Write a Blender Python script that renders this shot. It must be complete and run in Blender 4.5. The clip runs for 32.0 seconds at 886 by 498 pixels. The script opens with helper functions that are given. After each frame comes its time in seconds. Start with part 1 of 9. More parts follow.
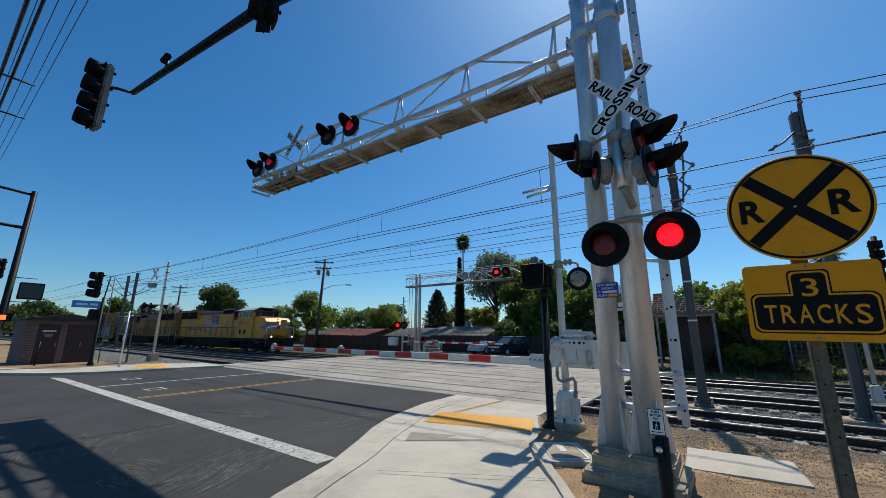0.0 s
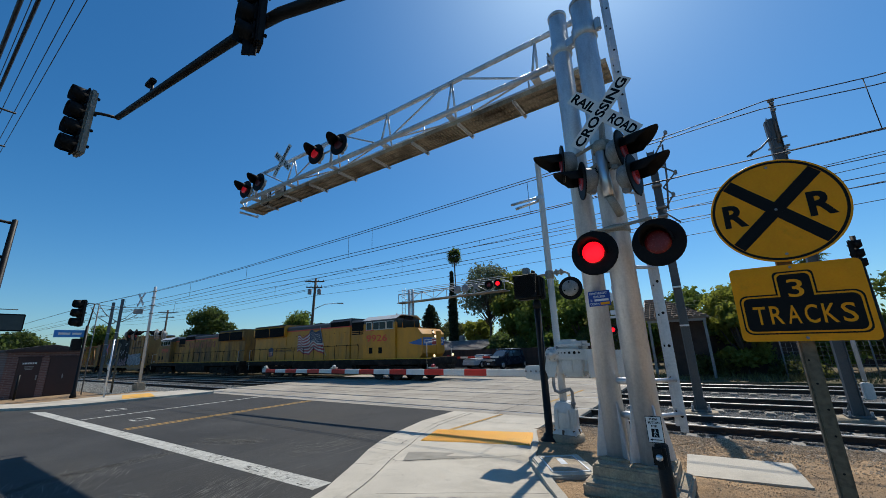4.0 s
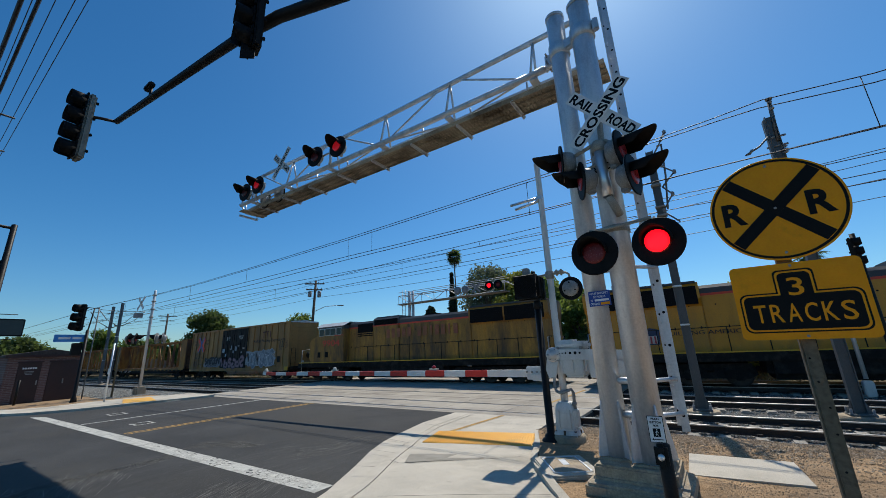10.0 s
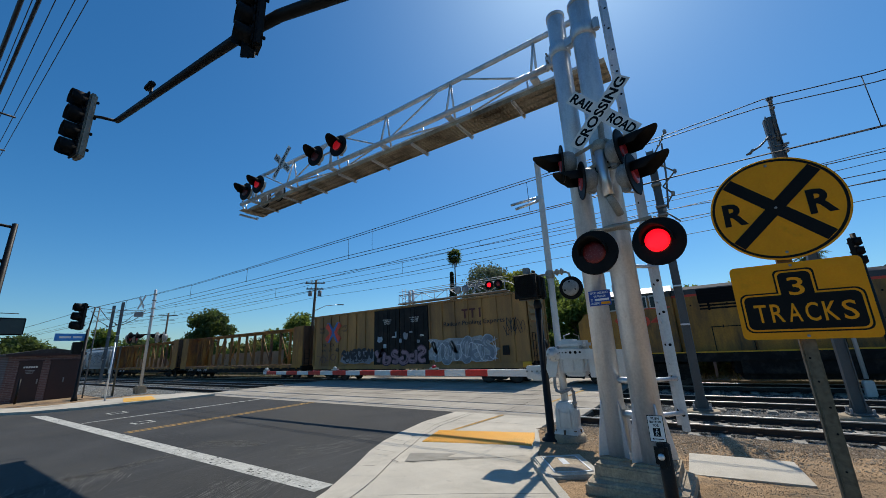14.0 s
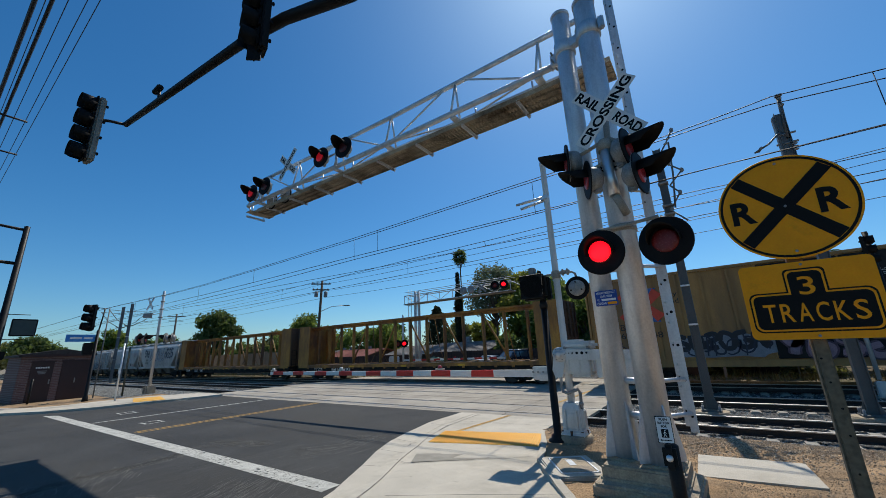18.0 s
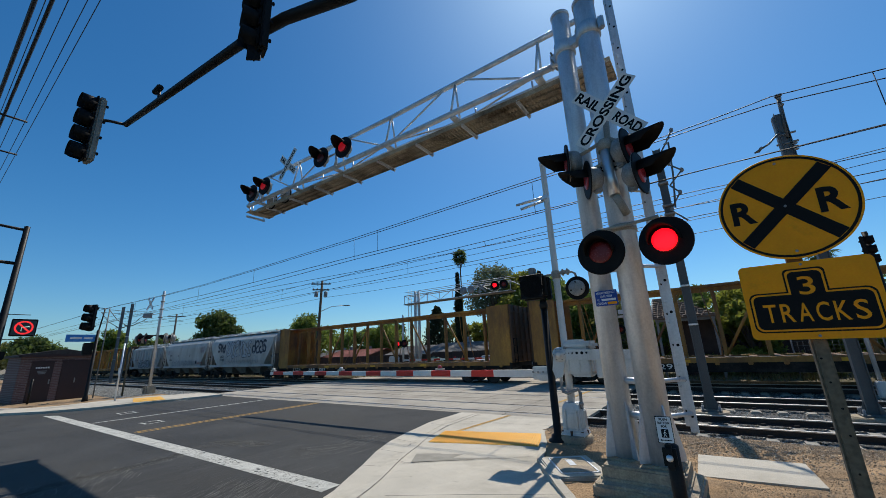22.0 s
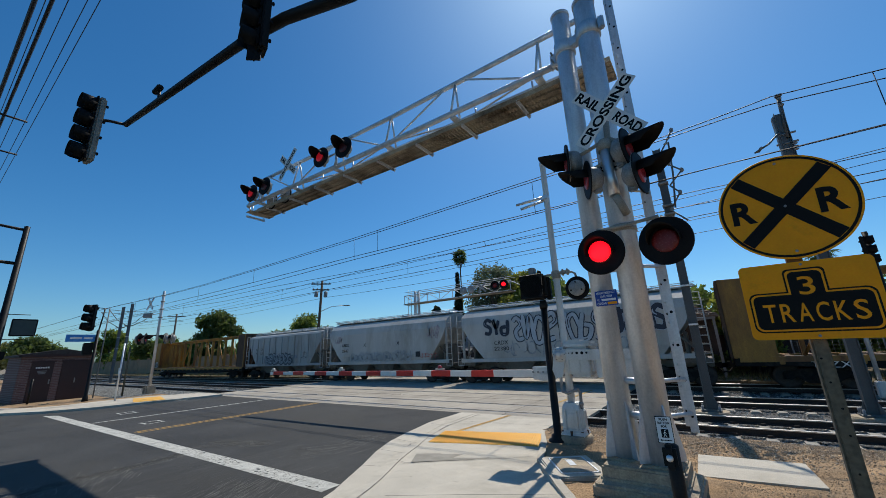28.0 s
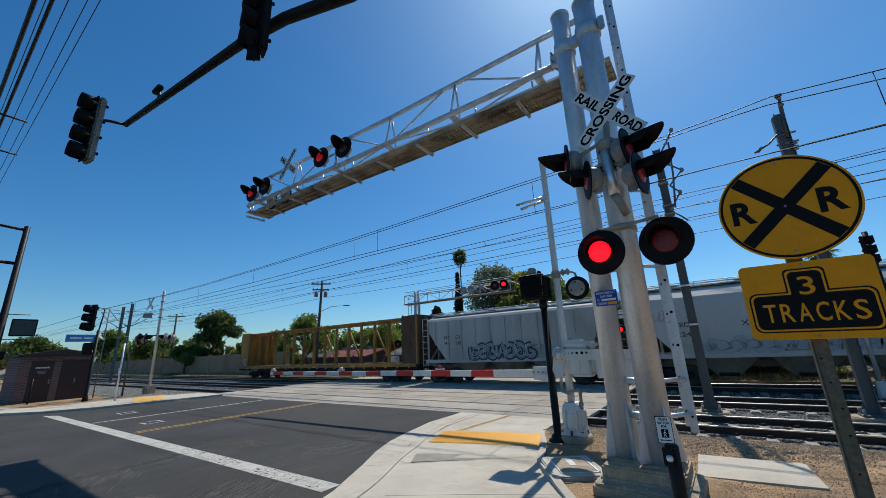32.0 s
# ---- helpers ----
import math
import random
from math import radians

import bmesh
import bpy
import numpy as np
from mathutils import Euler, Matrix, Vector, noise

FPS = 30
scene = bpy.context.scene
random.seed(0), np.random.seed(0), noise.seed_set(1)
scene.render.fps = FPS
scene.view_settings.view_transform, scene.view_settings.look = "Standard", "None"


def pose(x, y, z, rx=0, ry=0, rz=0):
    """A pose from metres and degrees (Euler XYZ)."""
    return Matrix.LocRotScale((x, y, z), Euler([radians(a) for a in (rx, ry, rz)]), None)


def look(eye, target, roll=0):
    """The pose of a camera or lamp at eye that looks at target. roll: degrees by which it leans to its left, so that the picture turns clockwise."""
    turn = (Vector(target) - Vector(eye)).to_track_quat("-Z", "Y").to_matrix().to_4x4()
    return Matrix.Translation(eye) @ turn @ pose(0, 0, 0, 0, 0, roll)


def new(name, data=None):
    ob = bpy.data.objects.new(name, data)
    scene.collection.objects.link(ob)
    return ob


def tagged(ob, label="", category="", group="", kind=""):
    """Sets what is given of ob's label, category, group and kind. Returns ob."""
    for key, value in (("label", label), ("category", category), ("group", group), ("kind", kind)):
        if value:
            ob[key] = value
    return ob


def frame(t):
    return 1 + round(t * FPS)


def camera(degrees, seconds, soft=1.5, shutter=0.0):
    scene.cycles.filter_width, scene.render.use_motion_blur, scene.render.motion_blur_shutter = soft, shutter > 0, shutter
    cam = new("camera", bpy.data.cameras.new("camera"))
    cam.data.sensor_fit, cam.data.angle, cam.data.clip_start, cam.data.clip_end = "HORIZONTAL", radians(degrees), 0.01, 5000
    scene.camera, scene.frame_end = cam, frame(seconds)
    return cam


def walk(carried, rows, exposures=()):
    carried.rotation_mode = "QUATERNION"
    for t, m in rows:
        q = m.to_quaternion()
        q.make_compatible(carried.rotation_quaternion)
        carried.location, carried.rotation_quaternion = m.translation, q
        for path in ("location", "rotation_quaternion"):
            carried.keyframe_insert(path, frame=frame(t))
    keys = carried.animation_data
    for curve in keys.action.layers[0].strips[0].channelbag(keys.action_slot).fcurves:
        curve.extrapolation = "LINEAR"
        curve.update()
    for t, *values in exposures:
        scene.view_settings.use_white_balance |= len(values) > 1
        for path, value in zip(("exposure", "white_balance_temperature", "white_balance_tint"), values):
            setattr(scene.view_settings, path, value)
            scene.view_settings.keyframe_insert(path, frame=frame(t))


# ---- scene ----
# World: x runs along the tracks (the train's way), y across them, z up from rail height.
cam = camera(100.25, 32.0, 0.5)
EYE = (0.0, 0.0, 1.94)
PATH = [
    (0.0, 102.83, -0.42, 35.24), (0.5, 102.72, -0.46, 34.76), (1.0, 102.66, 0.22, 33.74), (1.5, 102.99, 1.09, 33.37),
    (2.0, 102.92, 0.91, 34.35), (2.5, 102.95, 1.28, 34.42), (3.0, 103.12, 1.79, 34.47), (3.5, 104.87, 1.74, 34.45),
    (5.5, 105.2, 2.18, 34.45), (6.0, 105.15, 2.64, 34.41), (6.5, 105.23, 2.41, 34.5), (7.0, 105.23, 2.4, 34.5),
    (10.0, 105.23, 2.38, 34.52), (10.5, 105.16, 2.35, 34.59), (13.0, 105.18, 2.36, 34.58), (14.0, 105.14, 2.32, 34.55),
    (14.5, 105.18, 2.34, 34.55), (16.5, 105.22, 2.37, 34.32), (17.0, 105.25, 2.35, 35.4), (17.5, 105.25, 2.36, 35.41),
    (32.0, 105.25, 2.36, 35.41),
]
walk(cam, [(t, pose(*EYE, rx, ry, rz)) for t, rx, ry, rz in PATH])

# ---- light: a high morning sun ahead of the camera, clear sky ----
SUN = Vector((-0.07, 0.71, 1.0)).normalized()
world = bpy.data.worlds.new("sky")
scene.world = world
world.use_nodes = True
wn = world.node_tree.nodes
sky = wn.new("ShaderNodeTexSky")
sky.sky_type = "NISHITA"
sky.sun_disc = False
sky.sun_elevation = math.asin(SUN.z)
sky.sun_rotation = math.atan2(SUN.x, SUN.y)
sky.air_density, sky.dust_density, sky.ozone_density = 1.0, 0.6, 2.5
wn["Background"].inputs["Strength"].default_value = 0.115
deep = wn.new("ShaderNodeHueSaturation")
deep.inputs["Saturation"].default_value = 1.18
tint = wn.new("ShaderNodeMixRGB")
tint.blend_type = "MULTIPLY"
tint.inputs[0].default_value = 1.0
tint.inputs[2].default_value = (0.775, 1.04, 1.21, 1)
world.node_tree.links.new(sky.outputs[0], tint.inputs[1])
world.node_tree.links.new(tint.outputs[0], deep.inputs["Color"])
world.node_tree.links.new(deep.outputs[0], wn["Background"].inputs[0])
lamp = bpy.data.lights.new("sun", "SUN")
lamp.energy, lamp.angle, lamp.color = 5.0, radians(0.5), (1.0, 0.94, 0.84)
sun = new("sun", lamp)
sun.matrix_world = look((0, 0, 60), Vector((0, 0, 60)) - SUN)
scene.view_settings.exposure = -0.35


# ---- materials ----
def mat(name, color, rough=0.7, metal=0.0, vary=0.25, scale=3.0, bump=0.15, fine=60.0, dirt=None, dirt_amount=0.35, streak=1.0, spec=0.5, island=0.0, rand=0.0, coat=0.0):
    """A surface with grain at two scales, blotches of a second colour and fine relief."""
    m = bpy.data.materials.new(name)
    m.use_nodes = True
    nt = m.node_tree
    N, L = nt.nodes, nt.links
    b = N["Principled BSDF"]
    co = N.new("ShaderNodeTexCoord")
    mp = N.new("ShaderNodeMapping")
    mp.inputs["Scale"].default_value = (1, 1, 1.0 / streak)
    L.new(co.outputs["Object"], mp.inputs[0])
    big = N.new("ShaderNodeTexNoise")
    big.inputs["Scale"].default_value, big.inputs["Detail"].default_value, big.inputs["Roughness"].default_value = scale, 5, 0.6
    small = N.new("ShaderNodeTexNoise")
    small.inputs["Scale"].default_value, small.inputs["Detail"].default_value = fine, 3
    L.new(mp.outputs[0], big.inputs["Vector"])
    L.new(co.outputs["Object"], small.inputs["Vector"])
    dark = tuple(c * (1 - vary) for c in color)
    light = tuple(min(1, c * (1 + vary * 0.8)) for c in color)
    r1 = N.new("ShaderNodeValToRGB")
    r1.color_ramp.elements[0].position, r1.color_ramp.elements[1].position = 0.32, 0.68
    r1.color_ramp.elements[0].color, r1.color_ramp.elements[1].color = (*dark, 1), (*light, 1)
    L.new(big.outputs[0], r1.inputs[0])
    mix = N.new("ShaderNodeMixRGB")
    mix.blend_type = "OVERLAY"
    mix.inputs[0].default_value = min(1, vary * 2.4)
    L.new(r1.outputs[0], mix.inputs[1])
    L.new(small.outputs[0], mix.inputs[2])
    out = mix.outputs[0]
    if dirt:
        dn = N.new("ShaderNodeTexNoise")
        dn.inputs["Scale"].default_value, dn.inputs["Detail"].default_value, dn.inputs["Roughness"].default_value = scale * 0.6, 8, 0.7
        L.new(mp.outputs[0], dn.inputs["Vector"])
        dr = N.new("ShaderNodeValToRGB")
        dr.color_ramp.elements[0].position, dr.color_ramp.elements[1].position = 0.62 - dirt_amount * 0.4, 0.85 - dirt_amount * 0.4
        L.new(dn.outputs[0], dr.inputs[0])
        dm = N.new("ShaderNodeMixRGB")
        dm.inputs[2].default_value = (*dirt, 1)
        L.new(dr.outputs[0], dm.inputs[0])
        L.new(out, dm.inputs[1])
        out = dm.outputs[0]
    if rand or island:
        src = N.new("ShaderNodeObjectInfo").outputs["Random"] if rand else N.new("ShaderNodeNewGeometry").outputs["Random Per Island"]
        hs = N.new("ShaderNodeHueSaturation")
        mr = N.new("ShaderNodeMapRange")
        mr.inputs[3].default_value, mr.inputs[4].default_value = 1 - (rand or island), 1 + (rand or island)
        L.new(src, mr.inputs[0])
        L.new(mr.outputs[0], hs.inputs["Value"])
        L.new(out, hs.inputs["Color"])
        out = hs.outputs[0]
    L.new(out, b.inputs["Base Color"])
    rr = N.new("ShaderNodeMapRange")
    rr.inputs[3].default_value, rr.inputs[4].default_value = max(0.04, rough - 0.12), min(1, rough + 0.12)
    L.new(big.outputs[0], rr.inputs[0])
    L.new(rr.outputs[0], b.inputs["Roughness"])
    b.inputs["Metallic"].default_value = metal
    b.inputs["Specular IOR Level"].default_value = spec
    b.inputs["Coat Weight"].default_value = coat
    if bump:
        bp = N.new("ShaderNodeBump")
        bp.inputs["Strength"].default_value, bp.inputs["Distance"].default_value = bump, 0.02
        L.new(small.outputs[0], bp.inputs["Height"])
        L.new(bp.outputs[0], b.inputs["Normal"])
    return m


def glow(name, color, strength):
    m = bpy.data.materials.new(name)
    m.use_nodes = True
    b = m.node_tree.nodes["Principled BSDF"]
    b.inputs["Base Color"].default_value = (*color, 1)
    b.inputs["Emission Color"].default_value = (*color, 1)
    b.inputs["Emission Strength"].default_value = strength
    b.inputs["Roughness"].default_value = 0.35
    return m


def glass(name, color, rough=0.05, spec=0.7):
    m = bpy.data.materials.new(name)
    m.use_nodes = True
    b = m.node_tree.nodes["Principled BSDF"]
    b.inputs["Base Color"].default_value = (*color, 1)
    b.inputs["Roughness"].default_value = rough
    b.inputs["Specular IOR Level"].default_value = spec
    return m


ASPHALT = mat("asphalt", (0.057, 0.057, 0.055), 0.88, vary=0.34, scale=0.35, bump=0.5, fine=240, dirt=(0.068, 0.064, 0.055), dirt_amount=0.35, spec=0.25)


def worn(m, color, angle, sx, sy, lo, hi, amount, patch=0.5, speck=0.0):
    """Lays long pale or dark scuffs, broken up in patches, over a surface."""
    nt = m.node_tree
    N, L = nt.nodes, nt.links
    b = N["Principled BSDF"]
    src = b.inputs["Base Color"].links[0].from_socket
    co = N.new("ShaderNodeTexCoord")
    mp = N.new("ShaderNodeMapping")
    mp.inputs["Rotation"].default_value = (0, 0, radians(angle))
    mp.inputs["Scale"].default_value = (sx, sy, 1)
    L.new(co.outputs["Object"], mp.inputs[0])
    a = N.new("ShaderNodeTexNoise")
    a.inputs["Scale"].default_value, a.inputs["Detail"].default_value, a.inputs["Roughness"].default_value, a.inputs["Distortion"].default_value = 1.0, 6, 0.75, 0.6
    L.new(mp.outputs[0], a.inputs["Vector"])
    p = N.new("ShaderNodeTexNoise")
    p.inputs["Scale"].default_value, p.inputs["Detail"].default_value = patch, 3
    L.new(co.outputs["Object"], p.inputs["Vector"])
    r1 = N.new("ShaderNodeMapRange")
    r1.inputs[1].default_value, r1.inputs[2].default_value = lo, hi
    L.new(a.outputs[0], r1.inputs[0])
    r2 = N.new("ShaderNodeMapRange")
    r2.inputs[1].default_value, r2.inputs[2].default_value, r2.inputs[4].default_value = 0.42, 0.62, amount
    L.new(p.outputs[0], r2.inputs[0])
    mu = N.new("ShaderNodeMath")
    mu.operation = "MULTIPLY"
    L.new(r1.outputs[0], mu.inputs[0])
    L.new(r2.outputs[0], mu.inputs[1])
    mx = N.new("ShaderNodeMixRGB")
    mx.inputs[2].default_value = (*color, 1)
    L.new(mu.outputs[0], mx.inputs[0])
    L.new(src, mx.inputs[1])
    L.new(mx.outputs[0], b.inputs["Base Color"])
    return m


worn(ASPHALT, (0.13, 0.125, 0.11), 33, 9.0, 0.35, 0.56, 0.74, 0.45, 0.35)
worn(ASPHALT, (0.11, 0.105, 0.095), -20, 9.0, 0.5, 0.57, 0.76, 0.35, 0.5)
worn(ASPHALT, (0.03, 0.03, 0.03), 2, 1.1, 0.06, 0.5, 0.7, 0.45, 0.2)
worn(ASPHALT, (0.22, 0.21, 0.185), 0, 5.0, 5.0, 0.69, 0.72, 0.6, 0.8)
worn(ASPHALT, (0.19, 0.18, 0.16), 62, 22.0, 1.2, 0.58, 0.7, 0.65, 0.13)
worn(ASPHALT, (0.28, 0.27, 0.24), 0, 45.0, 45.0, 0.68, 0.71, 0.5, 0.3)
CONCRETE = mat("concrete", (0.52, 0.475, 0.39), 0.88, vary=0.12, scale=0.9, bump=0.3, fine=90, dirt=(0.33, 0.3, 0.24), dirt_amount=0.3, spec=0.3)
worn(CONCRETE, (0.24, 0.22, 0.18), 0, 6.0, 6.0, 0.6, 0.68, 0.6, 1.3)
worn(CONCRETE, (0.2, 0.18, 0.15), 70, 5.0, 0.4, 0.6, 0.75, 0.5, 0.6)
PANEL = mat("crossing concrete", (0.39, 0.35, 0.285), 0.88, vary=0.15, scale=0.8, bump=0.3, fine=60, dirt=(0.27, 0.24, 0.195), dirt_amount=0.4, rand=0.06, spec=0.3)
worn(PANEL, (0.16, 0.14, 0.12), 0, 1.6, 0.1, 0.5, 0.7, 0.7, 0.25)
worn(PANEL, (0.14, 0.12, 0.1), 0, 0.5, 9.0, 0.55, 0.75, 0.6, 0.5)
OLDCONC = mat("old concrete", (0.42, 0.335, 0.225), 0.9, vary=0.25, scale=3, bump=0.5, fine=40, dirt=(0.16, 0.14, 0.12), dirt_amount=0.4)
DIRT = mat("dirt", (0.36, 0.24, 0.135), 0.95, vary=0.35, scale=1.4, bump=1.0, fine=45, dirt=(0.21, 0.16, 0.11), dirt_amount=0.35, spec=0.15)
worn(DIRT, (0.12, 0.09, 0.06), 0, 9.0, 9.0, 0.58, 0.66, 0.8, 2.2)
VERGE = mat("weedy verge", (0.19, 0.145, 0.09), 0.95, vary=0.4, scale=0.8, bump=1.0, fine=20, dirt=(0.06, 0.06, 0.028), dirt_amount=0.5, spec=0.15)
GROUND = mat("dry ground", (0.25, 0.2, 0.14), 0.95, vary=0.3, scale=0.05, bump=0.6, fine=6, dirt=(0.14, 0.13, 0.07), dirt_amount=0.4)
BALLAST = mat("ballast bed", (0.06, 0.058, 0.054), 0.95, vary=0.45, scale=2.5, bump=1.0, fine=14, dirt=(0.12, 0.11, 0.1), dirt_amount=0.4)
STONE = mat("ballast stone", (0.26, 0.26, 0.235), 0.9, vary=0.3, scale=9, bump=0.3, fine=60, island=0.6, spec=0.25)
RAILTOP = mat("rail head", (0.4, 0.385, 0.37), 0.38, 1.0, vary=0.1, scale=2, bump=0.03)
RAILRUST = mat("rail web", (0.04, 0.028, 0.022), 0.8, 0.2, vary=0.3, scale=4, bump=0.3)
TIE = mat("concrete tie", (0.33, 0.3, 0.25), 0.9, vary=0.2, scale=4, bump=0.3, rand=0.12)
GROOVE = mat("flangeway", (0.03, 0.028, 0.026), 0.9, vary=0.2)
PAINT_W = mat("road paint white", (0.56, 0.55, 0.49), 0.8, vary=0.12, scale=9, bump=0.5, fine=110, dirt=(0.3, 0.29, 0.25), dirt_amount=0.4, spec=0.25)
worn(PAINT_W, (0.06, 0.058, 0.052), 40, 26.0, 11.0, 0.53, 0.57, 0.95, 0.7)
PAINT_Y = mat("road paint yellow", (0.5, 0.3, 0.085), 0.8, vary=0.15, scale=6, bump=0.4, fine=90, dirt=(0.2, 0.15, 0.09), dirt_amount=0.4, spec=0.25)
worn(PAINT_Y, (0.07, 0.064, 0.054), 20, 18.0, 5.0, 0.52, 0.6, 0.95, 1.0)
TACTILE = mat("tactile yellow", (0.8, 0.42, 0.05), 0.6, vary=0.12, scale=3, bump=0.1, dirt=(0.45, 0.32, 0.12), dirt_amount=0.2)
DECK = mat("rusty walkway plank", (0.42, 0.36, 0.27), 0.8, 0.2, vary=0.25, scale=2, bump=0.2, dirt=(0.1, 0.075, 0.05), dirt_amount=0.4, spec=0.3)
GALV = mat("galvanised steel", (0.6, 0.63, 0.66), 0.4, 0.5, vary=0.13, scale=5.0, bump=0.06, fine=34, dirt=(0.33, 0.345, 0.365), dirt_amount=0.26, streak=4)
worn(GALV, (0.16, 0.15, 0.14), 0, 14.0, 14.0, 0.64, 0.7, 0.6, 2.0)
ALU = mat("aluminium", (0.7, 0.71, 0.72), 0.36, 0.85, vary=0.08, scale=2, bump=0.05, dirt=(0.45, 0.45, 0.45), dirt_amount=0.15)
SILVER = mat("silver paint", (0.6, 0.6, 0.585), 0.45, 0.3, vary=0.12, scale=2.5, bump=0.08, dirt=(0.38, 0.36, 0.33), dirt_amount=0.28, streak=3)
BLACK = mat("black enamel", (0.01, 0.01, 0.01), 0.6, vary=0.25, scale=4, bump=0.08, spec=0.12)
BLACKPOLE = mat("black pole paint", (0.011, 0.011, 0.011), 0.5, vary=0.3, scale=5, bump=0.08, spec=0.2)
DARKPLASTIC = mat("dark housing", (0.014, 0.014, 0.013), 0.6, vary=0.25, scale=6, bump=0.1, spec=0.15)
SIGNALGREY = mat("faded signal grey", (0.2, 0.2, 0.17), 0.6, vary=0.2, scale=6, bump=0.1)
GREYMETAL = mat("grey housing", (0.25, 0.25, 0.245), 0.6, vary=0.2, scale=4, bump=0.1)
TANMETAL = mat("tan housing", (0.33, 0.31, 0.26), 0.55, vary=0.2, scale=4, bump=0.1)
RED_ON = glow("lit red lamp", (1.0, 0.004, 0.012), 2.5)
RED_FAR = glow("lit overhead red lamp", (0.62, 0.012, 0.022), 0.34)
SIGNALCAP = mat("pale housing", (0.3, 0.3, 0.285), 0.55, 0.15, vary=0.2, scale=8, bump=0.1, dirt=(0.16, 0.15, 0.14), dirt_amount=0.3)
RED_DULL = mat("weathered red lens", (0.09, 0.012, 0.014), 0.35, vary=0.2, scale=30, bump=0.2, fine=120)
RED_OFF = mat("dark red lens", (0.16, 0.012, 0.012), 0.25, vary=0.2, scale=40, bump=0.3, fine=120)
RED_SIDE = mat("red side lens", (0.38, 0.02, 0.03), 0.3, vary=0.2, scale=30, bump=0.2, fine=120)
HAND_ON = glow("lit orange", (1.0, 0.12, 0.02), 3.0)
WHITE_SIGN = mat("white sign sheet", (0.72, 0.72, 0.7), 0.5, vary=0.06, scale=4, bump=0.02, dirt=(0.5, 0.49, 0.46), dirt_amount=0.15)
YELLOW_SIGN = mat("yellow sign sheet", (0.84, 0.31, 0.004), 0.5, vary=0.07, scale=4, bump=0.02, dirt=(0.5, 0.22, 0.01), dirt_amount=0.12, spec=0.2)
BLACK_SIGN = mat("black sign film", (0.01, 0.01, 0.01), 0.6, vary=0.1, scale=5, bump=0.02, spec=0.1)
BLUE_SIGN = mat("blue sign sheet", (0.012, 0.055, 0.3), 0.5, vary=0.1, scale=4, bump=0.02)
STREET_BLUE = mat("street sign blue", (0.045, 0.25, 0.62), 0.5, vary=0.1, scale=4, bump=0.02)
TIMBER = mat("weathered post", (0.12, 0.105, 0.07), 0.9, vary=0.25, scale=3, bump=0.5, fine=25, dirt=(0.14, 0.12, 0.09), dirt_amount=0.3, streak=10)
POLEWOOD = mat("utility pole wood", (0.1, 0.075, 0.055), 0.9, vary=0.25, scale=3, bump=0.4, streak=12)
CATGREY = mat("catenary steel", (0.135, 0.145, 0.148), 0.6, 0.3, vary=0.15, scale=3, bump=0.1, streak=4)
WIRE = mat("wire", (0.03, 0.03, 0.032), 0.6, 0.3, vary=0.1)
GRILLE_DARK = mat("dark signal face", (0.02, 0.014, 0.013), 0.5, vary=0.3, scale=12, bump=0.2, spec=0.25)
RED_STRIPE = mat("red stripe", (0.6, 0.035, 0.02), 0.5, vary=0.12, scale=4, bump=0.03)
WHITE_STRIPE = mat("white stripe", (0.74, 0.73, 0.7), 0.5, vary=0.08, scale=4, bump=0.03)


# ---- building blocks ----
def V3(*a):
    return Vector(a)


def box(bm, c, s, m=None):
    vs = []
    for sx in (-0.5, 0.5):
        for sy in (-0.5, 0.5):
            for sz in (-0.5, 0.5):
                p = V3(sx * s[0], sy * s[1], sz * s[2])
                p = (m @ p if m else p) + Vector(c)
                vs.append(bm.verts.new(p))
    for f in ((0, 1, 3, 2), (4, 6, 7, 5), (0, 4, 5, 1), (2, 3, 7, 6), (0, 2, 6, 4), (1, 5, 7, 3)):
        bm.faces.new([vs[i] for i in f])
    return vs


def rbox(bm, c, s, r=0.02, m=None):
    """A box with chamfered edges."""
    t = bmesh.new()
    box(t, (0, 0, 0), s)
    bmesh.ops.bevel(t, geom=t.edges[:], offset=min(r, min(s) * 0.45), segments=2, affect="EDGES")
    add(bm, t, Matrix.Translation(c) @ (m.to_4x4() if m else Matrix.Identity(4)))


def add(bm, other, m=None):
    """Joins another bmesh into bm, moved by m, and frees it."""
    made = {}
    for v in other.verts:
        made[v] = bm.verts.new(m @ v.co if m else v.co)
    for f in other.faces:
        nf = bm.faces.new([made[v] for v in f.verts])
        nf.smooth = f.smooth
    other.free()


def frame_of(d):
    d = Vector(d).normalized()
    a = V3(0, 0, 1) if abs(d.z) < 0.95 else V3(1, 0, 0)
    x = a.cross(d).normalized()
    return x, d.cross(x)


def cyl(bm, a, b, r, r2=None, n=12, cap=True, smooth=True):
    a, b = Vector(a), Vector(b)
    r2 = r if r2 is None else r2
    x, y = frame_of(b - a)
    ring = []
    for p, q in ((a, r), (b, r2)):
        ring.append([bm.verts.new(p + (x * math.cos(6.28318531 * i / n) + y * math.sin(6.28318531 * i / n)) * q) for i in range(n)])
    for i in range(n):
        f = bm.faces.new((ring[0][i], ring[0][(i + 1) % n], ring[1][(i + 1) % n], ring[1][i]))
        f.smooth = smooth
    if cap:
        bm.faces.new(ring[0][::-1])
        bm.faces.new(ring[1])


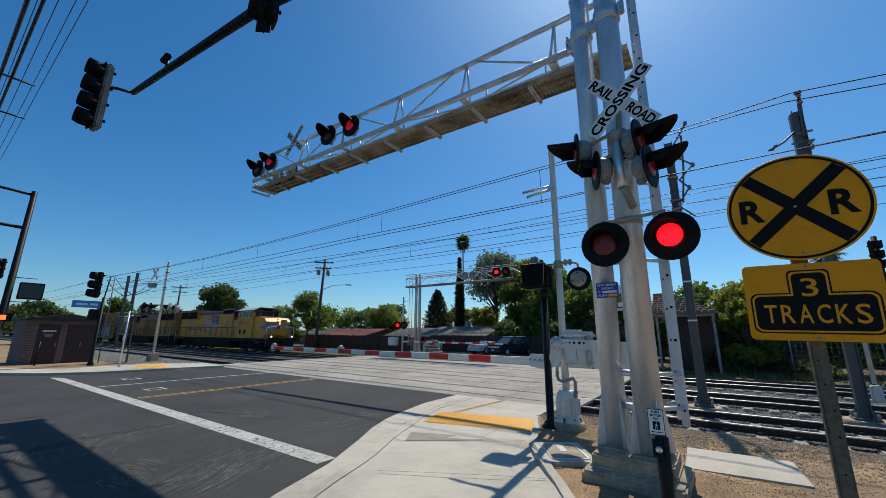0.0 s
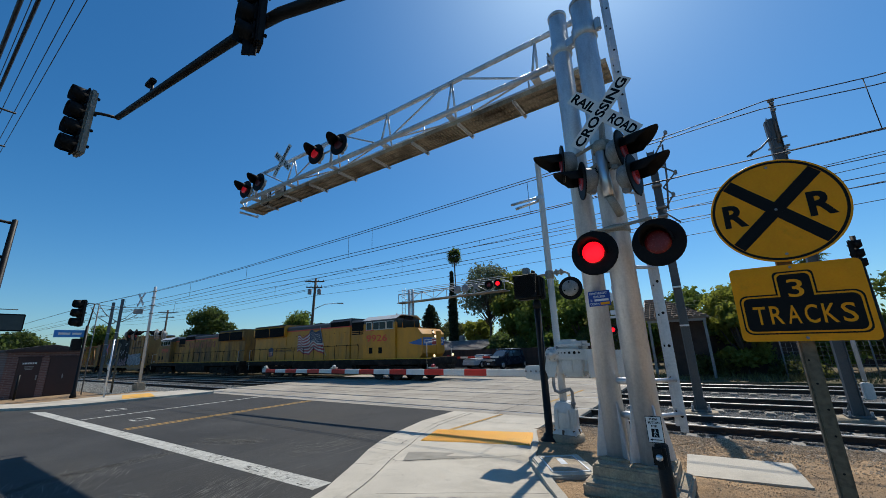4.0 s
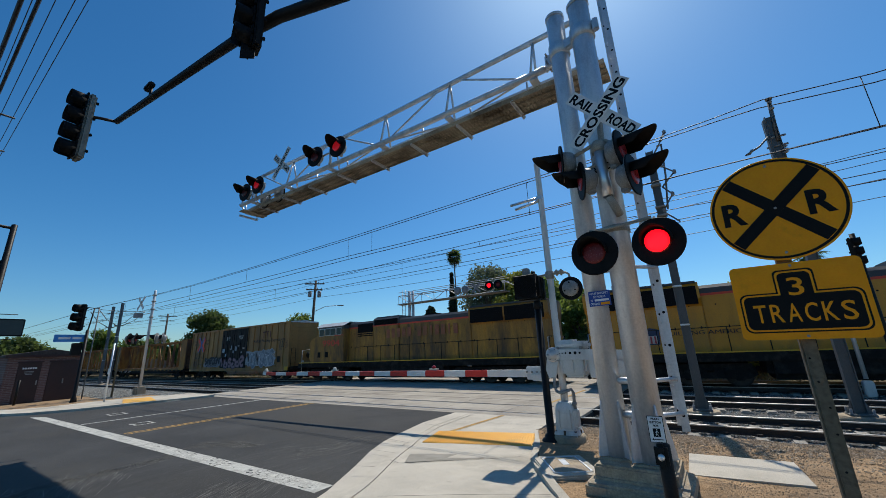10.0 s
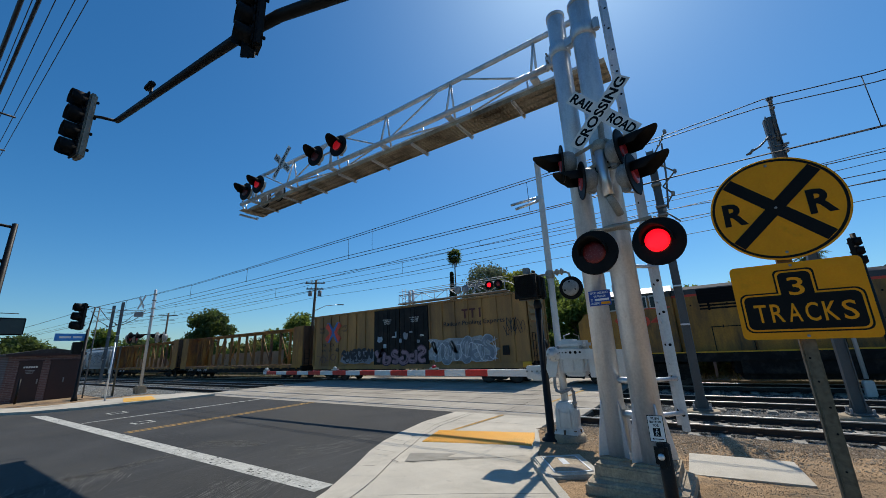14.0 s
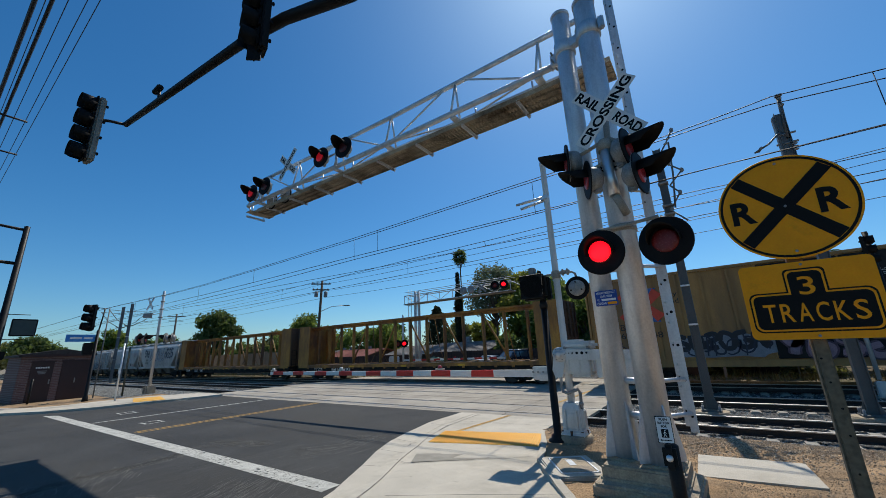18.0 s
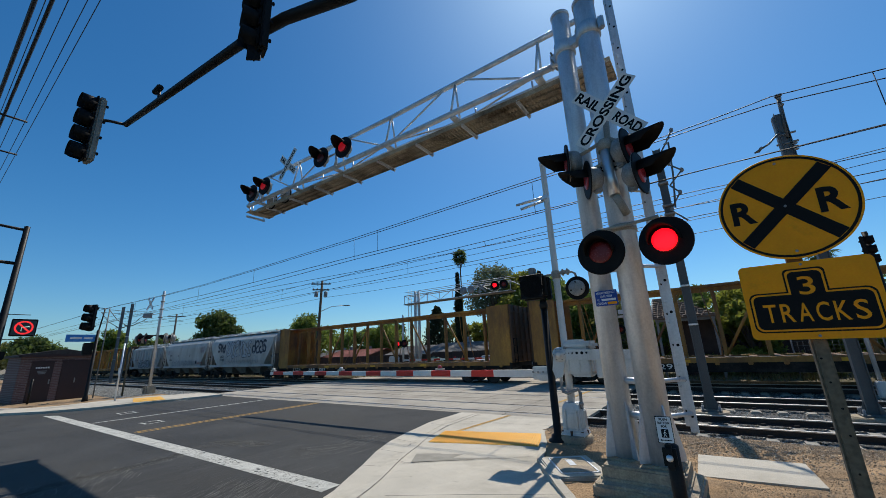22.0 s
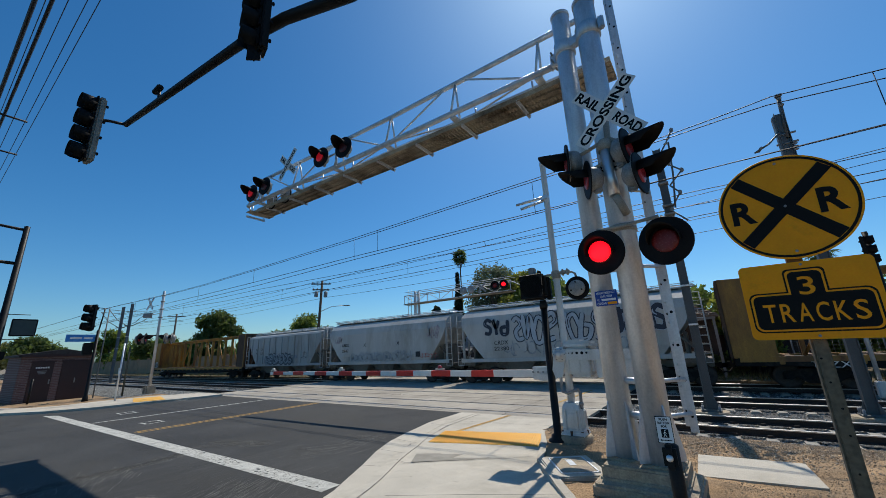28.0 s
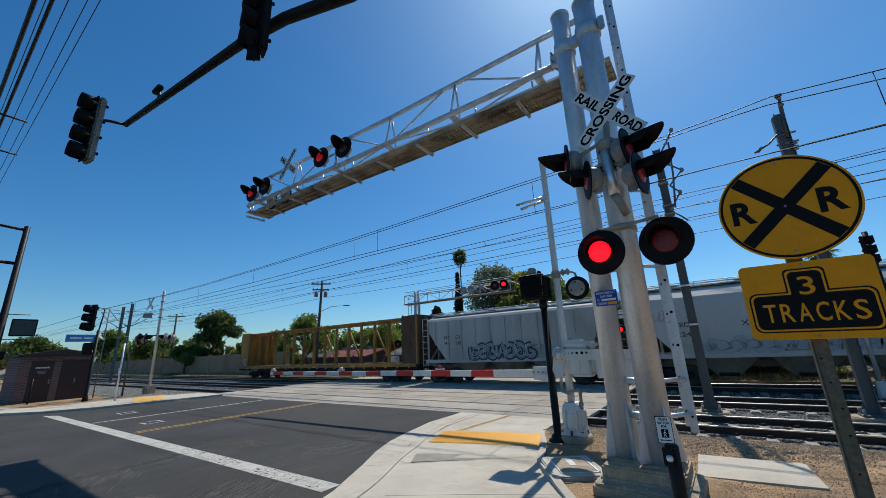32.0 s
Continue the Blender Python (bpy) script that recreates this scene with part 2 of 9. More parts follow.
def tube(bm, pts, r, n=8, r2=None):
    pts = [Vector(p) for p in pts]
    k = len(pts)
    rings = []
    for i, p in enumerate(pts):
        d = pts[min(i + 1, k - 1)] - pts[max(i - 1, 0)]
        x, y = frame_of(d)
        q = r if r2 is None else r + (r2 - r) * i / (k - 1)
        rings.append([bm.verts.new(p + (x * math.cos(6.28318531 * j / n) + y * math.sin(6.28318531 * j / n)) * q) for j in range(n)])
    for a, b in zip(rings, rings[1:]):
        for j in range(n):
            f = bm.faces.new((a[j], a[(j + 1) % n], b[(j + 1) % n], b[j]))
            f.smooth = True
    bm.faces.new(rings[0][::-1])
    bm.faces.new(rings[-1])


def prism(bm, pts, vec):
    """Extrudes the flat outline pts by vec."""
    vec = Vector(vec)
    a = [bm.verts.new(p) for p in pts]
    b = [bm.verts.new(Vector(p) + vec) for p in pts]
    n = len(a)
    bm.faces.new(a[::-1])
    bm.faces.new(b)
    for i in range(n):
        bm.faces.new((a[i], a[(i + 1) % n], b[(i + 1) % n], b[i]))


def lathe(bm, prof, n=20, m=None):
    """Turns a profile of (radius, height) about z."""
    rings = []
    for r, z in prof:
        ring = []
        for i in range(n):
            p = V3(r * math.cos(6.28318531 * i / n), r * math.sin(6.28318531 * i / n), z)
            ring.append(bm.verts.new(m @ p if m else p))
        rings.append(ring)
    for a, b in zip(rings, rings[1:]):
        for i in range(n):
            f = bm.faces.new((a[i], a[(i + 1) % n], b[(i + 1) % n], b[i]))
            f.smooth = True
    bm.faces.new(rings[0][::-1])
    bm.faces.new(rings[-1])


def finish(bm, name, material):
    bmesh.ops.recalc_face_normals(bm, faces=bm.faces[:])
    me = bpy.data.meshes.new(name)
    bm.to_mesh(me)
    bm.free()
    for m in material if isinstance(material, (list, tuple)) else (material,):
        me.materials.append(m)
    return me


def part(name, bm, material, parent, label=""):
    ob = new(name, finish(bm, name, material))
    ob.parent = parent
    if label:
        ob["label"] = label
    return ob


def thing(name, at, label, category, group="", kind="", rz=0.0):
    ob = new(name)
    ob.empty_display_size = 0.2
    ob.matrix_basis = pose(*at, 0, 0, rz)
    return tagged(ob, label, category, group, kind)


def solid(name, bm, material, label, category="", group="", kind="", at=(0, 0, 0)):
    ob = new(name, finish(bm, name, material))
    ob.location = at
    return tagged(ob, label, category, group, kind)


def make(fn, *a, **k):
    bm = bmesh.new()
    fn(bm, *a, **k)
    return bm


def piece(name, mesh, parent, m):
    ob = new(name, mesh)
    ob.parent = parent
    ob.matrix_basis = m
    return ob


def letters(txt, material, parent, m, width=None, height=None, deep=0.004, name="lettering", bold=0.0):
    """Lettering in the built-in font as a mesh, centred, in the plane whose x and y axes m gives."""
    cu = bpy.data.curves.new(name, "FONT")
    cu.body, cu.align_x, cu.align_y, cu.extrude, cu.offset, cu.resolution_u = txt, "CENTER", "CENTER", 0.01, bold, 3
    tmp = new(name, cu)
    bpy.context.view_layer.update()
    me = bpy.data.meshes.new_from_object(tmp.evaluated_get(bpy.context.evaluated_depsgraph_get()))
    bpy.data.objects.remove(tmp)
    xs, ys = [v.co.x for v in me.vertices], [v.co.y for v in me.vertices]
    w, h = max(xs) - min(xs), max(ys) - min(ys)
    cx, cy = (max(xs) + min(xs)) / 2, (max(ys) + min(ys)) / 2
    sy = height / h if height else width / w
    sx = width / w if width else sy
    for v in me.vertices:
        v.co = ((v.co.x - cx) * sx, (v.co.y - cy) * sy, v.co.z / 0.01 * deep)
    me.materials.clear()
    me.materials.append(material)
    ob = new(name, me)
    ob.parent = parent
    ob.matrix_basis = m
    return ob


FACE = Matrix(((1, 0, 0, 0), (0, 0, -1, 0), (0, 1, 0, 0), (0, 0, 0, 1)))  # stands a flat drawing upright, its front to -y


def facing(x, y, z, turn=0.0, tip=0.0):
    """A drawing plane at a place, its front towards -y, turned about z and tipped in its own plane."""
    return pose(x, y, z, 0, 0, turn) @ FACE @ pose(0, 0, 0, 0, 0, tip)
# ---- ground, road, pavement, tracks ----
def sheet(name, x0, x1, y0, y1, z, nx, ny, material, label, bumps=0.0, size=1.0, kind="structure"):
    bm = bmesh.new()
    grid = [[bm.verts.new((x0 + (x1 - x0) * i / nx, y0 + (y1 - y0) * j / ny, z + (noise.noise((i * size, j * size, 3.1)) * bumps if bumps else 0))) for j in range(ny + 1)] for i in range(nx + 1)]
    for i in range(nx):
        for j in range(ny):
            f = bm.faces.new((grid[i][j], grid[i + 1][j], grid[i + 1][j + 1], grid[i][j + 1]))
            f.smooth = True
    return solid(name, bm, material, label, kind=kind)


def slab(name, pts, z0, z1, material, label, parent=None, kind="structure"):
    bm = bmesh.new()
    prism(bm, [V3(x, y, z0) for x, y in pts], (0, 0, z1 - z0))
    if parent:
        return part(name, bm, material, parent)
    return solid(name, bm, material, label, kind=kind)


sheet("ground", -2200, 2200, -2200, 2200, -0.32, 8, 8, GROUND, "dry brown earth reaching to the horizon")
slab("road", [(-200, -40), (60, -40), (60, 8.4), (-4.5, 8.4), (-4.5, 10.62), (-200, 10.62)], -0.33, 0.0, ASPHALT, "worn dark asphalt street before the crossing")
slab("road", [(-24.0, 23.2), (-6.0, 23.2), (-6.0, 160), (-24.0, 160)], -0.33, -0.02, ASPHALT, "dark asphalt street beyond the tracks")

KERB_ROAD = [(60, -2.6), (4, -2.4), (0.5, -2.0), (-1.6, -1.2), (-3.0, 0.1), (-4.0, 1.6), (-4.6, 3.0), (-4.97, 4.07), (-5.22, 4.54), (-5.54, 5.15), (-6.01, 5.96), (-6.36, 6.74), (-6.58, 7.51), (-6.9, 8.92), (-6.94, 10.62)]
KERB_TOP = [(60, -2.1), (4, -1.9), (0.9, -1.5), (-1.1, -0.7), (-2.4, 0.5), (-3.35, 1.9), (-3.95, 3.2), (-4.31, 4.3), (-4.52, 4.75), (-4.85, 5.35), (-5.2, 6.05), (-5.5, 6.75), (-5.75, 7.3), (-6.1, 8.6), (-6.2, 10.62)]
WALK_EDGE = [(60, 2.9), (1.0, 2.9), (-0.4, 3.4), (-1.25, 4.15), (-1.83, 5.02), (-2.05, 5.34), (-2.43, 5.95), (-2.89, 6.78), (-3.16, 7.66), (-3.64, 8.92), (-3.69, 9.92), (-3.2, 10.62)]


def ramp_z(y):
    """The pavement's height: level at the corner, down to the road at the crossing."""
    k = min(1.0, max(0.0, (y - 4.4) / 2.7))
    return 0.12 * (1 - k * k * (3 - 2 * k)) + 0.012


def strip(name, left, right, zl, zr, material, label, base=-0.33):
    """A paved band between two lines with as many points, with thickness."""
    bm = bmesh.new()
    tops, lows = [], []
    for (a, b) in zip(left, right):
        tops.append((bm.verts.new((a[0], a[1], zl(a[1]))), bm.verts.new((b[0], b[1], zr(b[1])))))
        lows.append((bm.verts.new((a[0], a[1], base)), bm.verts.new((b[0], b[1], base))))
    for i in range(len(tops) - 1):
        bm.faces.new((tops[i][0], tops[i][1], tops[i + 1][1], tops[i + 1][0]))
        bm.faces.new((tops[i][0], tops[i + 1][0], lows[i + 1][0], lows[i][0]))
        bm.faces.new((tops[i][1], lows[i][1], lows[i + 1][1], tops[i + 1][1]))
    bm.faces.new((tops[0][0], lows[0][0], lows[0][1], tops[0][1]))
    bm.faces.new((tops[-1][0], tops[-1][1], lows[-1][1], lows[-1][0]))
    return solid(name, bm, material, label, kind="structure")


def fill(pts, n):
    """Spreads n points evenly along a line of points."""
    out, lens = [], [0.0]
    for a, b in zip(pts, pts[1:]):
        lens.append(lens[-1] + math.dist(a, b))
    for i in range(n):
        s = lens[-1] * i / (n - 1)
        j = max(k for k in range(len(lens) - 1) if lens[k] <= s + 1e-9)
        u = (s - lens[j]) / max(1e-9, lens[j + 1] - lens[j])
        out.append((pts[j][0] + (pts[j + 1][0] - pts[j][0]) * u, pts[j][1] + (pts[j + 1][1] - pts[j][1]) * u))
    return out


GUT_IN = [(x + (a - x) * 0.72, y + (b - y) * 0.72) for (x, y), (a, b) in zip(KERB_ROAD, KERB_TOP)]
strip("gutter", KERB_ROAD, GUT_IN, lambda y: 0.008, lambda y: 0.012, CONCRETE, "pale concrete gutter along the kerb")
strip("kerb", GUT_IN, KERB_TOP, lambda y: ramp_z(y) - 0.006, lambda y: ramp_z(y) + 0.004, CONCRETE, "rounded concrete kerb at the street corner")
pav_l = fill(KERB_TOP[1:], 44)
pav_r = fill([(4, 2.9)] + WALK_EDGE[1:], 44)
strip("pavement", pav_l, pav_r, ramp_z, ramp_z, CONCRETE, "pale concrete pavement with scored joints")
# low edging kerb between the pavement and the earth
def glide(pts, n):
    """A smooth curve through the points, n steps from each to the next."""
    out = []
    for i in range(len(pts) - 1):
        p0, p1, p2, p3 = pts[max(0, i - 1)], pts[i], pts[i + 1], pts[min(len(pts) - 1, i + 2)]
        for k in range(n):
            t = k / n
            out.append(tuple(0.5 * (2 * p1[c] + (p2[c] - p0[c]) * t + (2 * p0[c] - 5 * p1[c] + 4 * p2[c] - p3[c]) * t * t + (3 * p1[c] - p0[c] - 3 * p2[c] + p3[c]) * t ** 3) for c in (0, 1)))
    return out + [pts[-1]]


kerb_in = glide(WALK_EDGE[1:10], 6)
edge_out = []
for i, (x, y) in enumerate(kerb_in):
    (ax, ay), (bx, by) = kerb_in[max(0, i - 1)], kerb_in[min(len(kerb_in) - 1, i + 1)]
    d = math.dist((ax, ay), (bx, by))
    edge_out.append((x + 0.125 * (by - ay) / d, y - 0.125 * (bx - ax) / d))
strip("edging_kerb", kerb_in, edge_out, lambda y: 0.155 - 0.09 * min(1, max(0, y - 5.7)), lambda y: 0.15 - 0.09 * min(1, max(0, y - 5.7)), CONCRETE, "raised concrete edging kerb beside bare earth")
# scored joints of the pavement
JOINT = mat("joint", (0.12, 0.11, 0.1), 0.95, vary=0.2)
def score(line, w, z):
    """A dark scored line along a few points of the pavement."""
    bm = bmesh.new()
    pts = fill(line, 24)
    prev = None
    for i, (x, y) in enumerate(pts):
        (ax, ay), (bx, by) = pts[max(0, i - 1)], pts[min(23, i + 1)]
        d = math.dist((ax, ay), (bx, by))
        nx, ny = -(by - ay) / d * w / 2, (bx - ax) / d * w / 2
        k = 0.85 + 0.2 * noise.noise((x * 3, y * 3, 1))
        row = (bm.verts.new((x - nx * k, y - ny * k, z(y))), bm.verts.new((x + nx * k, y + ny * k, z(y))))
        if prev:
            bm.faces.new((prev[0], prev[1], row[1], row[0]))
        prev = row
    solid("pavement_joint", bm, JOINT, "dark scored joint in the concrete pavement", kind="structure")


for a, b in (((-4.66, 5.32), (-3.04, 6.93)), ((-3.85, 3.98), (-1.95, 5.1)), ((-5.17, 4.8), (-4.84, 4.93)), ((-6.35, 6.9), (-5.6, 6.8)), ((-5.95, 5.9), (-5.25, 5.9)), ((-6.7, 8.7), (-6.05, 8.6)), ((-4.95, 5.42), (-4.66, 5.32)), ((-6.1, 9.3), (-3.66, 9.6))):
    score((a, b), 0.014, lambda y: ramp_z(y) + 0.016)
score([p for p in KERB_TOP[5:]], 0.011, lambda y: ramp_z(y) + 0.0095)
score([p for p in GUT_IN[5:12]], 0.026, lambda y: 0.0165 + 0.03 * max(0.0, min(1.0, (5.6 - y))))
# darker hand-floated infill between the joint and the ramp
INFILL = mat("grey concrete infill", (0.3, 0.28, 0.235), 0.9, vary=0.14, scale=2.5, bump=0.4, fine=70, dirt=(0.22, 0.2, 0.16), dirt_amount=0.35, spec=0.25)
tri = fill([(-4.62, 5.42), (-3.62, 6.42)], 14)
tri2 = fill([(-4.98, 6.0), (-4.3, 6.5), (-3.66, 6.47)], 14)
bm = bmesh.new()
va = [bm.verts.new((x, y, ramp_z(y) + 0.014)) for x, y in tri]
vb = [bm.verts.new((x, y, ramp_z(y) + 0.014)) for x, y in tri2]
for k in range(13):
    bm.faces.new((va[k], va[k + 1], vb[k + 1], vb[k]))
solid("pavement_infill", bm, INFILL, "darker grey concrete infill in the pavement", kind="structure")


# bare earth beside the pavement
def earth_z(y):
    """Level, then sloping gently and at last steeply down to the ballast."""
    return 0.085 - 0.2 * max(0.0, min(1.0, (y - 8.7) / 1.9)) - 0.15 * max(0.0, min(1.0, (y - 10.3) / 0.6))


bm = bmesh.new()
rows = []
inner = fill([(3.0, 3.0), (1.0, 2.95), (-0.3, 3.45), (-1.12, 4.2), (-1.7, 5.05), (-2.3, 6.0), (-2.75, 6.8), (-3.05, 7.7), (-3.55, 8.9), (-3.62, 10.0), (-3.2, 10.6), (-3.19, 10.98)], 80)
outer = fill([(9.0, 3.0), (9.0, 10.98)], 80)
for (a, b) in zip(inner, outer):
    row = []
    for k in range(61):
        u = (k / 60) ** 1.4
        x, y = a[0] + (b[0] - a[0]) * u, a[1] + (b[1] - a[1]) * u
        row.append(bm.verts.new((x, y, earth_z(y) + (0.03 if y < 10.4 else 0.01) * noise.noise((x * 1.2, y * 1.2, 0)) + 0.016 * noise.noise((x * 5, y * 5, 2)))))
    rows.append(row)
for r0, r1 in zip(rows, rows[1:]):
    for k in range(60):
        f = bm.faces.new((r0[k], r0[k + 1], r1[k + 1], r1[k]))
        f.smooth = True
solid("earth_verge", bm, DIRT, "bare tan earth with grit beside the tracks", kind="structure")
slab("earth_verge", [(9, 3), (60, 3), (60, 9.4), (9, 9.4)], -0.33, 0.04, DIRT, "bare tan earth beside the tracks")

# far-left street corner: kerb, pavement, yellow tactile strip
FK = [(-200, 0.4), (-60, 0.6), (-34, 1.1), (-28.5, 1.8), (-25.6, 2.8), (-24.0, 4.0), (-23.2, 5.6), (-22.95, 7.5), (-22.6, 9.4), (-22.5, 10.62)]
FK2 = [(-200, 0.75), (-60, 0.95), (-34, 1.45), (-28.6, 2.2), (-25.85, 3.15), (-24.3, 4.3), (-23.52, 5.75), (-23.28, 7.5), (-22.95, 9.4), (-22.85, 10.62)]
FB = [(-200, 2.6), (-60, 2.6), (-35, 2.5), (-29.3, 3.0), (-26.9, 3.8), (-26.2, 4.8), (-26.5, 6.4), (-26.6, 8.3), (-25.8, 9.6), (-25.4, 10.62)]
strip("kerb", FK, FK2, lambda y: 0.1, lambda y: 0.11, CONCRETE, "concrete kerb on the far side of the street")
strip("pavement", FK2, FB, lambda y: 0.108, lambda y: 0.11, CONCRETE, "concrete pavement on the far street corner")
slab("tactile_strip", [(-23.4, 6.9), (-22.98, 8.1), (-25.4, 8.7), (-25.8, 7.6)], 0.1, 0.122, TACTILE, "yellow tactile paving on the far pavement")
slab("earth_verge", FB[:9] + [(-25.4, 10.5), (-200, 10.5)], -0.33, 0.09, DIRT, "bare earth beside the far pavement")


# road markings, a few millimetres proud of the asphalt
def paint(pts, material, label, name="road_marking", z=0.004):
    bm = bmesh.new()
    bm.faces.new([bm.verts.new((x, y, z)) for x, y in pts])
    return solid(name, bm, material, label, kind="structure")


paint([(-5.1, 3.95), (-22.9, 3.82), (-22.3, 4.16), (-5.1, 4.3)], PAINT_W, "worn white stop line across the street")
paint([(-17.98, 4.25), (-17.84, 4.25), (-17.84, 11.0), (-17.98, 11.0)], PAINT_W, "white lane line")
for x in (-14.2, -13.98):
    paint([(x - 0.05, 4.35), (x + 0.05, 4.35), (x + 0.05, 10.6), (x - 0.05, 10.6)], PAINT_Y, "worn yellow centre line")
paint([(-22.8, 8.4), (-22.68, 8.4), (-22.5, 10.6), (-22.62, 10.6)], PAINT_W, "white edge line")
for c in ((-19.9, 5.75), (-15.85, 5.3)):
    for dx, dy, w, d in ((0, -0.24, 0.62, 0.09), (0, 0.24, 0.62, 0.09), (0.28, 0, 0.08, 0.5), (-0.28, 0.06, 0.08, 0.36)):
        x, y = c[0] + dx, c[1] + dy
        paint([(x - w / 2, y - d / 2), (x + w / 2, y - d / 2), (x + w / 2, y + d / 2), (x - w / 2, y + d / 2)], PAINT_W, "faded white marking")
# bare chips where the stop line has flaked off
CHIP = random.Random(12)
verts, faces = [], []
for i in range(65):
    u = CHIP.choice((CHIP.uniform(-12.6, -5.3), CHIP.gauss(-6.75, 0.25), CHIP.gauss(-9.9, 0.35), CHIP.gauss(-8.2, 0.15)))
    v = CHIP.choice((4.0, 4.26, 4.14)) + CHIP.gauss(0, 0.05)
    if not 3.94 < v < 4.3:
        continue
    k, w = len(verts), CHIP.uniform(0.008, 0.04)
    n = CHIP.randint(5, 8)
    for j in range(n):
        a, q = 6.2832 * j / n, CHIP.uniform(0.45, 1.1)
        verts.append((u + math.cos(a) * w * q * 2.6, v + math.sin(a) * w * q * 0.45, 0.0065))
    faces.append(tuple(range(k, k + n)))
me = bpy.data.meshes.new("line_chips")
me.from_pydata(verts, [], faces)
me.materials.append(ASPHALT)
tagged(new("line_chips", me), "bare asphalt chips in the worn stop line", kind="stuff")

# pale tyre scuffs: bundles of thin grazes along a few sweeps
SCUFF = mat("scuffed asphalt", (0.16, 0.155, 0.14), 0.9, vary=0.3, scale=6, bump=0.1, fine=160, spec=0.2, island=0.3)
RUB = random.Random(21)
SWEEPS = [(((-9.3, 1.5), (-9.6, 2.1), (-9.6, 2.9), (-9.85, 4.0)), 420, 0.12, 0, 0.35), (((-9.1, 1.3), (-9.3, 2.1), (-9.35, 2.9)), 220, 0.35, 58, 0.3), (((-5.75, 2.3), (-6.1, 3.0), (-6.5, 3.75)), 280, 0.32, 0, 0.45),
          (((-6.4, 1.9), (-6.9, 2.2), (-7.45, 2.45)), 170, 0.13, 40, 0.22), (((-10.4, 4.7), (-9.6, 5.0), (-8.9, 5.3)), 220, 0.16, 10, 0.35), (((-7.4, 5.2), (-7.0, 6.0), (-7.2, 7.0)), 180, 0.35, 0, 0.4)]
verts, faces = [], []
for line, n, wide, cross, long in SWEEPS:
    curve = glide(line, 12)
    for i in range(n):
        k = RUB.randrange(len(curve) - 1)
        (ax, ay), (bx, by) = curve[k], curve[k + 1]
        u, g = RUB.random(), RUB.gauss(0, wide)
        d = math.dist((ax, ay), (bx, by))
        tx, ty = (bx - ax) / d, (by - ay) / d
        x, y = ax + (bx - ax) * u - ty * g, ay + (by - ay) * u + tx * g
        c = math.radians(cross + RUB.gauss(0, 4))
        ex, ey = tx * math.cos(c) - ty * math.sin(c), tx * math.sin(c) + ty * math.cos(c)
        h, w = long * RUB.uniform(0.3, 1.0), RUB.uniform(0.002, 0.006)
        q = len(verts)
        verts += [(x - ex * h, y - ey * h, 0.0025), (x + ey * w, y - ex * w, 0.0025), (x + ex * h, y + ey * h, 0.0025), (x - ey * w, y + ex * w, 0.0025)]
        faces.append((q, q + 1, q + 2, q + 3))
me = bpy.data.meshes.new("tyre_scuffs")
me.from_pydata(verts, [], faces)
me.materials.append(SCUFF)
tagged(new("tyre_scuffs", me), "pale tyre scuffs on the worn asphalt", kind="stuff")

# tactile paving at the crossing pavement
tac = thing("tactile_paving", (-4.5, 7.87, ramp_z(7.9) - 0.012), "yellow ribbed tactile paving in the pavement ramp", "tactile paving", kind="structure", rz=16.0)
part("panel", make(box, (0, 0, 0.012), (2.34, 1.12, 0.024)), TACTILE, tac)
bar = make(rbox, (0, 0, 0), (0.03, 1.08, 0.016), 0.006)
bar_me = finish(bar, "ridge", TACTILE)
for i in range(42):
    piece("ridge", bar_me, tac, pose(-1.14 + i * 0.0555, 0, 0.03))
paint([(-5.55, 8.2), (-5.43, 8.25), (-5.2, 10.6), (-5.32, 10.6)], PAINT_Y, "faded yellow line on the pavement", z=0.02)

# concrete crossing panels between and beside the rails
RAILS = (11.22, 12.63, 15.24, 16.65, 19.86, 21.27)
BANDS = [(10.63, 11.15), (11.31, 12.54), (12.72, 13.9), (13.93, 15.15), (15.33, 16.56), (16.74, 18.2), (18.23, 19.77), (19.95, 21.18), (21.36, 23.19)]
crossing = thing("crossing_surface", (0, 0, 0), "worn concrete panels of the level crossing", "crossing", kind="structure")
slab("bed", [(-24.6, 10.62), (-3.2, 10.62), (-3.2, 23.2), (-24.6, 23.2)], -0.33, -0.07, GROOVE, "", crossing)
for y0, y1 in BANDS:
    x = -24.6
    while x < -3.3:
        x1 = min(-3.2, x + 2.38)
        bm = make(rbox, ((x + x1) / 2, (y0 + y1) / 2, -0.035), (x1 - x - 0.005, y1 - y0, 0.075), 0.006)
        part("panel", bm, PANEL, crossing)
        x = x1
paint([(-4.9, 13.0), (-4.78, 13.0), (-4.6, 17.5), (-4.72, 17.5)], PAINT_Y, "faded yellow line on the crossing", z=0.008)

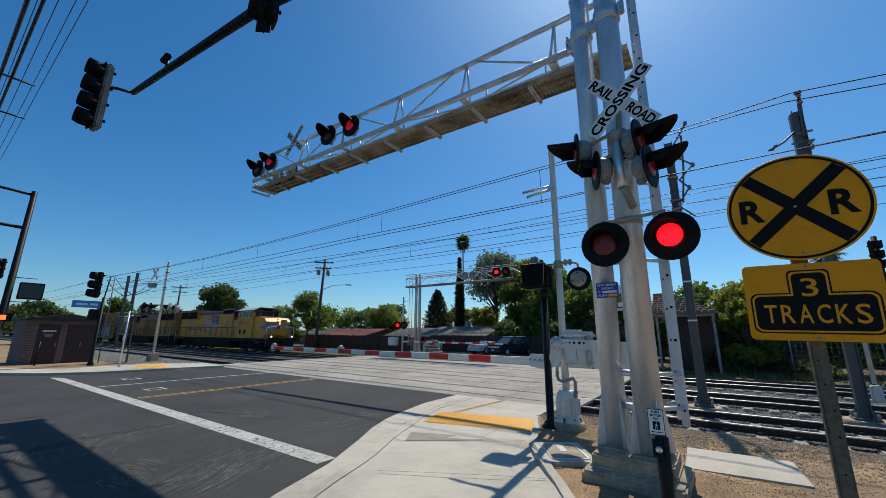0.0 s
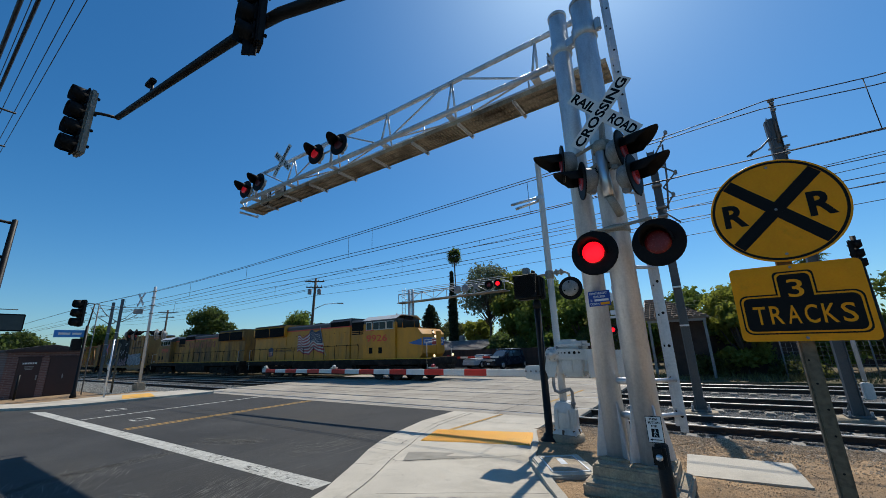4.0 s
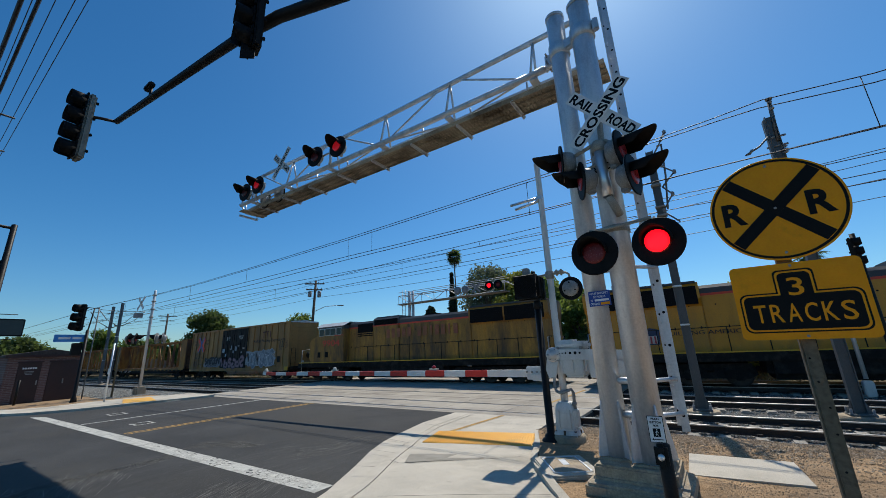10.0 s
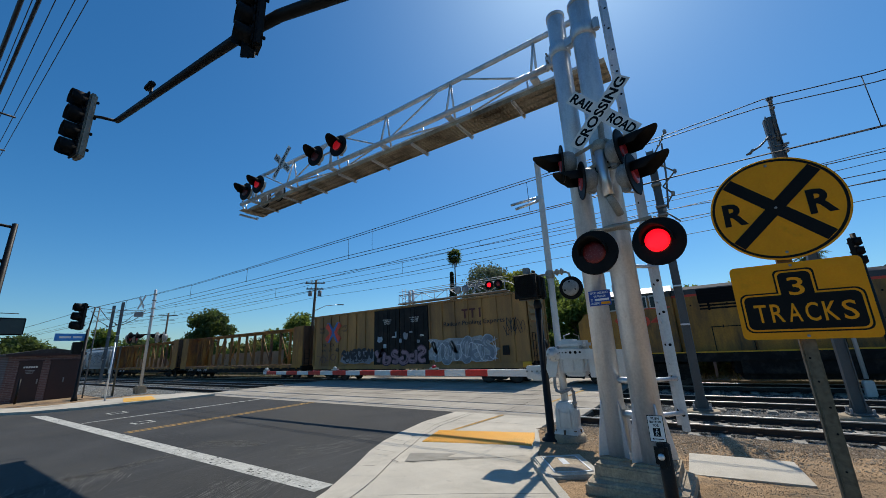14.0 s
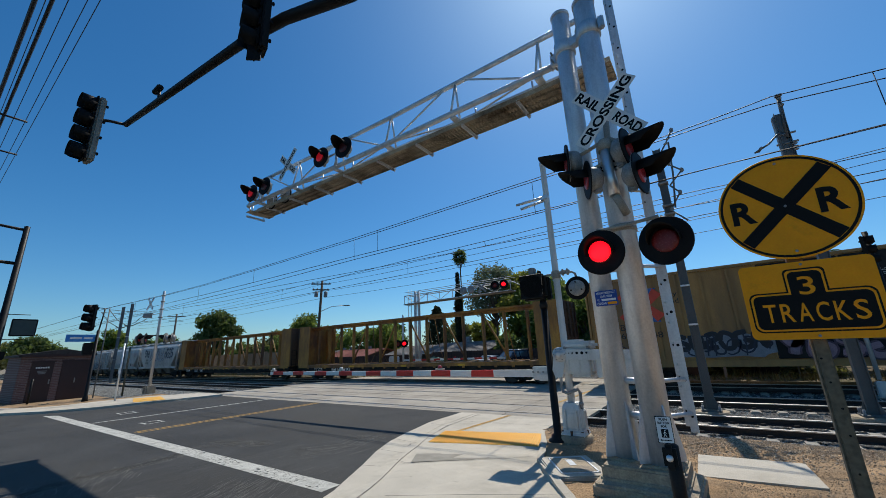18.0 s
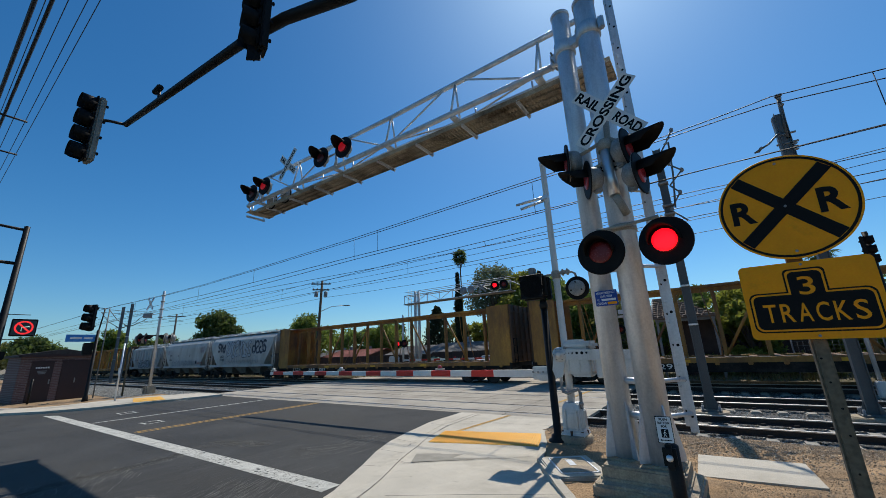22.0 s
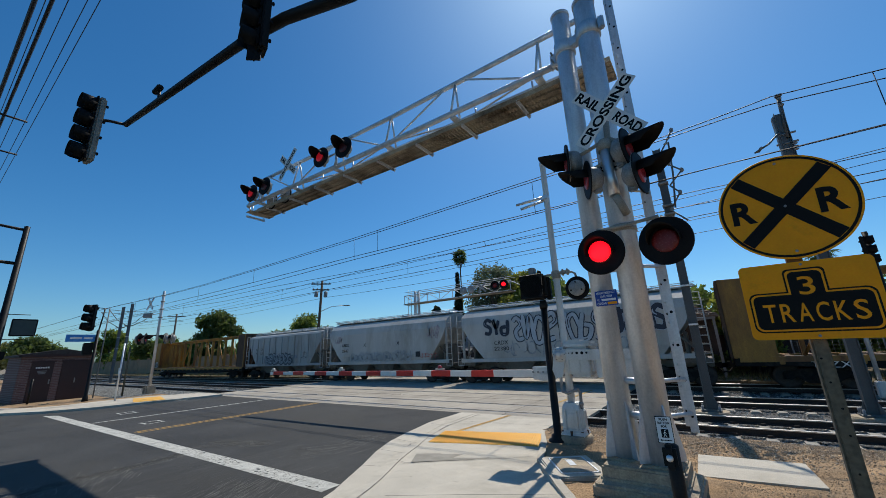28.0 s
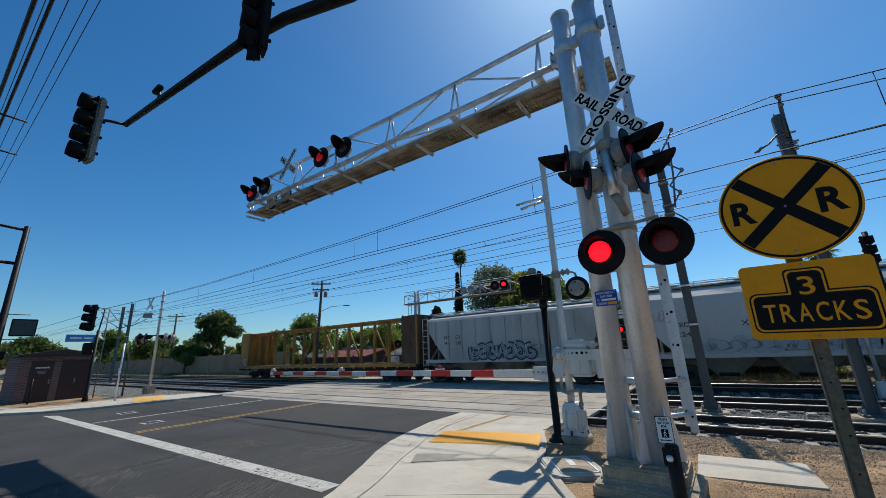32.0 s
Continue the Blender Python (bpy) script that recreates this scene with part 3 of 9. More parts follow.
for y0, y1, x0, x1 in ((10.3, 23.2, -3.2, 90), (10.5, 23.2, -220, -24.6)):
    bm = bmesh.new()
    nx, ny = int(min(200, (x1 - x0) * 2)), 52
    grid = []
    for i in range(nx + 1):
        u = i / nx
        x = (x0 + (x1 - x0) * u ** 2.2) if x0 > -10 else (x1 + (x0 - x1) * u ** 2.2)
        row = []
        for j in range(ny + 1):
            y = y0 + (y1 - y0) * j / ny
            hump = max(math.exp(-((y - c) / 1.35) ** 4) for c in (11.93, 15.95, 20.56))
            row.append(bm.verts.new((x, y, -0.262 + 0.035 * hump + 0.012 * noise.noise((x * 2, y * 2, 5)))))
        grid.append(row)
    for i in range(nx):
        for j in range(ny):
            bm.faces.new((grid[i][j], grid[i + 1][j], grid[i + 1][j + 1], grid[i][j + 1]))
    solid("ballast_bed", bm, BALLAST, "grey crushed-stone ballast under the tracks", kind="structure")


def rail_profile(bm, x0, x1, y, head):
    if head:
        prism(bm, [V3(x0, y - 0.034, -0.03), V3(x0, y + 0.034, -0.03), V3(x0, y + 0.034, -0.006), V3(x0, y + 0.024, 0.0), V3(x0, y - 0.024, 0.0), V3(x0, y - 0.034, -0.006)], (x1 - x0, 0, 0))
    else:
        prism(bm, [V3(x0, y - 0.07, -0.165), V3(x0, y + 0.07, -0.165), V3(x0, y + 0.07, -0.15), V3(x0, y + 0.012, -0.13), V3(x0, y + 0.012, -0.045), V3(x0, y + 0.034, -0.031), V3(x0, y - 0.034, -0.031), V3(x0, y - 0.012, -0.045), V3(x0, y - 0.012, -0.13), V3(x0, y - 0.07, -0.15)], (x1 - x0, 0, 0))


tie_bm = bmesh.new()
rbox(tie_bm, (0, 0, -0.255), (0.25, 2.45, 0.17), 0.03)
tie_me = finish(tie_bm, "tie", TIE)
clip_bm = bmesh.new()
for yy in (-0.705, 0.705):
    for d in (-0.11, 0.11):
        box(clip_bm, (0, yy + d, -0.14), (0.09, 0.07, 0.05))
clip_me = finish(clip_bm, "clip", RAILRUST)
for k, c in enumerate((11.93, 15.945, 20.565)):
    tr = thing("railway_track", (0, 0, 0), "railway track with shiny rail heads on concrete ties", "railway track", "three railway tracks", kind="structure")
    for y in RAILS[2 * k:2 * k + 2]:
        web = part("rail", make(rail_profile, -400, 400, y, False), RAILRUST, tr)
        part("rail_head", make(rail_profile, -400, 400, y, True), RAILTOP, web, "polished steel rail head")
    far = bmesh.new()
    for i in range(-170, 70):
        x = i * 0.61
        if -24.9 < x < -2.9:
            continue
        if (-3 < x < 14 or -42 < x < -24):
            piece("tie", tie_me, tr, pose(x, c, 0, 0, 0, random.uniform(-0.6, 0.6)))
            if k < 2:
                piece("clip", clip_me, tr, pose(x, c, 0))
        else:
            box(far, (x, c, -0.245), (0.25, 2.45, 0.17))
    f = part("tie", far, TIE, tr)
    tagged(f, kind="stuff")
slab("earth_verge", [(-6.0, 23.2), (160, 23.2), (160, 76.0), (-6.0, 76.0)], -0.33, -0.06, VERGE, "dark weedy earth beyond the tracks")
slab("earth_verge", [(-220, 23.2), (-24.0, 23.2), (-24.0, 76.0), (-220, 76.0)], -0.33, -0.06, VERGE, "dark weedy earth beyond the tracks")

# loose stones of the ballast and the earth, nearest first
def stones(name, spots, material, label):
    verts, faces = [], []
    for x, y, z, s in spots:
        a = random.uniform(0, 6.28)
        b = len(verts)
        for dx, dy, dz in ((1, 0, 0), (0, 1, 0), (-1, 0, 0), (0, -1, 0), (0, 0, 0.75), (0, 0, -0.6)):
            j = random.uniform(0.7, 1.25) * s
            verts.append((x + (dx * math.cos(a) - dy * math.sin(a)) * j, y + (dx * math.sin(a) + dy * math.cos(a)) * j, z + dz * j))
        for t in ((0, 1, 4), (1, 2, 4), (2, 3, 4), (3, 0, 4), (1, 0, 5), (2, 1, 5), (3, 2, 5), (0, 3, 5)):
            faces.append(tuple(b + q for q in t))
    me = bpy.data.meshes.new(name)
    me.from_pydata(verts, [], faces)
    me.materials.append(material)
    return tagged(new(name, me), label, kind="stuff")


def bed_z(y):
    return -0.262 + 0.035 * max(math.exp(-((y - c) / 1.35) ** 4) for c in (11.93, 15.95, 20.56))


spots = []
for i in range(36000):
    x = -3.2 + random.random() ** 1.6 * 26
    y = random.uniform(10.2, 18.6) if i % 5 else random.uniform(18.6, 23.2)
    spots.append((x, y, bed_z(y) + 0.006 if y > 10.9 else earth_z(y), random.uniform(0.018, 0.038)))
for i in range(16000):
    x = -24.7 - random.random() ** 1.3 * 30
    y = random.uniform(10.0, 18.6)
    spots.append((x, y, bed_z(max(y, 10.5)) + 0.006 if y > 10.5 else 0.09, random.uniform(0.025, 0.05)))
for i in range(14000):
    x = -25.5 - random.random() ** 1.3 * 22
    y = random.uniform(7.4, 10.6)
    if x > -26.6 - (y - 8.3) * -0.6 - 0.3 and y > 8 or x > -27.6:
        if y < 9.4:
            continue
    spots.append((x, y, 0.1, random.uniform(0.02, 0.045)))
stones("ballast_stones", spots, STONE, "loose grey crushed ballast stones")
# gravel mixed into the earth near the rails
EARTHSTONE = mat("earthy gravel", (0.4, 0.325, 0.235), 0.9, vary=0.3, scale=9, bump=0.3, island=0.5, spec=0.2)
mixed = []
for i in range(9000):
    x, y = -3.3 + random.random() ** 1.3 * 12, 10.98 - random.random() ** 1.8 * 3.2
    if x < -3.55 + max(0.0, 8.9 - y) * 0.5:
        continue
    mixed.append((x, y, earth_z(y) + 0.003 + 0.02 * noise.noise((x * 1.2, y * 1.2, 0)), random.uniform(0.01, 0.026)))
stones("gravel", mixed, EARTHSTONE, "grey gravel spilled over the earth beside the rails")
GRIT = mat("grit", (0.36, 0.27, 0.175), 0.9, vary=0.3, scale=9, bump=0.2, island=0.4, spec=0.2)
spots = []
for i in range(60000):
    x, y = -3.6 + random.random() ** 1.2 * 8, 10.4 - random.random() ** 1.6 * 6.2
    if x < -1.7 + (y - 5.05) * -0.52 + 0.25 and y < 8.9 or -2.2 < x < -0.3 and y < 6.9 and y > 5.2:
        continue
    spots.append((x, y, earth_z(y) + 0.005 + 0.02 * noise.noise((x * 1.2, y * 1.2, 0)), random.choice((0.003, 0.004, 0.005, 0.006, 0.008, 0.011)) * (1.0 + 0.6 * (y > 8.3))))
stones("earth_grit", spots, GRIT, "scattered brown grit and leaf litter on the earth")

LITTER = mat("dry leaf", (0.2, 0.1, 0.055), 0.9, vary=0.3, scale=20, bump=0.0, island=0.5)
verts, faces = [], []
for i in range(420):
    u = random.random()
    x, y = -4.33 - 0.62 * u + random.gauss(0, 0.035), 4.35 + 1.25 * u + random.gauss(0, 0.05)
    a, s = random.uniform(0, 6.28), random.uniform(0.008, 0.02)
    k = len(verts)
    for j in range(4):
        verts.append((x - 0.13 + s * math.cos(a + j * 1.57) * (1.6 if j % 2 else 0.7), y + s * math.sin(a + j * 1.57), 0.016 + random.random() * 0.012))
    faces.append((k, k + 1, k + 2, k + 3))
me = bpy.data.meshes.new("leaf_litter")
me.from_pydata(verts, [], faces)
me.materials.append(LITTER)
tagged(new("leaf_litter", me), "dry brown leaves gathered in the gutter", kind="stuff")

# weeds and dry grass along the far side of the tracks
WEED = mat("dry weed", (0.13, 0.12, 0.045), 0.9, vary=0.3, scale=5, bump=0.0, island=0.5)
verts, faces = [], []
for i in range(9000):
    x = random.choice((random.uniform(-3.5, 30), random.uniform(-3.5, 30), -24.8 - random.random() * 60))
    y = random.uniform(23.3, 27.2)
    hgt, a = random.uniform(0.08, 0.4) * (1.0 if noise.noise((x * 0.5, y * 0.5, 9)) > -0.05 else 0.35), random.uniform(0, 6.28)
    dx, dy = math.cos(a) * 0.03, math.sin(a) * 0.03
    lx, ly = random.gauss(0, 0.1), random.gauss(0, 0.1)
    k = len(verts)
    verts += [(x - dx, y - dy, -0.07), (x + dx, y + dy, -0.07), (x + lx, y + ly, -0.06 + hgt)]
    faces.append((k, k + 1, k + 2))
me = bpy.data.meshes.new("weeds")
me.from_pydata(verts, [], faces)
me.materials.append(WEED)
tagged(new("weeds", me), "dry olive weeds along the far side of the tracks", kind="stuff")
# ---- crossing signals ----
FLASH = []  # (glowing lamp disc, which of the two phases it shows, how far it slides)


def lamp_unit(parent, at, turn, r, phase=None, lens=None, hood=0.3, name="flashing_light", lit=RED_ON):
    """One round crossing light: background disc, hood, lens and housing. It looks along -y turned by turn degrees."""
    base = part(name, make(lathe, [(r * 0.97, 0.0), (r, 0.006), (r, 0.016), (r * 0.97, 0.022)], 32, FACE @ pose(0, 0, 0.0)), BLACK, parent, "round black signal light with a red lens")
    base.matrix_basis = pose(*at, 0, 0, turn)
    lr = r * 0.5
    part("lens", make(lathe, [(lr, 0.02), (lr, 0.03), (lr * 0.8, 0.042), (lr * 0.4, 0.05), (0.01, 0.052)], 24, FACE), lens or RED_OFF, base, "red ribbed lens")
    bm = bmesh.new()
    n = 14
    a0, a1 = radians(-8), radians(188)
    prev = None
    for i in range(n + 1):
        a = a0 + (a1 - a0) * i / n
        reach = hood * (0.45 + 0.55 * max(0.0, math.sin(a)) ** 0.8)
        q = lr * 1.14
        ring = [bm.verts.new((math.cos(a) * w, y, math.sin(a) * w)) for w, y in ((q, -0.01), (q, -reach), (q + 0.006, -reach), (q + 0.006, -0.01))]
        if prev:
            for k in range(4):
                f = bm.faces.new((prev[k], prev[(k + 1) % 4], ring[(k + 1) % 4], ring[k]))
                f.smooth = k in (0, 2)
        prev = ring
    part("hood", bm, BLACK, base, "black hood")
    part("disc_back", make(lathe, [(r * 0.985, -0.006), (r * 0.985, -0.001), (r * 0.95, 0.0)], 32, FACE), SIGNALCAP, base, "pale grey back of the disc")
    part("housing", make(lathe, [(lr * 1.3, -0.006), (lr * 1.28, -0.1), (lr * 1.1, -0.17), (lr * 0.6, -0.21)], 20, FACE), SIGNALCAP, base, "pale grey lamp housing")
    part("clamp", make(rbox, (0, 0.12, -lr * 0.2), (0.09, 0.12, lr * 2.7), 0.02), GREYMETAL, base)
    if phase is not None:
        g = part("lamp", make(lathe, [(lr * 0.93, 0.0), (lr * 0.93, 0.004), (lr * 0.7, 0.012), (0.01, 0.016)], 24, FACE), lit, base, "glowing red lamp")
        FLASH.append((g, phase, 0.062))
    return base


def blade(parent, c, length, width, tip, txt, thick=0.006, back=False):
    bm = bmesh.new()
    rbox(bm, (0, 0, 0), (length, width, thick), 0.002)
    b = part("blade", bm, GREYMETAL if back else WHITE_SIGN, parent, "white crossbuck blade")
    b.matrix_basis = facing(*c, 0, tip)
    for word, off, w in txt:
        letters(word, BLACK_SIGN, b, pose(off, 0, thick * 0.5 + 0.001), w, width * 0.68, 0.002, bold=0.03)
    return b


gantry = thing("cantilever_signal", (-1.0, 5.9, 0.0), "galvanised steel cantilever signal with flashing lights over the road", "railway signal")
GX, GY = 1.0, -5.9  # world to thing


def G(x, y, z):
    return V3(x + GX, y + GY, z)


bm = bmesh.new()
o = G(-1.0, 5.9, 0)
lo, hi = [(-0.6, -0.5), (0.56, -0.52), (0.6, 0.5), (-0.58, 0.52)], [(-0.5, -0.36), (0.45, -0.4), (0.47, 0.4), (-0.48, 0.42)]
prev = None
for pts, z in ((lo, -0.15), (lo, 0.22), (hi, 0.26), (hi, 0.42)):
    ring = [bm.verts.new(o + V3(x + 0.012 * noise.noise((x * 9, y * 9, z * 9)), y, z)) for x, y in pts]
    if prev:
        for k in range(4):
            bm.faces.new((prev[k], prev[(k + 1) % 4], ring[(k + 1) % 4], ring[k]))
    prev = ring
bm.faces.new(prev)
bmesh.ops.bevel(bm, geom=bm.edges[:], offset=0.025, segments=2, affect="EDGES")
part("foundation", bm, OLDCONC, gantry, "weathered concrete foundation block")
POLES = ((-1.25, 6.0, 0.158, 7.93), (-0.8, 5.85, 0.178, 7.8))
for x, y, r, top in POLES:
    p = part("pole", make(lathe, [(r, 0.42), (r, top), (r * 0.95, top + 0.02), (0.02, top + 0.03)], 28, Matrix.Translation(G(x, y, 0))), GALV, gantry, "thick galvanised steel pole")
    part("cap", make(lathe, [(r + 0.012, top - 0.05), (r + 0.012, top + 0.012), (r * 0.9, top + 0.04), (0.02, top + 0.05)], 24, Matrix.Translation(G(x, y, 0))), GALV, p)
    bm = bmesh.new()
    rbox(bm, G(x, y, 0.43), (0.46, 0.46, 0.03), 0.01)
    part("base_flange", bm, OLDCONC, p, "dust-covered base flange")
    for k in range(4):
        a = k * math.pi / 2 - 0.9
        bm = bmesh.new()
        d = V3(math.cos(a), math.sin(a), 0)
        side = V3(-d.y, d.x, 0) * 0.011
        o = G(x, y, 0.45)
        prism(bm, [o + d * r * 0.96 - side, o + d * (r + 0.13) - side, o + d * (r + 0.125) - side + V3(0, 0, 0.07), o + d * (r + 0.012) - side + V3(0, 0, 0.68), o + d * r * 0.96 - side + V3(0, 0, 0.71)], side * 2)
        part("stiffener", bm, GALV, p)
# clamp bands and struts between the poles
for z in (7.16,):
    bm = bmesh.new()
    for x, y, r, top in POLES:
        lathe(bm, [(r + 0.004, z - 0.12), (r + 0.028, z - 0.11), (r + 0.028, z + 0.11), (r + 0.004, z + 0.12)], 24, Matrix.Translation(G(x, y, 0)))
    rbox(bm, G(-1.03, 5.9, z), (0.34, 0.13, 0.2), 0.02, Matrix.Rotation(radians(-18), 3, "Z"))
    rbox(bm, G(-0.56, 5.76, z), (0.1, 0.1, 0.24), 0.02)
    rbox(bm, G(-1.47, 6.12, z), (0.16, 0.1, 0.26), 0.02)
    cl = part("clamp", bm, GALV, gantry, "galvanised clamp band round both poles")
    for dz in (-0.08, 0.08):
        part("bolt", make(cyl, G(-1.5, 5.98, z + dz), G(-1.5, 6.32, z + dz), 0.018, None, 6), GREYMETAL, cl)
    part("hook_bolt", make(tube, [G(-1.56, 6.2, z - 0.14), G(-1.56, 6.2, z + 0.2), G(-1.58, 6.34, z + 0.24)], 0.022, 6), GALV, cl)
for z in (3.0, 1.42, 0.98):
    part("strut", make(tube, [G(-1.25, 6.0, z), G(-0.8, 5.85, z)], 0.045, 10), GALV, gantry)
    part("ladder_strut", make(tube, [G(-0.8, 5.85, z), G(-0.42, 6.26, z)], 0.028, 8), GALV, gantry)
# the truss arm over the road: one upper chord, two lower chords, warren bracing
UP, LOW = 8.07, 7.19
part("upper_chord", make(tube, [G(-0.7, 6.42, UP), G(-6, 6.43, UP - 0.02), G(-12.6, 6.46, UP + 0.14)], 0.058, 12), GALV, gantry, "galvanised upper tube of the truss")
part("lower_chord", make(tube, [G(-1.3, 6.28, LOW - 0.02), G(-6, 6.29, LOW), G(-13.0, 6.32, LOW + 0.12)], 0.066, 12), GALV, gantry)
part("lower_chord", make(tube, [G(-0.7, 6.66, LOW - 0.02), G(-13.0, 6.7, LOW + 0.1)], 0.045, 10), GALV, gantry)
NODES = [-1.86 - 2.06 * k for k in range(6)]


def rise(x):
    """How much the arm has climbed at x towards its tip."""
    return max(0.0, -x - 4.0) * 0.0145


for k, x in enumerate(NODES):
    for y in (6.29, 6.68):
        part("truss_post", make(tube, [G(x + 0.02, 6.42, UP + rise(x) - 0.03), G(x - 0.06, y, LOW + rise(x) + 0.03)], 0.027, 8), GALV, gantry)
    part("foot_bracket", make(rbox, G(x - 0.02, 6.45, LOW + rise(x) - 0.1), (0.16, 0.34, 0.05), 0.012), GALV, gantry)
    if k < 5:
        xn = NODES[k + 1]
        a, b = ((LOW, UP) if k % 2 == 0 else (UP, LOW))
        part("brace", make(tube, [G(x - 0.22, 6.3 if a < 7.5 else 6.42, a + rise(x)), G(xn + 0.22, 6.42 if b > 7.5 else 6.3, b + rise(xn))], 0.024, 8), GALV, gantry)
        part("brace", make(tube, [G(x - 0.1, 6.66 if k % 2 else 6.3, LOW + rise(x) - 0.03), G(xn + 0.1, 6.3 if k % 2 else 6.66, LOW + rise(xn) - 0.03)], 0.022, 8), GALV, gantry)
for k in range(9):
    x = -2.45 - 1.37 * k
    bm = bmesh.new()
    box(bm, G(x, 6.86, 6.965 + rise(x)), (0.06, 0.72, 0.012))
    box(bm, G(x - 0.024, 6.86, 6.935 + rise(x)), (0.012, 0.72, 0.06))
    box(bm, G(x, 7.17, 6.97 + rise(x)), (0.05, 0.05, 0.12))
    part("outrigger", bm, GALV, gantry)
    part("hanger", make(tube, [G(x + 0.36, 6.54, 7.0 + rise(x)), G(x + 0.36, 6.52, 7.26 + rise(x))], 0.022, 6), GALV, gantry)
part("end_frame", make(tube, [G(-12.95, 6.3, LOW + 0.12), G(-12.98, 6.5, 7.04), G(-12.98, 7.16, 7.04), G(-12.7, 6.46, UP + 0.12), G(-12.95, 6.3, LOW + 0.12)], 0.028, 8), GALV, gantry)
part("end_plate", make(rbox, G(-12.85, 6.72, 7.06), (0.3, 0.9, 0.03), 0.008), DECK, gantry)
# walkway: an open grating of bearing bars and cross rods
for j in range(3):
    bm = bmesh.new()
    y = 6.62 + j * 0.19
    prism(bm, [G(-0.6, y - 0.09, 7.0), G(-0.6, y + 0.09, 7.0), G(-0.6, y + 0.09, 7.006), G(-0.6, y - 0.09, 7.006)], (-12.3, 0, 0.125))
    for e in (-0.088, 0.088):
        prism(bm, [G(-0.6, y + e - 0.003, 6.955), G(-0.6, y + e + 0.003, 6.955), G(-0.6, y + e + 0.003, 7.0), G(-0.6, y + e - 0.003, 7.0)], (-12.3, 0, 0.125))
    for i in range(150):
        x = -0.65 - i * 0.0815
        box(bm, G(x, y, 6.988 + rise(x)), (0.036, 0.14, 0.022))
    part("walkway_plank", bm, DECK, gantry, "rusty ribbed steel walkway plank")
for y in (6.515, 7.11):
    bm = bmesh.new()
    prism(bm, [G(-0.6, y - 0.012, 6.93), G(-0.6, y + 0.012, 6.93), G(-0.6, y + 0.012, 7.04), G(-0.6, y - 0.012, 7.04)], (-12.35, 0, 0.125))
    part("walkway_edge", bm, DECK, gantry, "steel edge channel of the walkway")
# ladder with rungs on the mast
for x, y in ((-0.42, 6.27), (-0.5, 6.68)):
    rail = part("ladder_rail", make(box, G(x, y, 5.0), (0.095, 0.022, 8.5)), GALV, gantry)
    for i in range(18):
        part("rail_hole", make(lathe, [(0.02, -0.002), (0.02, 0.002)], 10, Matrix.Translation(G(x, y - 0.0125, 0.95 + i * 0.46)) @ FACE), BLACK, rail)
for i in range(27):
    part("rung", make(tube, [G(-0.42, 6.27, 0.98 + i * 0.305), G(-0.5, 6.68, 0.98 + i * 0.305)], 0.016, 6), GALV, gantry)
for z in (4.2, 4.35):
    part("bracket", make(tube, [G(-0.72, 5.95, z), G(-0.42, 6.27, z)], 0.02, 6), GALV, gantry)
# main pair of lights and their crossarm
bm = bmesh.new()
tube(bm, [G(-1.12, 5.6, 3.54), G(-0.86, 5.62, 3.54), G(-0.3, 5.62, 3.58)], 0.026, 8)
lathe(bm, [(0.195, 3.5), (0.195, 3.6)], 24, Matrix.Translation(G(-0.8, 5.85, 0)))
tube(bm, [G(-1.08, 5.6, 3.54), G(-1.08, 5.6, 3.2)], 0.02, 6)
tube(bm, [G(-0.27, 5.62, 3.58), G(-0.27, 5.62, 3.2)], 0.02, 6)
part("crossarm", bm, TANMETAL, gantry)
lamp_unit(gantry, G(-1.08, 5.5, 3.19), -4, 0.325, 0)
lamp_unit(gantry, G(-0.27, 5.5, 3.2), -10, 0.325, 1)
# conduit elbow and junction
bm = bmesh.new()
tube(bm, [G(-0.8, 5.52, 4.75), G(-0.79, 5.5, 4.3), G(-0.77, 5.5, 3.98)], 0.075, 14)
part("conduit", bm, ALU, gantry, "bright aluminium sleeve")
bm = bmesh.new()
tube(bm, [G(-0.77, 5.5, 3.98), G(-0.72, 5.55, 3.85), G(-0.68, 5.66, 3.72)], 0.055, 10)
part("elbow", bm, TANMETAL, gantry, "cast elbow")
part("collar", make(lathe, [(0.11, 4.72), (0.11, 4.84), (0.08, 4.9)], 16, Matrix.Translation(G(-0.8, 5.55, 0))), TANMETAL, gantry)
bm = bmesh.new()
tube(bm, [G(-1.28, 5.5, 4.72), G(-0.72, 5.55, 4.92)], 0.03, 8)
tube(bm, [G(-1.02, 5.5, 4.45), G(-0.72, 5.55, 4.62)], 0.03, 8)
tube(bm, [G(-0.72, 5.55, 4.9), G(-0.52, 5.5, 4.72)], 0.03, 8)
tube(bm, [G(-0.72, 5.55, 4.6), G(-0.48, 5.5, 4.35)], 0.03, 8)
tube(bm, [G(-0.72, 5.55, 5.35), G(-0.8, 5.7, 4.3)], 0.045, 8)
part("crossarm", bm, TANMETAL, gantry)
# side lights, looking along the cross street both ways
lamp_unit(gantry, G(-1.36, 5.5, 4.68), -69, 0.3, None, RED_SIDE, 0.44)
lamp_unit(gantry, G(-1.1, 5.5, 4.32), -66, 0.29, None, RED_SIDE, 0.42)
lamp_unit(gantry, G(-0.5, 5.48, 4.62), 79, 0.31, None, RED_SIDE, 0.5)
lamp_unit(gantry, G(-0.41, 5.46, 4.2), 78, 0.3, None, RED_SIDE, 0.48)
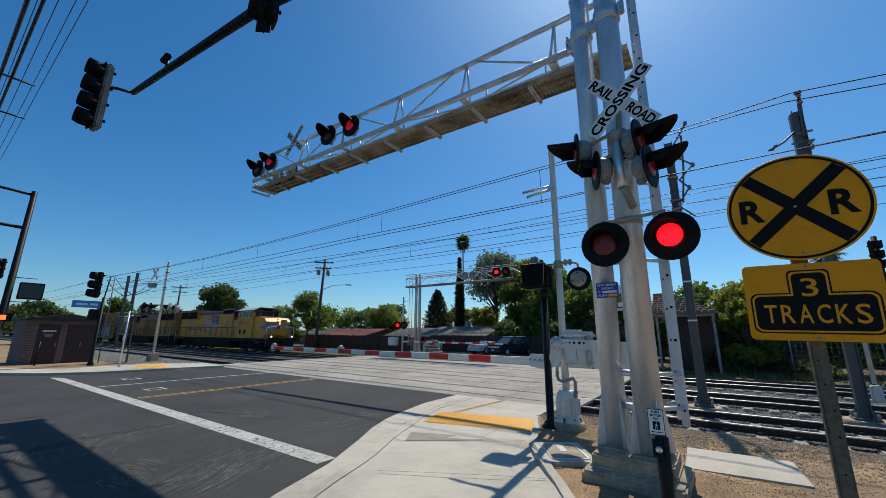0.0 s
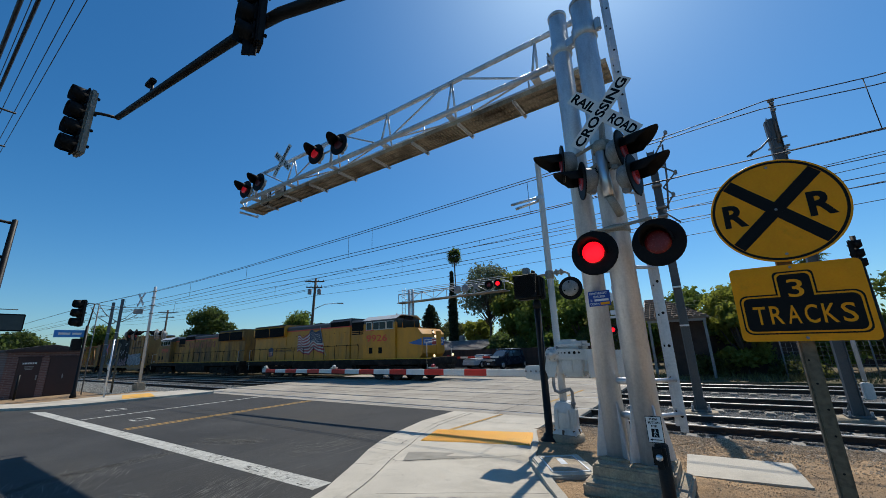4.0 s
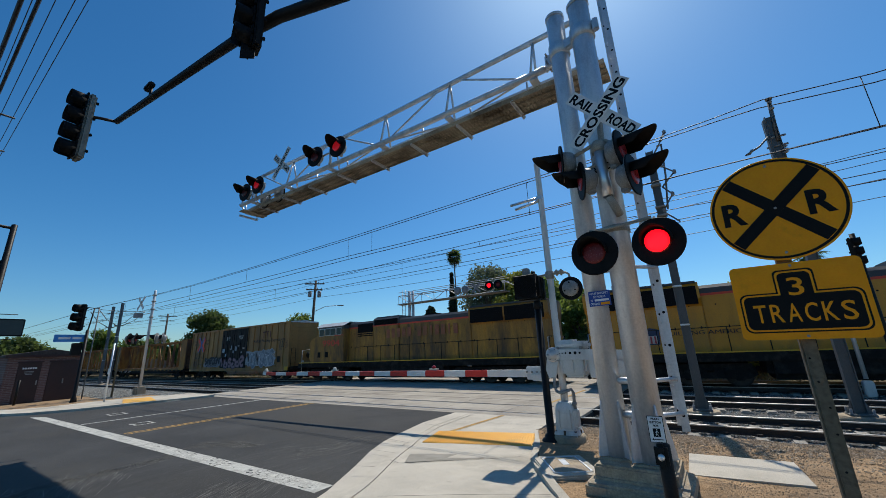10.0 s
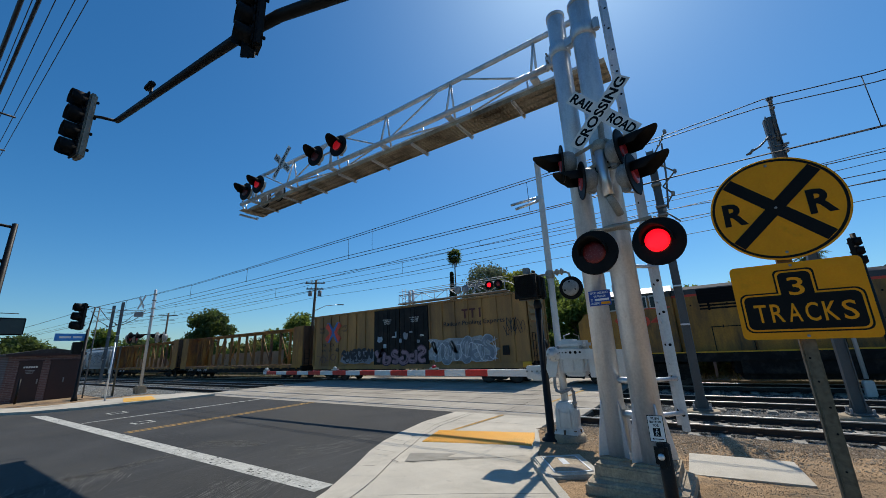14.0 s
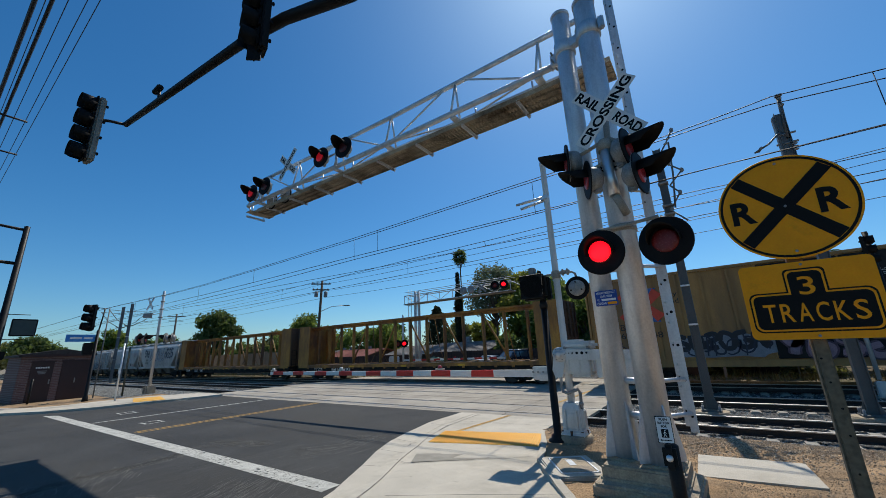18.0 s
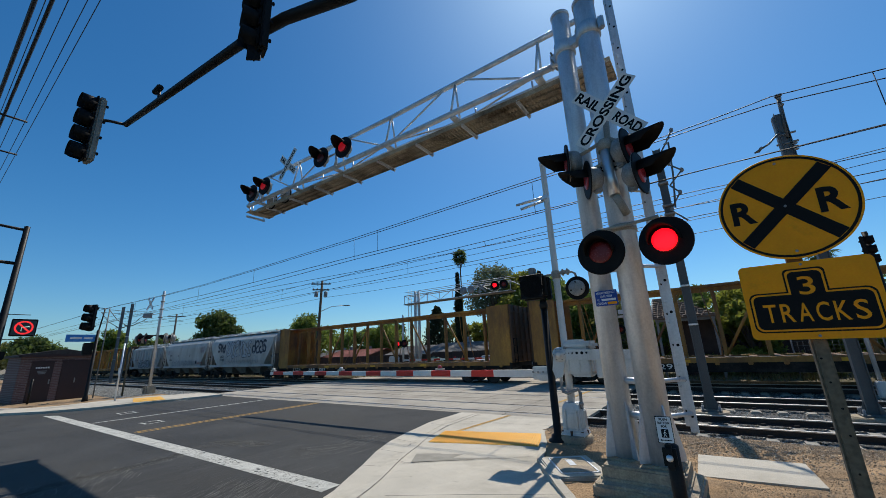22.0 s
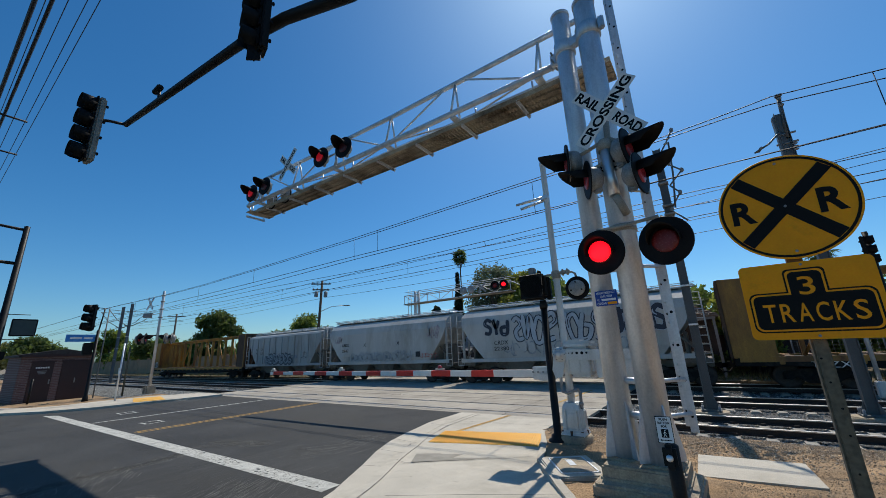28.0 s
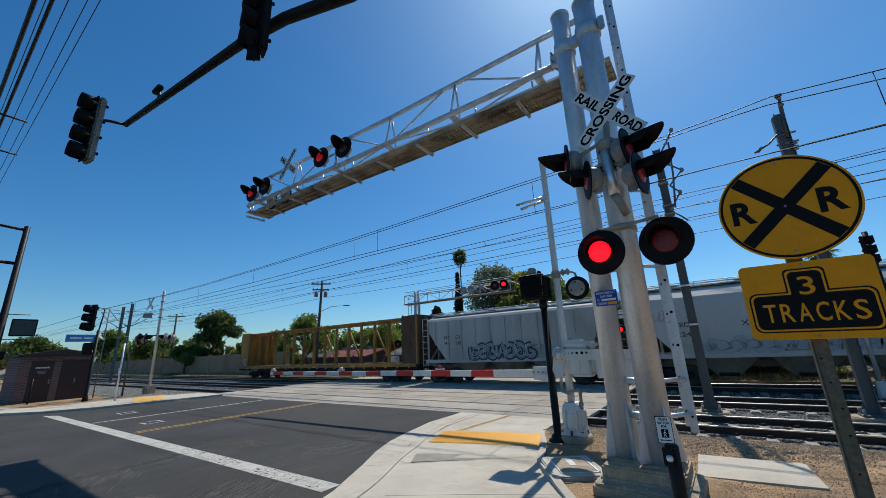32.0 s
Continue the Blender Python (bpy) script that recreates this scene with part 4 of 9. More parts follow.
# crossbuck on the mast
blade(gantry, G(-0.66, 5.36, 5.24), 1.22, 0.215, -49, (("RAIL", -0.36, 0.42), ("ROAD", 0.36, 0.44)))
blade(gantry, G(-0.69, 5.345, 5.25), 1.2, 0.215, 48, (("CROSSING", 0, 1.14),))
plate = part("track_count_plate", make(rbox, (0, 0, 0), (0.62, 0.2, 0.006), 0.01), WHITE_SIGN, gantry, "white plate with black letters behind the lights")
plate.matrix_basis = facing(*G(-0.79, 5.62, 4.5), 0, 8)
letters("TRACKS", BLACK_SIGN, plate, pose(0, 0, 0.005), 0.52, 0.12, 0.002, bold=0.02)
# blue notice
bl = part("notice", make(rbox, (0, 0, 0), (0.31, 0.22, 0.006), 0.012), BLUE_SIGN, gantry, "blue emergency notice with white letters")
bl.matrix_basis = facing(*G(-1.16, 5.78, 2.57), -6, 0)
letters("REPORT EMERGENCY", WHITE_SIGN, bl, pose(0, 0.076, 0.004), 0.26, 0.032, 0.001, bold=0.01)
letters("OR PROBLEM", WHITE_SIGN, bl, pose(0, 0.026, 0.004), 0.17, 0.032, 0.001, bold=0.01)
letters("TO", WHITE_SIGN, bl, pose(-0.115, -0.024, 0.004), 0.03, 0.032, 0.001, bold=0.01)
part("text_bar", make(box, (0.03, -0.024, 0.004), (0.2, 0.03, 0.001)), WHITE_SIGN, bl)
letters("CROSSING", WHITE_SIGN, bl, pose(-0.07, -0.075, 0.004), 0.13, 0.032, 0.001, bold=0.01)
part("text_bar", make(box, (0.075, -0.075, 0.004), (0.13, 0.036, 0.001)), YELLOW_SIGN, bl)
part("bezel", make(box, (0, 0, 0.0025), (0.295, 0.205, 0.0025)), BLUE_SIGN, bl)
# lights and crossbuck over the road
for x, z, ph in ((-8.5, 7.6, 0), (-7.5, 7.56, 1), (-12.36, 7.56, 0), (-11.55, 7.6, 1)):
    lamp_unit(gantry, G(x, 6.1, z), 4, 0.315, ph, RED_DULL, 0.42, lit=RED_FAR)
for x0, x1, z in ((-8.6, -7.35, 7.6), (-12.5, -11.3, 7.62)):
    part("crossarm", make(tube, [G(x0, 6.22, z), G(x1, 6.22, z)], 0.03, 8), GALV, gantry)
    part("crossarm_post", make(tube, [G((x0 + x1) / 2, 6.24, LOW), G((x0 + x1) / 2, 6.24, z + 0.06)], 0.04, 8), GALV, gantry)
blade(gantry, G(-10.33, 6.16, 8.02), 1.2, 0.215, -42, (("RAIL", -0.37, 0.36), ("ROAD", 0.37, 0.38)))
blade(gantry, G(-10.33, 6.145, 8.02), 1.2, 0.215, 48, (("CROSSING", 0, 1.06),))
for x in (-11.9, -11.05):
    bk = part("signal_back", make(lathe, [(0.3, 0), (0.3, 0.02), (0.29, 0.03)], 24, Matrix.Translation(G(x, 6.62, 7.3)) @ FACE), BLACK, gantry, "black disc of a light facing away")
    part("housing", make(lathe, [(0.27, 0.03), (0.25, 0.06), (0.16, 0.12), (0.1, 0.16)], 20, Matrix.Translation(G(x, 6.62, 7.3)) @ FACE), SIGNALCAP, bk, "pale grey lamp housing")

# ---- gate: mast, drive, counterweight and striped arm ----
gate = thing("crossing_gate", (-2.6, 8.12, 0.06), "lowered crossing gate with a red and white striped arm", "crossing gate")


def K(x, y, z):
    return V3(x + 2.6, y - 8.12, z - 0.06)


part("footing", make(lathe, [(0.33, -0.08), (0.33, 0.12), (0.3, 0.16)], 24), OLDCONC, gate, "round concrete footing")
part("mast", make(lathe, [(0.08, 0.12), (0.072, 1.3), (0.066, 6.05), (0.072, 6.08), (0.072, 6.16), (0.02, 6.18)], 18), SILVER, gate, "slim silver-painted mast")
# cast base with ribs, bolts and a small door
bm = bmesh.new()
prev = None
for w, d, z in ((0.24, 0.22, 0.14), (0.235, 0.215, 0.2), (0.2, 0.18, 0.26), (0.185, 0.165, 0.62), (0.15, 0.14, 0.74), (0.1, 0.1, 0.76)):
    ring = [bm.verts.new((0.02 + sx * w, -0.02 + sy * d, z)) for sx, sy in ((-1, -1), (1, -1), (1, 1), (-1, 1))]
    if prev:
        for k in range(4):
            bm.faces.new((prev[k], prev[(k + 1) % 4], ring[(k + 1) % 4], ring[k]))
    else:
        bm.faces.new(ring[::-1])
    prev = ring
bm.faces.new(prev)
bmesh.ops.bevel(bm, geom=bm.edges[:], offset=0.02, segments=2, affect="EDGES")
jb = part("junction_base", bm, SILVER, gate, "silver cast junction base, rusty at the foot")
part("door", make(rbox, (0.02, -0.2, 0.43), (0.24, 0.035, 0.26), 0.012), SILVER, jb)
for dx in (-0.09, 0.13):
    part("rib", make(rbox, (dx, -0.215, 0.44), (0.035, 0.05, 0.36), 0.01), SILVER, jb)
part("side_box", make(rbox, (0.22, -0.06, 0.46), (0.09, 0.2, 0.34), 0.02), SILVER, jb)
RUSTY = mat("rusty bolt", (0.09, 0.05, 0.03), 0.85, vary=0.3, scale=8, bump=0.3)
for dx, dy in ((-0.17, -0.2), (0.0, -0.22), (0.2, -0.2), (0.24, 0.02)):
    part("anchor_bolt", make(cyl, (dx, dy, 0.12), (dx, dy, 0.24), 0.03, 0.025, 8), RUSTY, jb, "rusty anchor bolt")
part("conduit", make(tube, [(-0.12, -0.1, 1.32), (-0.13, -0.12, 1.05), (-0.1, -0.14, 0.96), (0.0, -0.16, 0.93), (0.13, -0.14, 0.98), (0.19, -0.1, 1.0), (0.22, -0.08, 0.94), (0.21, -0.06, 0.62)], 0.032, 10), GREYMETAL, gate, "grey bent conduit")
part("conduit_nut", make(cyl, (0.212, -0.065, 0.7), (0.212, -0.065, 0.76), 0.05, None, 8), GREYMETAL, gate)
# drive housing: ribbed cast box with a lid
bm = bmesh.new()
rbox(bm, K(-2.3, 8.16, 1.62), (0.56, 0.5, 0.52), 0.05)
rbox(bm, K(-2.28, 8.16, 1.34), (0.4, 0.38, 0.08), 0.03)
db = part("drive_box", bm, SILVER, gate, "silver gate drive housing")
part("lid", make(rbox, K(-2.29, 8.15, 1.92), (0.6, 0.54, 0.16), 0.05), SILVER, db)
part("lid_dome", make(rbox, K(-2.36, 8.12, 2.0), (0.3, 0.4, 0.07), 0.03), SILVER, db)
for dx in (-0.2, 0.02, 0.2):
    part("rib", make(rbox, K(-2.3 + dx, 7.905, 1.5), (0.03, 0.03, 0.26), 0.01), SILVER, db)
for dx in (-0.24, 0.22):
    part("hasp", make(rbox, K(-2.3 + dx, 7.885, 1.86), (0.05, 0.03, 0.09), 0.008), GREYMETAL, db)
o = K(-2.65, 7.86, 1.75)
pv = part("pivot", make(lathe, [(0.145, -0.05), (0.145, 0.01), (0.125, 0.025), (0.1, 0.02), (0.095, 0.035), (0.06, 0.04), (0.055, 0.06), (0.03, 0.065)], 28, Matrix.Translation(o) @ FACE), SILVER, gate, "round silver pivot cap")
for k in range(6):
    a = k * 1.047
    part("bolt", make(cyl, o + V3(0.115 * math.cos(a), -0.04, 0.115 * math.sin(a)), o + V3(0.115 * math.cos(a), -0.01, 0.115 * math.sin(a)), 0.012, None, 6), GREYMETAL, pv)
bm = bmesh.new()
prism(bm, [o + V3(0.0, -0.01, 0.1), o + V3(0.75, -0.01, 0.08), o + V3(1.4, -0.01, 0.05), o + V3(1.4, -0.01, -0.12), o + V3(0.75, -0.01, -0.12), o + V3(0.0, -0.01, -0.1)], (0, 0.03, 0))
wa = part("counterweight_arm", bm, SILVER, gate, "flat drilled steel arm")
for dx, r in ((0.14, 0.012), (0.2, 0.012), (0.14, 0.012), (0.27, 0.018), (0.36, 0.026), (0.46, 0.03), (0.55, 0.022)):
    part("bolt_hole", make(lathe, [(r, 0), (r, 0.004)], 10, Matrix.Translation(o + V3(dx, -0.011, 0.02)) @ FACE), BLACK, wa)
bm = bmesh.new()
prism(bm, [o + V3(-0.12, 0.025, 0.05), o + V3(0.1, 0.025, -0.1), o + V3(0.0, 0.025, -0.45), o + V3(-0.14, 0.025, -0.46), o + V3(-0.19, 0.025, -0.3)], (0, 0.03, 0))
part("crank_plate", bm, SILVER, gate, "tapered steel crank plate")
part("counterweight", make(rbox, K(-1.88, 7.93, 1.53), (0.17, 0.08, 0.48), 0.015), SILVER, gate)
cw = part("counterweight", make(rbox, K(-1.36, 7.94, 1.53), (0.34, 0.1, 0.47), 0.02), SILVER, gate)
part("weight_slab", make(rbox, K(-1.33, 7.88, 1.48), (0.28, 0.05, 0.28), 0.015), SILVER, cw)
part("tie_bolt", make(cyl, K(-1.42, 7.9, 1.66), K(-1.42, 8.1, 1.66), 0.03, None, 8), ALU, cw)
# the arm hangs on the track side of the mast and swings slightly towards the road's end
def arm_y(x):
    return 8.69 + 0.035 * x


bm = bmesh.new()
prism(bm, [K(-2.6, 8.4, 1.86), K(-2.48, 8.4, 1.74), K(-2.86, 8.47, 1.26), K(-3.1, 8.5, 1.24), K(-3.1, 8.5, 1.44)], (0, 0.05, 0))
part("link", bm, SILVER, gate, "cast link between the drive and the arm")
bm = bmesh.new()
rbox(bm, K(-3.25, 8.5, 1.345), (0.52, 0.13, 0.29), 0.02)
rbox(bm, K(-3.2, 8.43, 1.26), (0.34, 0.09, 0.16), 0.02)
part("arm_bracket", bm, SILVER, gate)
for dx in (-0.12, 0.0, 0.12, 0.22):
    part("bolt", make(cyl, K(-3.37 + dx, 8.41, 1.37), K(-3.37 + dx, 8.435, 1.37), 0.022, None, 8), GREYMETAL, gate)
# arm: tapering aluminium in red and white bands
x, i = -3.48, 0
while x > -13.75:
    w = 0.63 + 0.005 * (x + 3.5) if i else 1.06
    x1 = max(-13.8, x - w)
    bm = bmesh.new()
    ends = []
    for u in (x, x1):
        h, yy, zz = 0.16 + 0.0055 * (u + 3.5), arm_y(u), 1.33 - 0.0024 * (u + 3.5)
        ends.append([bm.verts.new(K(u, yy + dy, zz + dz * h / 2)) for dy, dz in ((-0.055, -1), (0.055, -1), (0.055, 1), (-0.055, 1))])
    va, vb = ends
    bm.faces.new(va)
    bm.faces.new(vb[::-1])
    for k in range(4):
        bm.faces.new((va[k], va[(k + 1) % 4], vb[(k + 1) % 4], vb[k]))
    part("arm_band", bm, WHITE_STRIPE if i % 2 == 0 else RED_STRIPE, gate, "white band" if i % 2 == 0 else "red band")
    x, i = x1, i + 1
AMBER = mat("clear lamp shell", (0.62, 0.6, 0.52), 0.3, vary=0.1)
for x, m in ((-6.15, RED_SIDE), (-10.0, AMBER), (-13.68, AMBER)):
    zz = 1.45 - 0.0024 * (x + 3.5) + 0.003 * (x + 3.5)
    a = part("arm_lamp", make(rbox, K(x, arm_y(x), zz), (0.27, 0.1, 0.04), 0.01), AMBER, gate)
    part("lens", make(lathe, [(0.06, 0), (0.06, 0.045), (0.04, 0.07), (0.01, 0.078)], 12, Matrix.Translation(K(x, arm_y(x), zz + 0.015))), m, a)
# bell-side round light seen from behind and camera arms on the mast
bm = bmesh.new()
tube(bm, [K(-2.86, 8.1, 3.46), K(-2.5, 8.09, 3.47), K(-2.24, 8.08, 3.46), K(-2.18, 8.1, 3.42), K(-2.16, 8.12, 3.3)], 0.026, 8)
lathe(bm, [(0.085, 3.3), (0.1, 3.33), (0.1, 3.45), (0.085, 3.48)], 16)
for x in (-2.42, -2.32):
    rbox(bm, K(x, 8.05, 3.47), (0.09, 0.12, 0.14), 0.03)
cyl(bm, K(-2.37, 7.96, 3.47), K(-2.37, 8.0, 3.47), 0.035, None, 8)
part("crossarm", bm, TANMETAL, gate)
lb = part("signal_back", make(lathe, [(0.25, 0), (0.25, 0.02)], 32, Matrix.Translation(K(-2.17, 8.1, 3.1)) @ FACE), BLACK, gate, "black disc of a light facing the other way")
part("housing", make(lathe, [(0.17, 0.02), (0.168, 0.07), (0.15, 0.09), (0.02, 0.1)], 28, Matrix.Translation(K(-2.17, 8.1, 3.1)) @ FACE), SIGNALCAP, lb, "pale round housing")
for dx, dz in ((0, 0.12), (-0.11, -0.05), (0.11, -0.05)):
    part("knob", make(cyl, K(-2.17 + dx, 7.98, 3.1 + dz), K(-2.17 + dx, 8.03, 3.1 + dz), 0.016, None, 8), BLACK, lb)
part("rib", make(rbox, K(-2.17, 8.0, 3.1), (0.022, 0.02, 0.2), 0.006), SIGNALCAP, lb)
for a, b in (((-2.6, 8.12, 5.34), (-3.37, 8.12, 5.32)), ((-2.6, 8.12, 5.26), (-3.2, 7.96, 5.12))):
    part("sensor_arm", make(tube, [K(*a), K(*b)], 0.032, 6), ALU, gate)
part("sensor_bracket", make(rbox, K(-2.62, 8.1, 5.3), (0.17, 0.15, 0.11), 0.02), ALU, gate)

# ---- pedestrian signal and push button ----
ped = thing("pedestrian_signal", (-2.9, 7.95, 0.06), "black pedestrian signal on a black pole, unlit", "pedestrian signal")
part("pole", make(lathe, [(0.2, 0.0), (0.19, 0.05), (0.13, 0.09), (0.12, 0.14), (0.078, 0.17), (0.07, 2.8)], 18), BLACKPOLE, ped)
part("collar", make(lathe, [(0.08, 2.66), (0.09, 2.74), (0.065, 2.84)], 14), DARKPLASTIC, ped)
part("base_pad", make(rbox, (0, 0.02, -0.03), (0.62, 0.62, 0.1), 0.02), CONCRETE, ped, "small concrete pad under the pole")
part("head", make(rbox, (-0.15, -0.06, 3.14), (0.57, 0.3, 0.57), 0.07), DARKPLASTIC, ped)
part("side_clamp", make(rbox, (0.13, 0.06, 3.1), (0.12, 0.16, 0.5), 0.03), DARKPLASTIC, ped)
for i in range(17):
    u = -0.24 + i * 0.03
    for a in (1, -1):
        half = 0.25 - abs(u) * 0.5
        bm = make(box, (0, 0, 0), (half * 2.2, 0.03, 0.005), Matrix.Rotation(radians(45 * a), 3, "Y"))
        part("visor_bar", bm, BLACK, ped).location = (-0.15 + u * 0.7, -0.22, 3.14 + u * 0.7 * a)
part("visor_frame", make(tube, [(-0.4, -0.23, 2.89), (0.1, -0.23, 2.89), (0.1, -0.23, 3.39), (-0.4, -0.23, 3.39), (-0.4, -0.23, 2.89)], 0.018, 6), DARKPLASTIC, ped)
part("face", make(box, (-0.15, -0.212, 3.14), (0.5, 0.006, 0.5)), GRILLE_DARK, ped)
part("cap", make(rbox, (-0.17, -0.02, 3.5), (0.14, 0.16, 0.17), 0.02), GREYMETAL, ped, "grey sensor box on the head")
part("cap_stud", make(cyl, (-0.02, 0.0, 3.42), (-0.02, 0.0, 3.5), 0.05, 0.04, 10), DARKPLASTIC, ped)

btn = thing("push_button_post", (-0.47, 4.02, 0.08), "black post with a pedestrian push button and white sign", "push button")
part("post", make(lathe, [(0.055, 0.0), (0.055, 0.98), (0.03, 1.0)], 16), BLACKPOLE, btn)
part("button_box", make(rbox, (-0.015, -0.06, 0.9), (0.105, 0.09, 0.2), 0.03), DARKPLASTIC, btn)
part("button", make(lathe, [(0.028, 0), (0.026, 0.014), (0.01, 0.02)], 14, Matrix.Translation((-0.015, -0.105, 0.9)) @ FACE), ALU, btn, "round steel button")
sg = part("sign", make(rbox, (0, 0, 0), (0.125, 0.215, 0.005), 0.012), BLACK_SIGN, btn, "white push-button sign with black letters")
sg.matrix_basis = facing(-0.02, -0.075, 1.115, 6, 0)
part("sheet", make(rbox, (0, 0, 0.002), (0.115, 0.205, 0.003), 0.001), WHITE_SIGN, sg)
for word, y, w in (("PUSH", 0.083, 0.062), ("BUTTON", 0.055, 0.088), ("FOR", 0.027, 0.046)):
    letters(word, BLACK_SIGN, sg, pose(0, y, 0.0045), w, 0.019, 0.0008, bold=0.035)
part("symbol_field", make(box, (0, -0.028, 0.0042), (0.056, 0.068, 0.001)), BLACK_SIGN, sg)
bm = bmesh.new()
cyl(bm, (0.002, -0.004, 0.0045), (0.002, -0.004, 0.0056), 0.005, None, 10)
for a, b in (((0.0, -0.012), (-0.003, -0.034)), ((-0.003, -0.034), (-0.013, -0.056)), ((-0.003, -0.034), (0.011, -0.056)), ((0.001, -0.015), (0.013, -0.03)), ((0.0, -0.015), (-0.012, -0.029))):
    tube(bm, [(a[0], a[1], 0.005), (b[0], b[1], 0.005)], 0.0026, 5)
part("walk_symbol", bm, WHITE_SIGN, sg)
bm = bmesh.new()
prism(bm, [(-0.045, -0.082, 0.0042), (-0.03, -0.072, 0.0042), (-0.03, -0.079, 0.0042), (0.045, -0.079, 0.0042), (0.045, -0.085, 0.0042), (-0.03, -0.085, 0.0042), (-0.03, -0.092, 0.0042)], (0, 0, 0.001))
part("arrow", bm, BLACK_SIGN, sg)

# ---- round advance sign and track-count sign on a timber post ----
adv = thing("railroad_advance_sign", (0.64, 4.3, 0.07), "round yellow railroad warning sign on a timber post", "road sign")
bm = bmesh.new()
rbox(bm, (0.05, 0, 1.62), (0.1, 0.1, 3.3), 0.014)
tpost = part("post", bm, TIMBER, adv, "weathered square timber post")
for z in (0.25, 0.42, 0.63, 0.86, 1.12, 1.31, 1.5, 1.68):
    part("nail_hole", make(lathe, [(0.008, -0.002), (0.008, 0.002)], 8, Matrix.Translation((0.05 + 0.02 * math.sin(z * 40), -0.0505, z)) @ FACE), BLACK, tpost)
disc = part("disc", make(lathe, [(0.462, 0), (0.465, 0.002), (0.462, 0.004)], 64), YELLOW_SIGN, adv, "round yellow panel with a black cross and two letters R")
disc.matrix_basis = facing(0.08, -0.1, 2.95, -3, -1.5)
ringbm = bmesh.new()
n = 72
for r0, r1 in ((0.43, 0.45),):
    a = [ringbm.verts.new((math.cos(6.2832 * i / n) * r0, math.sin(6.2832 * i / n) * r0, 0.0055)) for i in range(n)]
    b = [ringbm.verts.new((math.cos(6.2832 * i / n) * r1, math.sin(6.2832 * i / n) * r1, 0.0055)) for i in range(n)]
    for i in range(n):
        ringbm.faces.new((a[i], a[(i + 1) % n], b[(i + 1) % n], b[i]))
part("border", ringbm, BLACK_SIGN, disc, "black border ring")
for k in (45, -45):
    bm = bmesh.new()
    box(bm, (0, 0, 0), (0.85, 0.1, 0.002), Matrix.Rotation(radians(k), 3, "Z"))
    part("cross_bar", bm, BLACK_SIGN, disc, "black diagonal bar").location = (0, 0, 0.0056 + (k > 0) * 0.0015)
for x in (-0.285, 0.29):
    letters("R", BLACK_SIGN, disc, pose(x, 0, 0.006), 0.17, 0.215, 0.0012, bold=0.035)
for y in (-0.4, 0.4, 0.0):
    part("bolt", make(lathe, [(0.011, 0.004), (0.011, 0.014), (0.004, 0.016)], 8, pose(0, y, 0)), GREYMETAL, disc)
plate_pts = []
for cx, cy, a0 in ((0.375, -0.275, -90), (0.375, 0.275, 0), (-0.375, 0.275, 90), (-0.375, -0.275, 180)):
    plate_pts += [(cx + 0.04 * math.cos(radians(a0 + k * 22.5)), cy + 0.04 * math.sin(radians(a0 + k * 22.5)), -0.002) for k in range(5)]
tr = part("track_plate", make(prism, [V3(*p) for p in plate_pts], (0, 0, 0.004)), YELLOW_SIGN, adv, "yellow plate reading 3 tracks in a black field")
tr.matrix_basis = facing(0.06, -0.1, 2.145, -3, -1.0)


def tee(s, z):
    """The stepped field's outline, grown by s, with rounded outer corners."""
    w, h, nw, sh = 0.37 + s, 0.245 + s, 0.115 + s, 0.06 + s
    pts = []
    for cx, cy, a0 in ((w, -h, -90), (w, sh, 0)):
        q = 0.05 + s * 0.5
        ox, oy = cx - q, cy + (q if cy < 0 else -q)
        pts += [(ox + q * math.cos(radians(a0 + k * 22.5)), oy + q * math.sin(radians(a0 + k * 22.5))) for k in range(5)]
    pts.append((nw, sh))
    pts += [(nw - 0.035 + 0.035 * math.cos(radians(k * 22.5)), h - 0.035 + 0.035 * math.sin(radians(k * 22.5))) for k in range(5)]
    pts += [(-x, y) for x, y in pts[::-1]]
    return [V3(x, y, z) for x, y in pts]


for s, z, m in ((0.014, 0.0028, BLACK_SIGN), (0.002, 0.0034, YELLOW_SIGN), (-0.012, 0.004, BLACK_SIGN)):
    bm = bmesh.new()
    bm.faces.new([bm.verts.new(p) for p in tee(s, z)])
    part("field" if z > 0.0035 else "outline", bm, m, tr)
letters("3", YELLOW_SIGN, tr, pose(0, 0.115, 0.0055), 0.1, 0.15, 0.0008, bold=0.006)
for k, ch in enumerate("TRACKS"):
    letters(ch, YELLOW_SIGN, tr, pose(-0.262 + k * 0.107, -0.1, 0.0055), 0.082, 0.15, 0.0008, bold=0.008)
for y in (-0.29, 0.29):
    part("bolt", make(lathe, [(0.011, 0.003), (0.011, 0.014), (0.004, 0.016)], 8, pose(0, y, 0)), GREYMETAL, tr)

# cover slab, cable pit and the pad beside the signal
pit = thing("cable_pit", (-2.13, 6.33, 0.07), "concrete cable pit with a metal-framed lid", "cable pit", rz=34)
part("surround", make(rbox, (0, 0, 0.02), (0.8, 1.05, 0.1), 0.02), CONCRETE, pit)
part("lid", make(rbox, (0, 0, 0.075), (0.5, 0.74, 0.014), 0.004), OLDCONC, pit)
for dx, dy, sx, sy in ((0.27, 0, 0.025, 0.79), (-0.27, 0, 0.025, 0.79), (0, 0.385, 0.565, 0.025), (0, -0.385, 0.565, 0.025)):
    part("lid_frame", make(box, (dx, dy, 0.074), (sx, sy, 0.018)), GALV, pit)
part("label_plate", make(box, (0.0, 0.1, 0.085), (0.1, 0.3, 0.004)), GALV, pit)
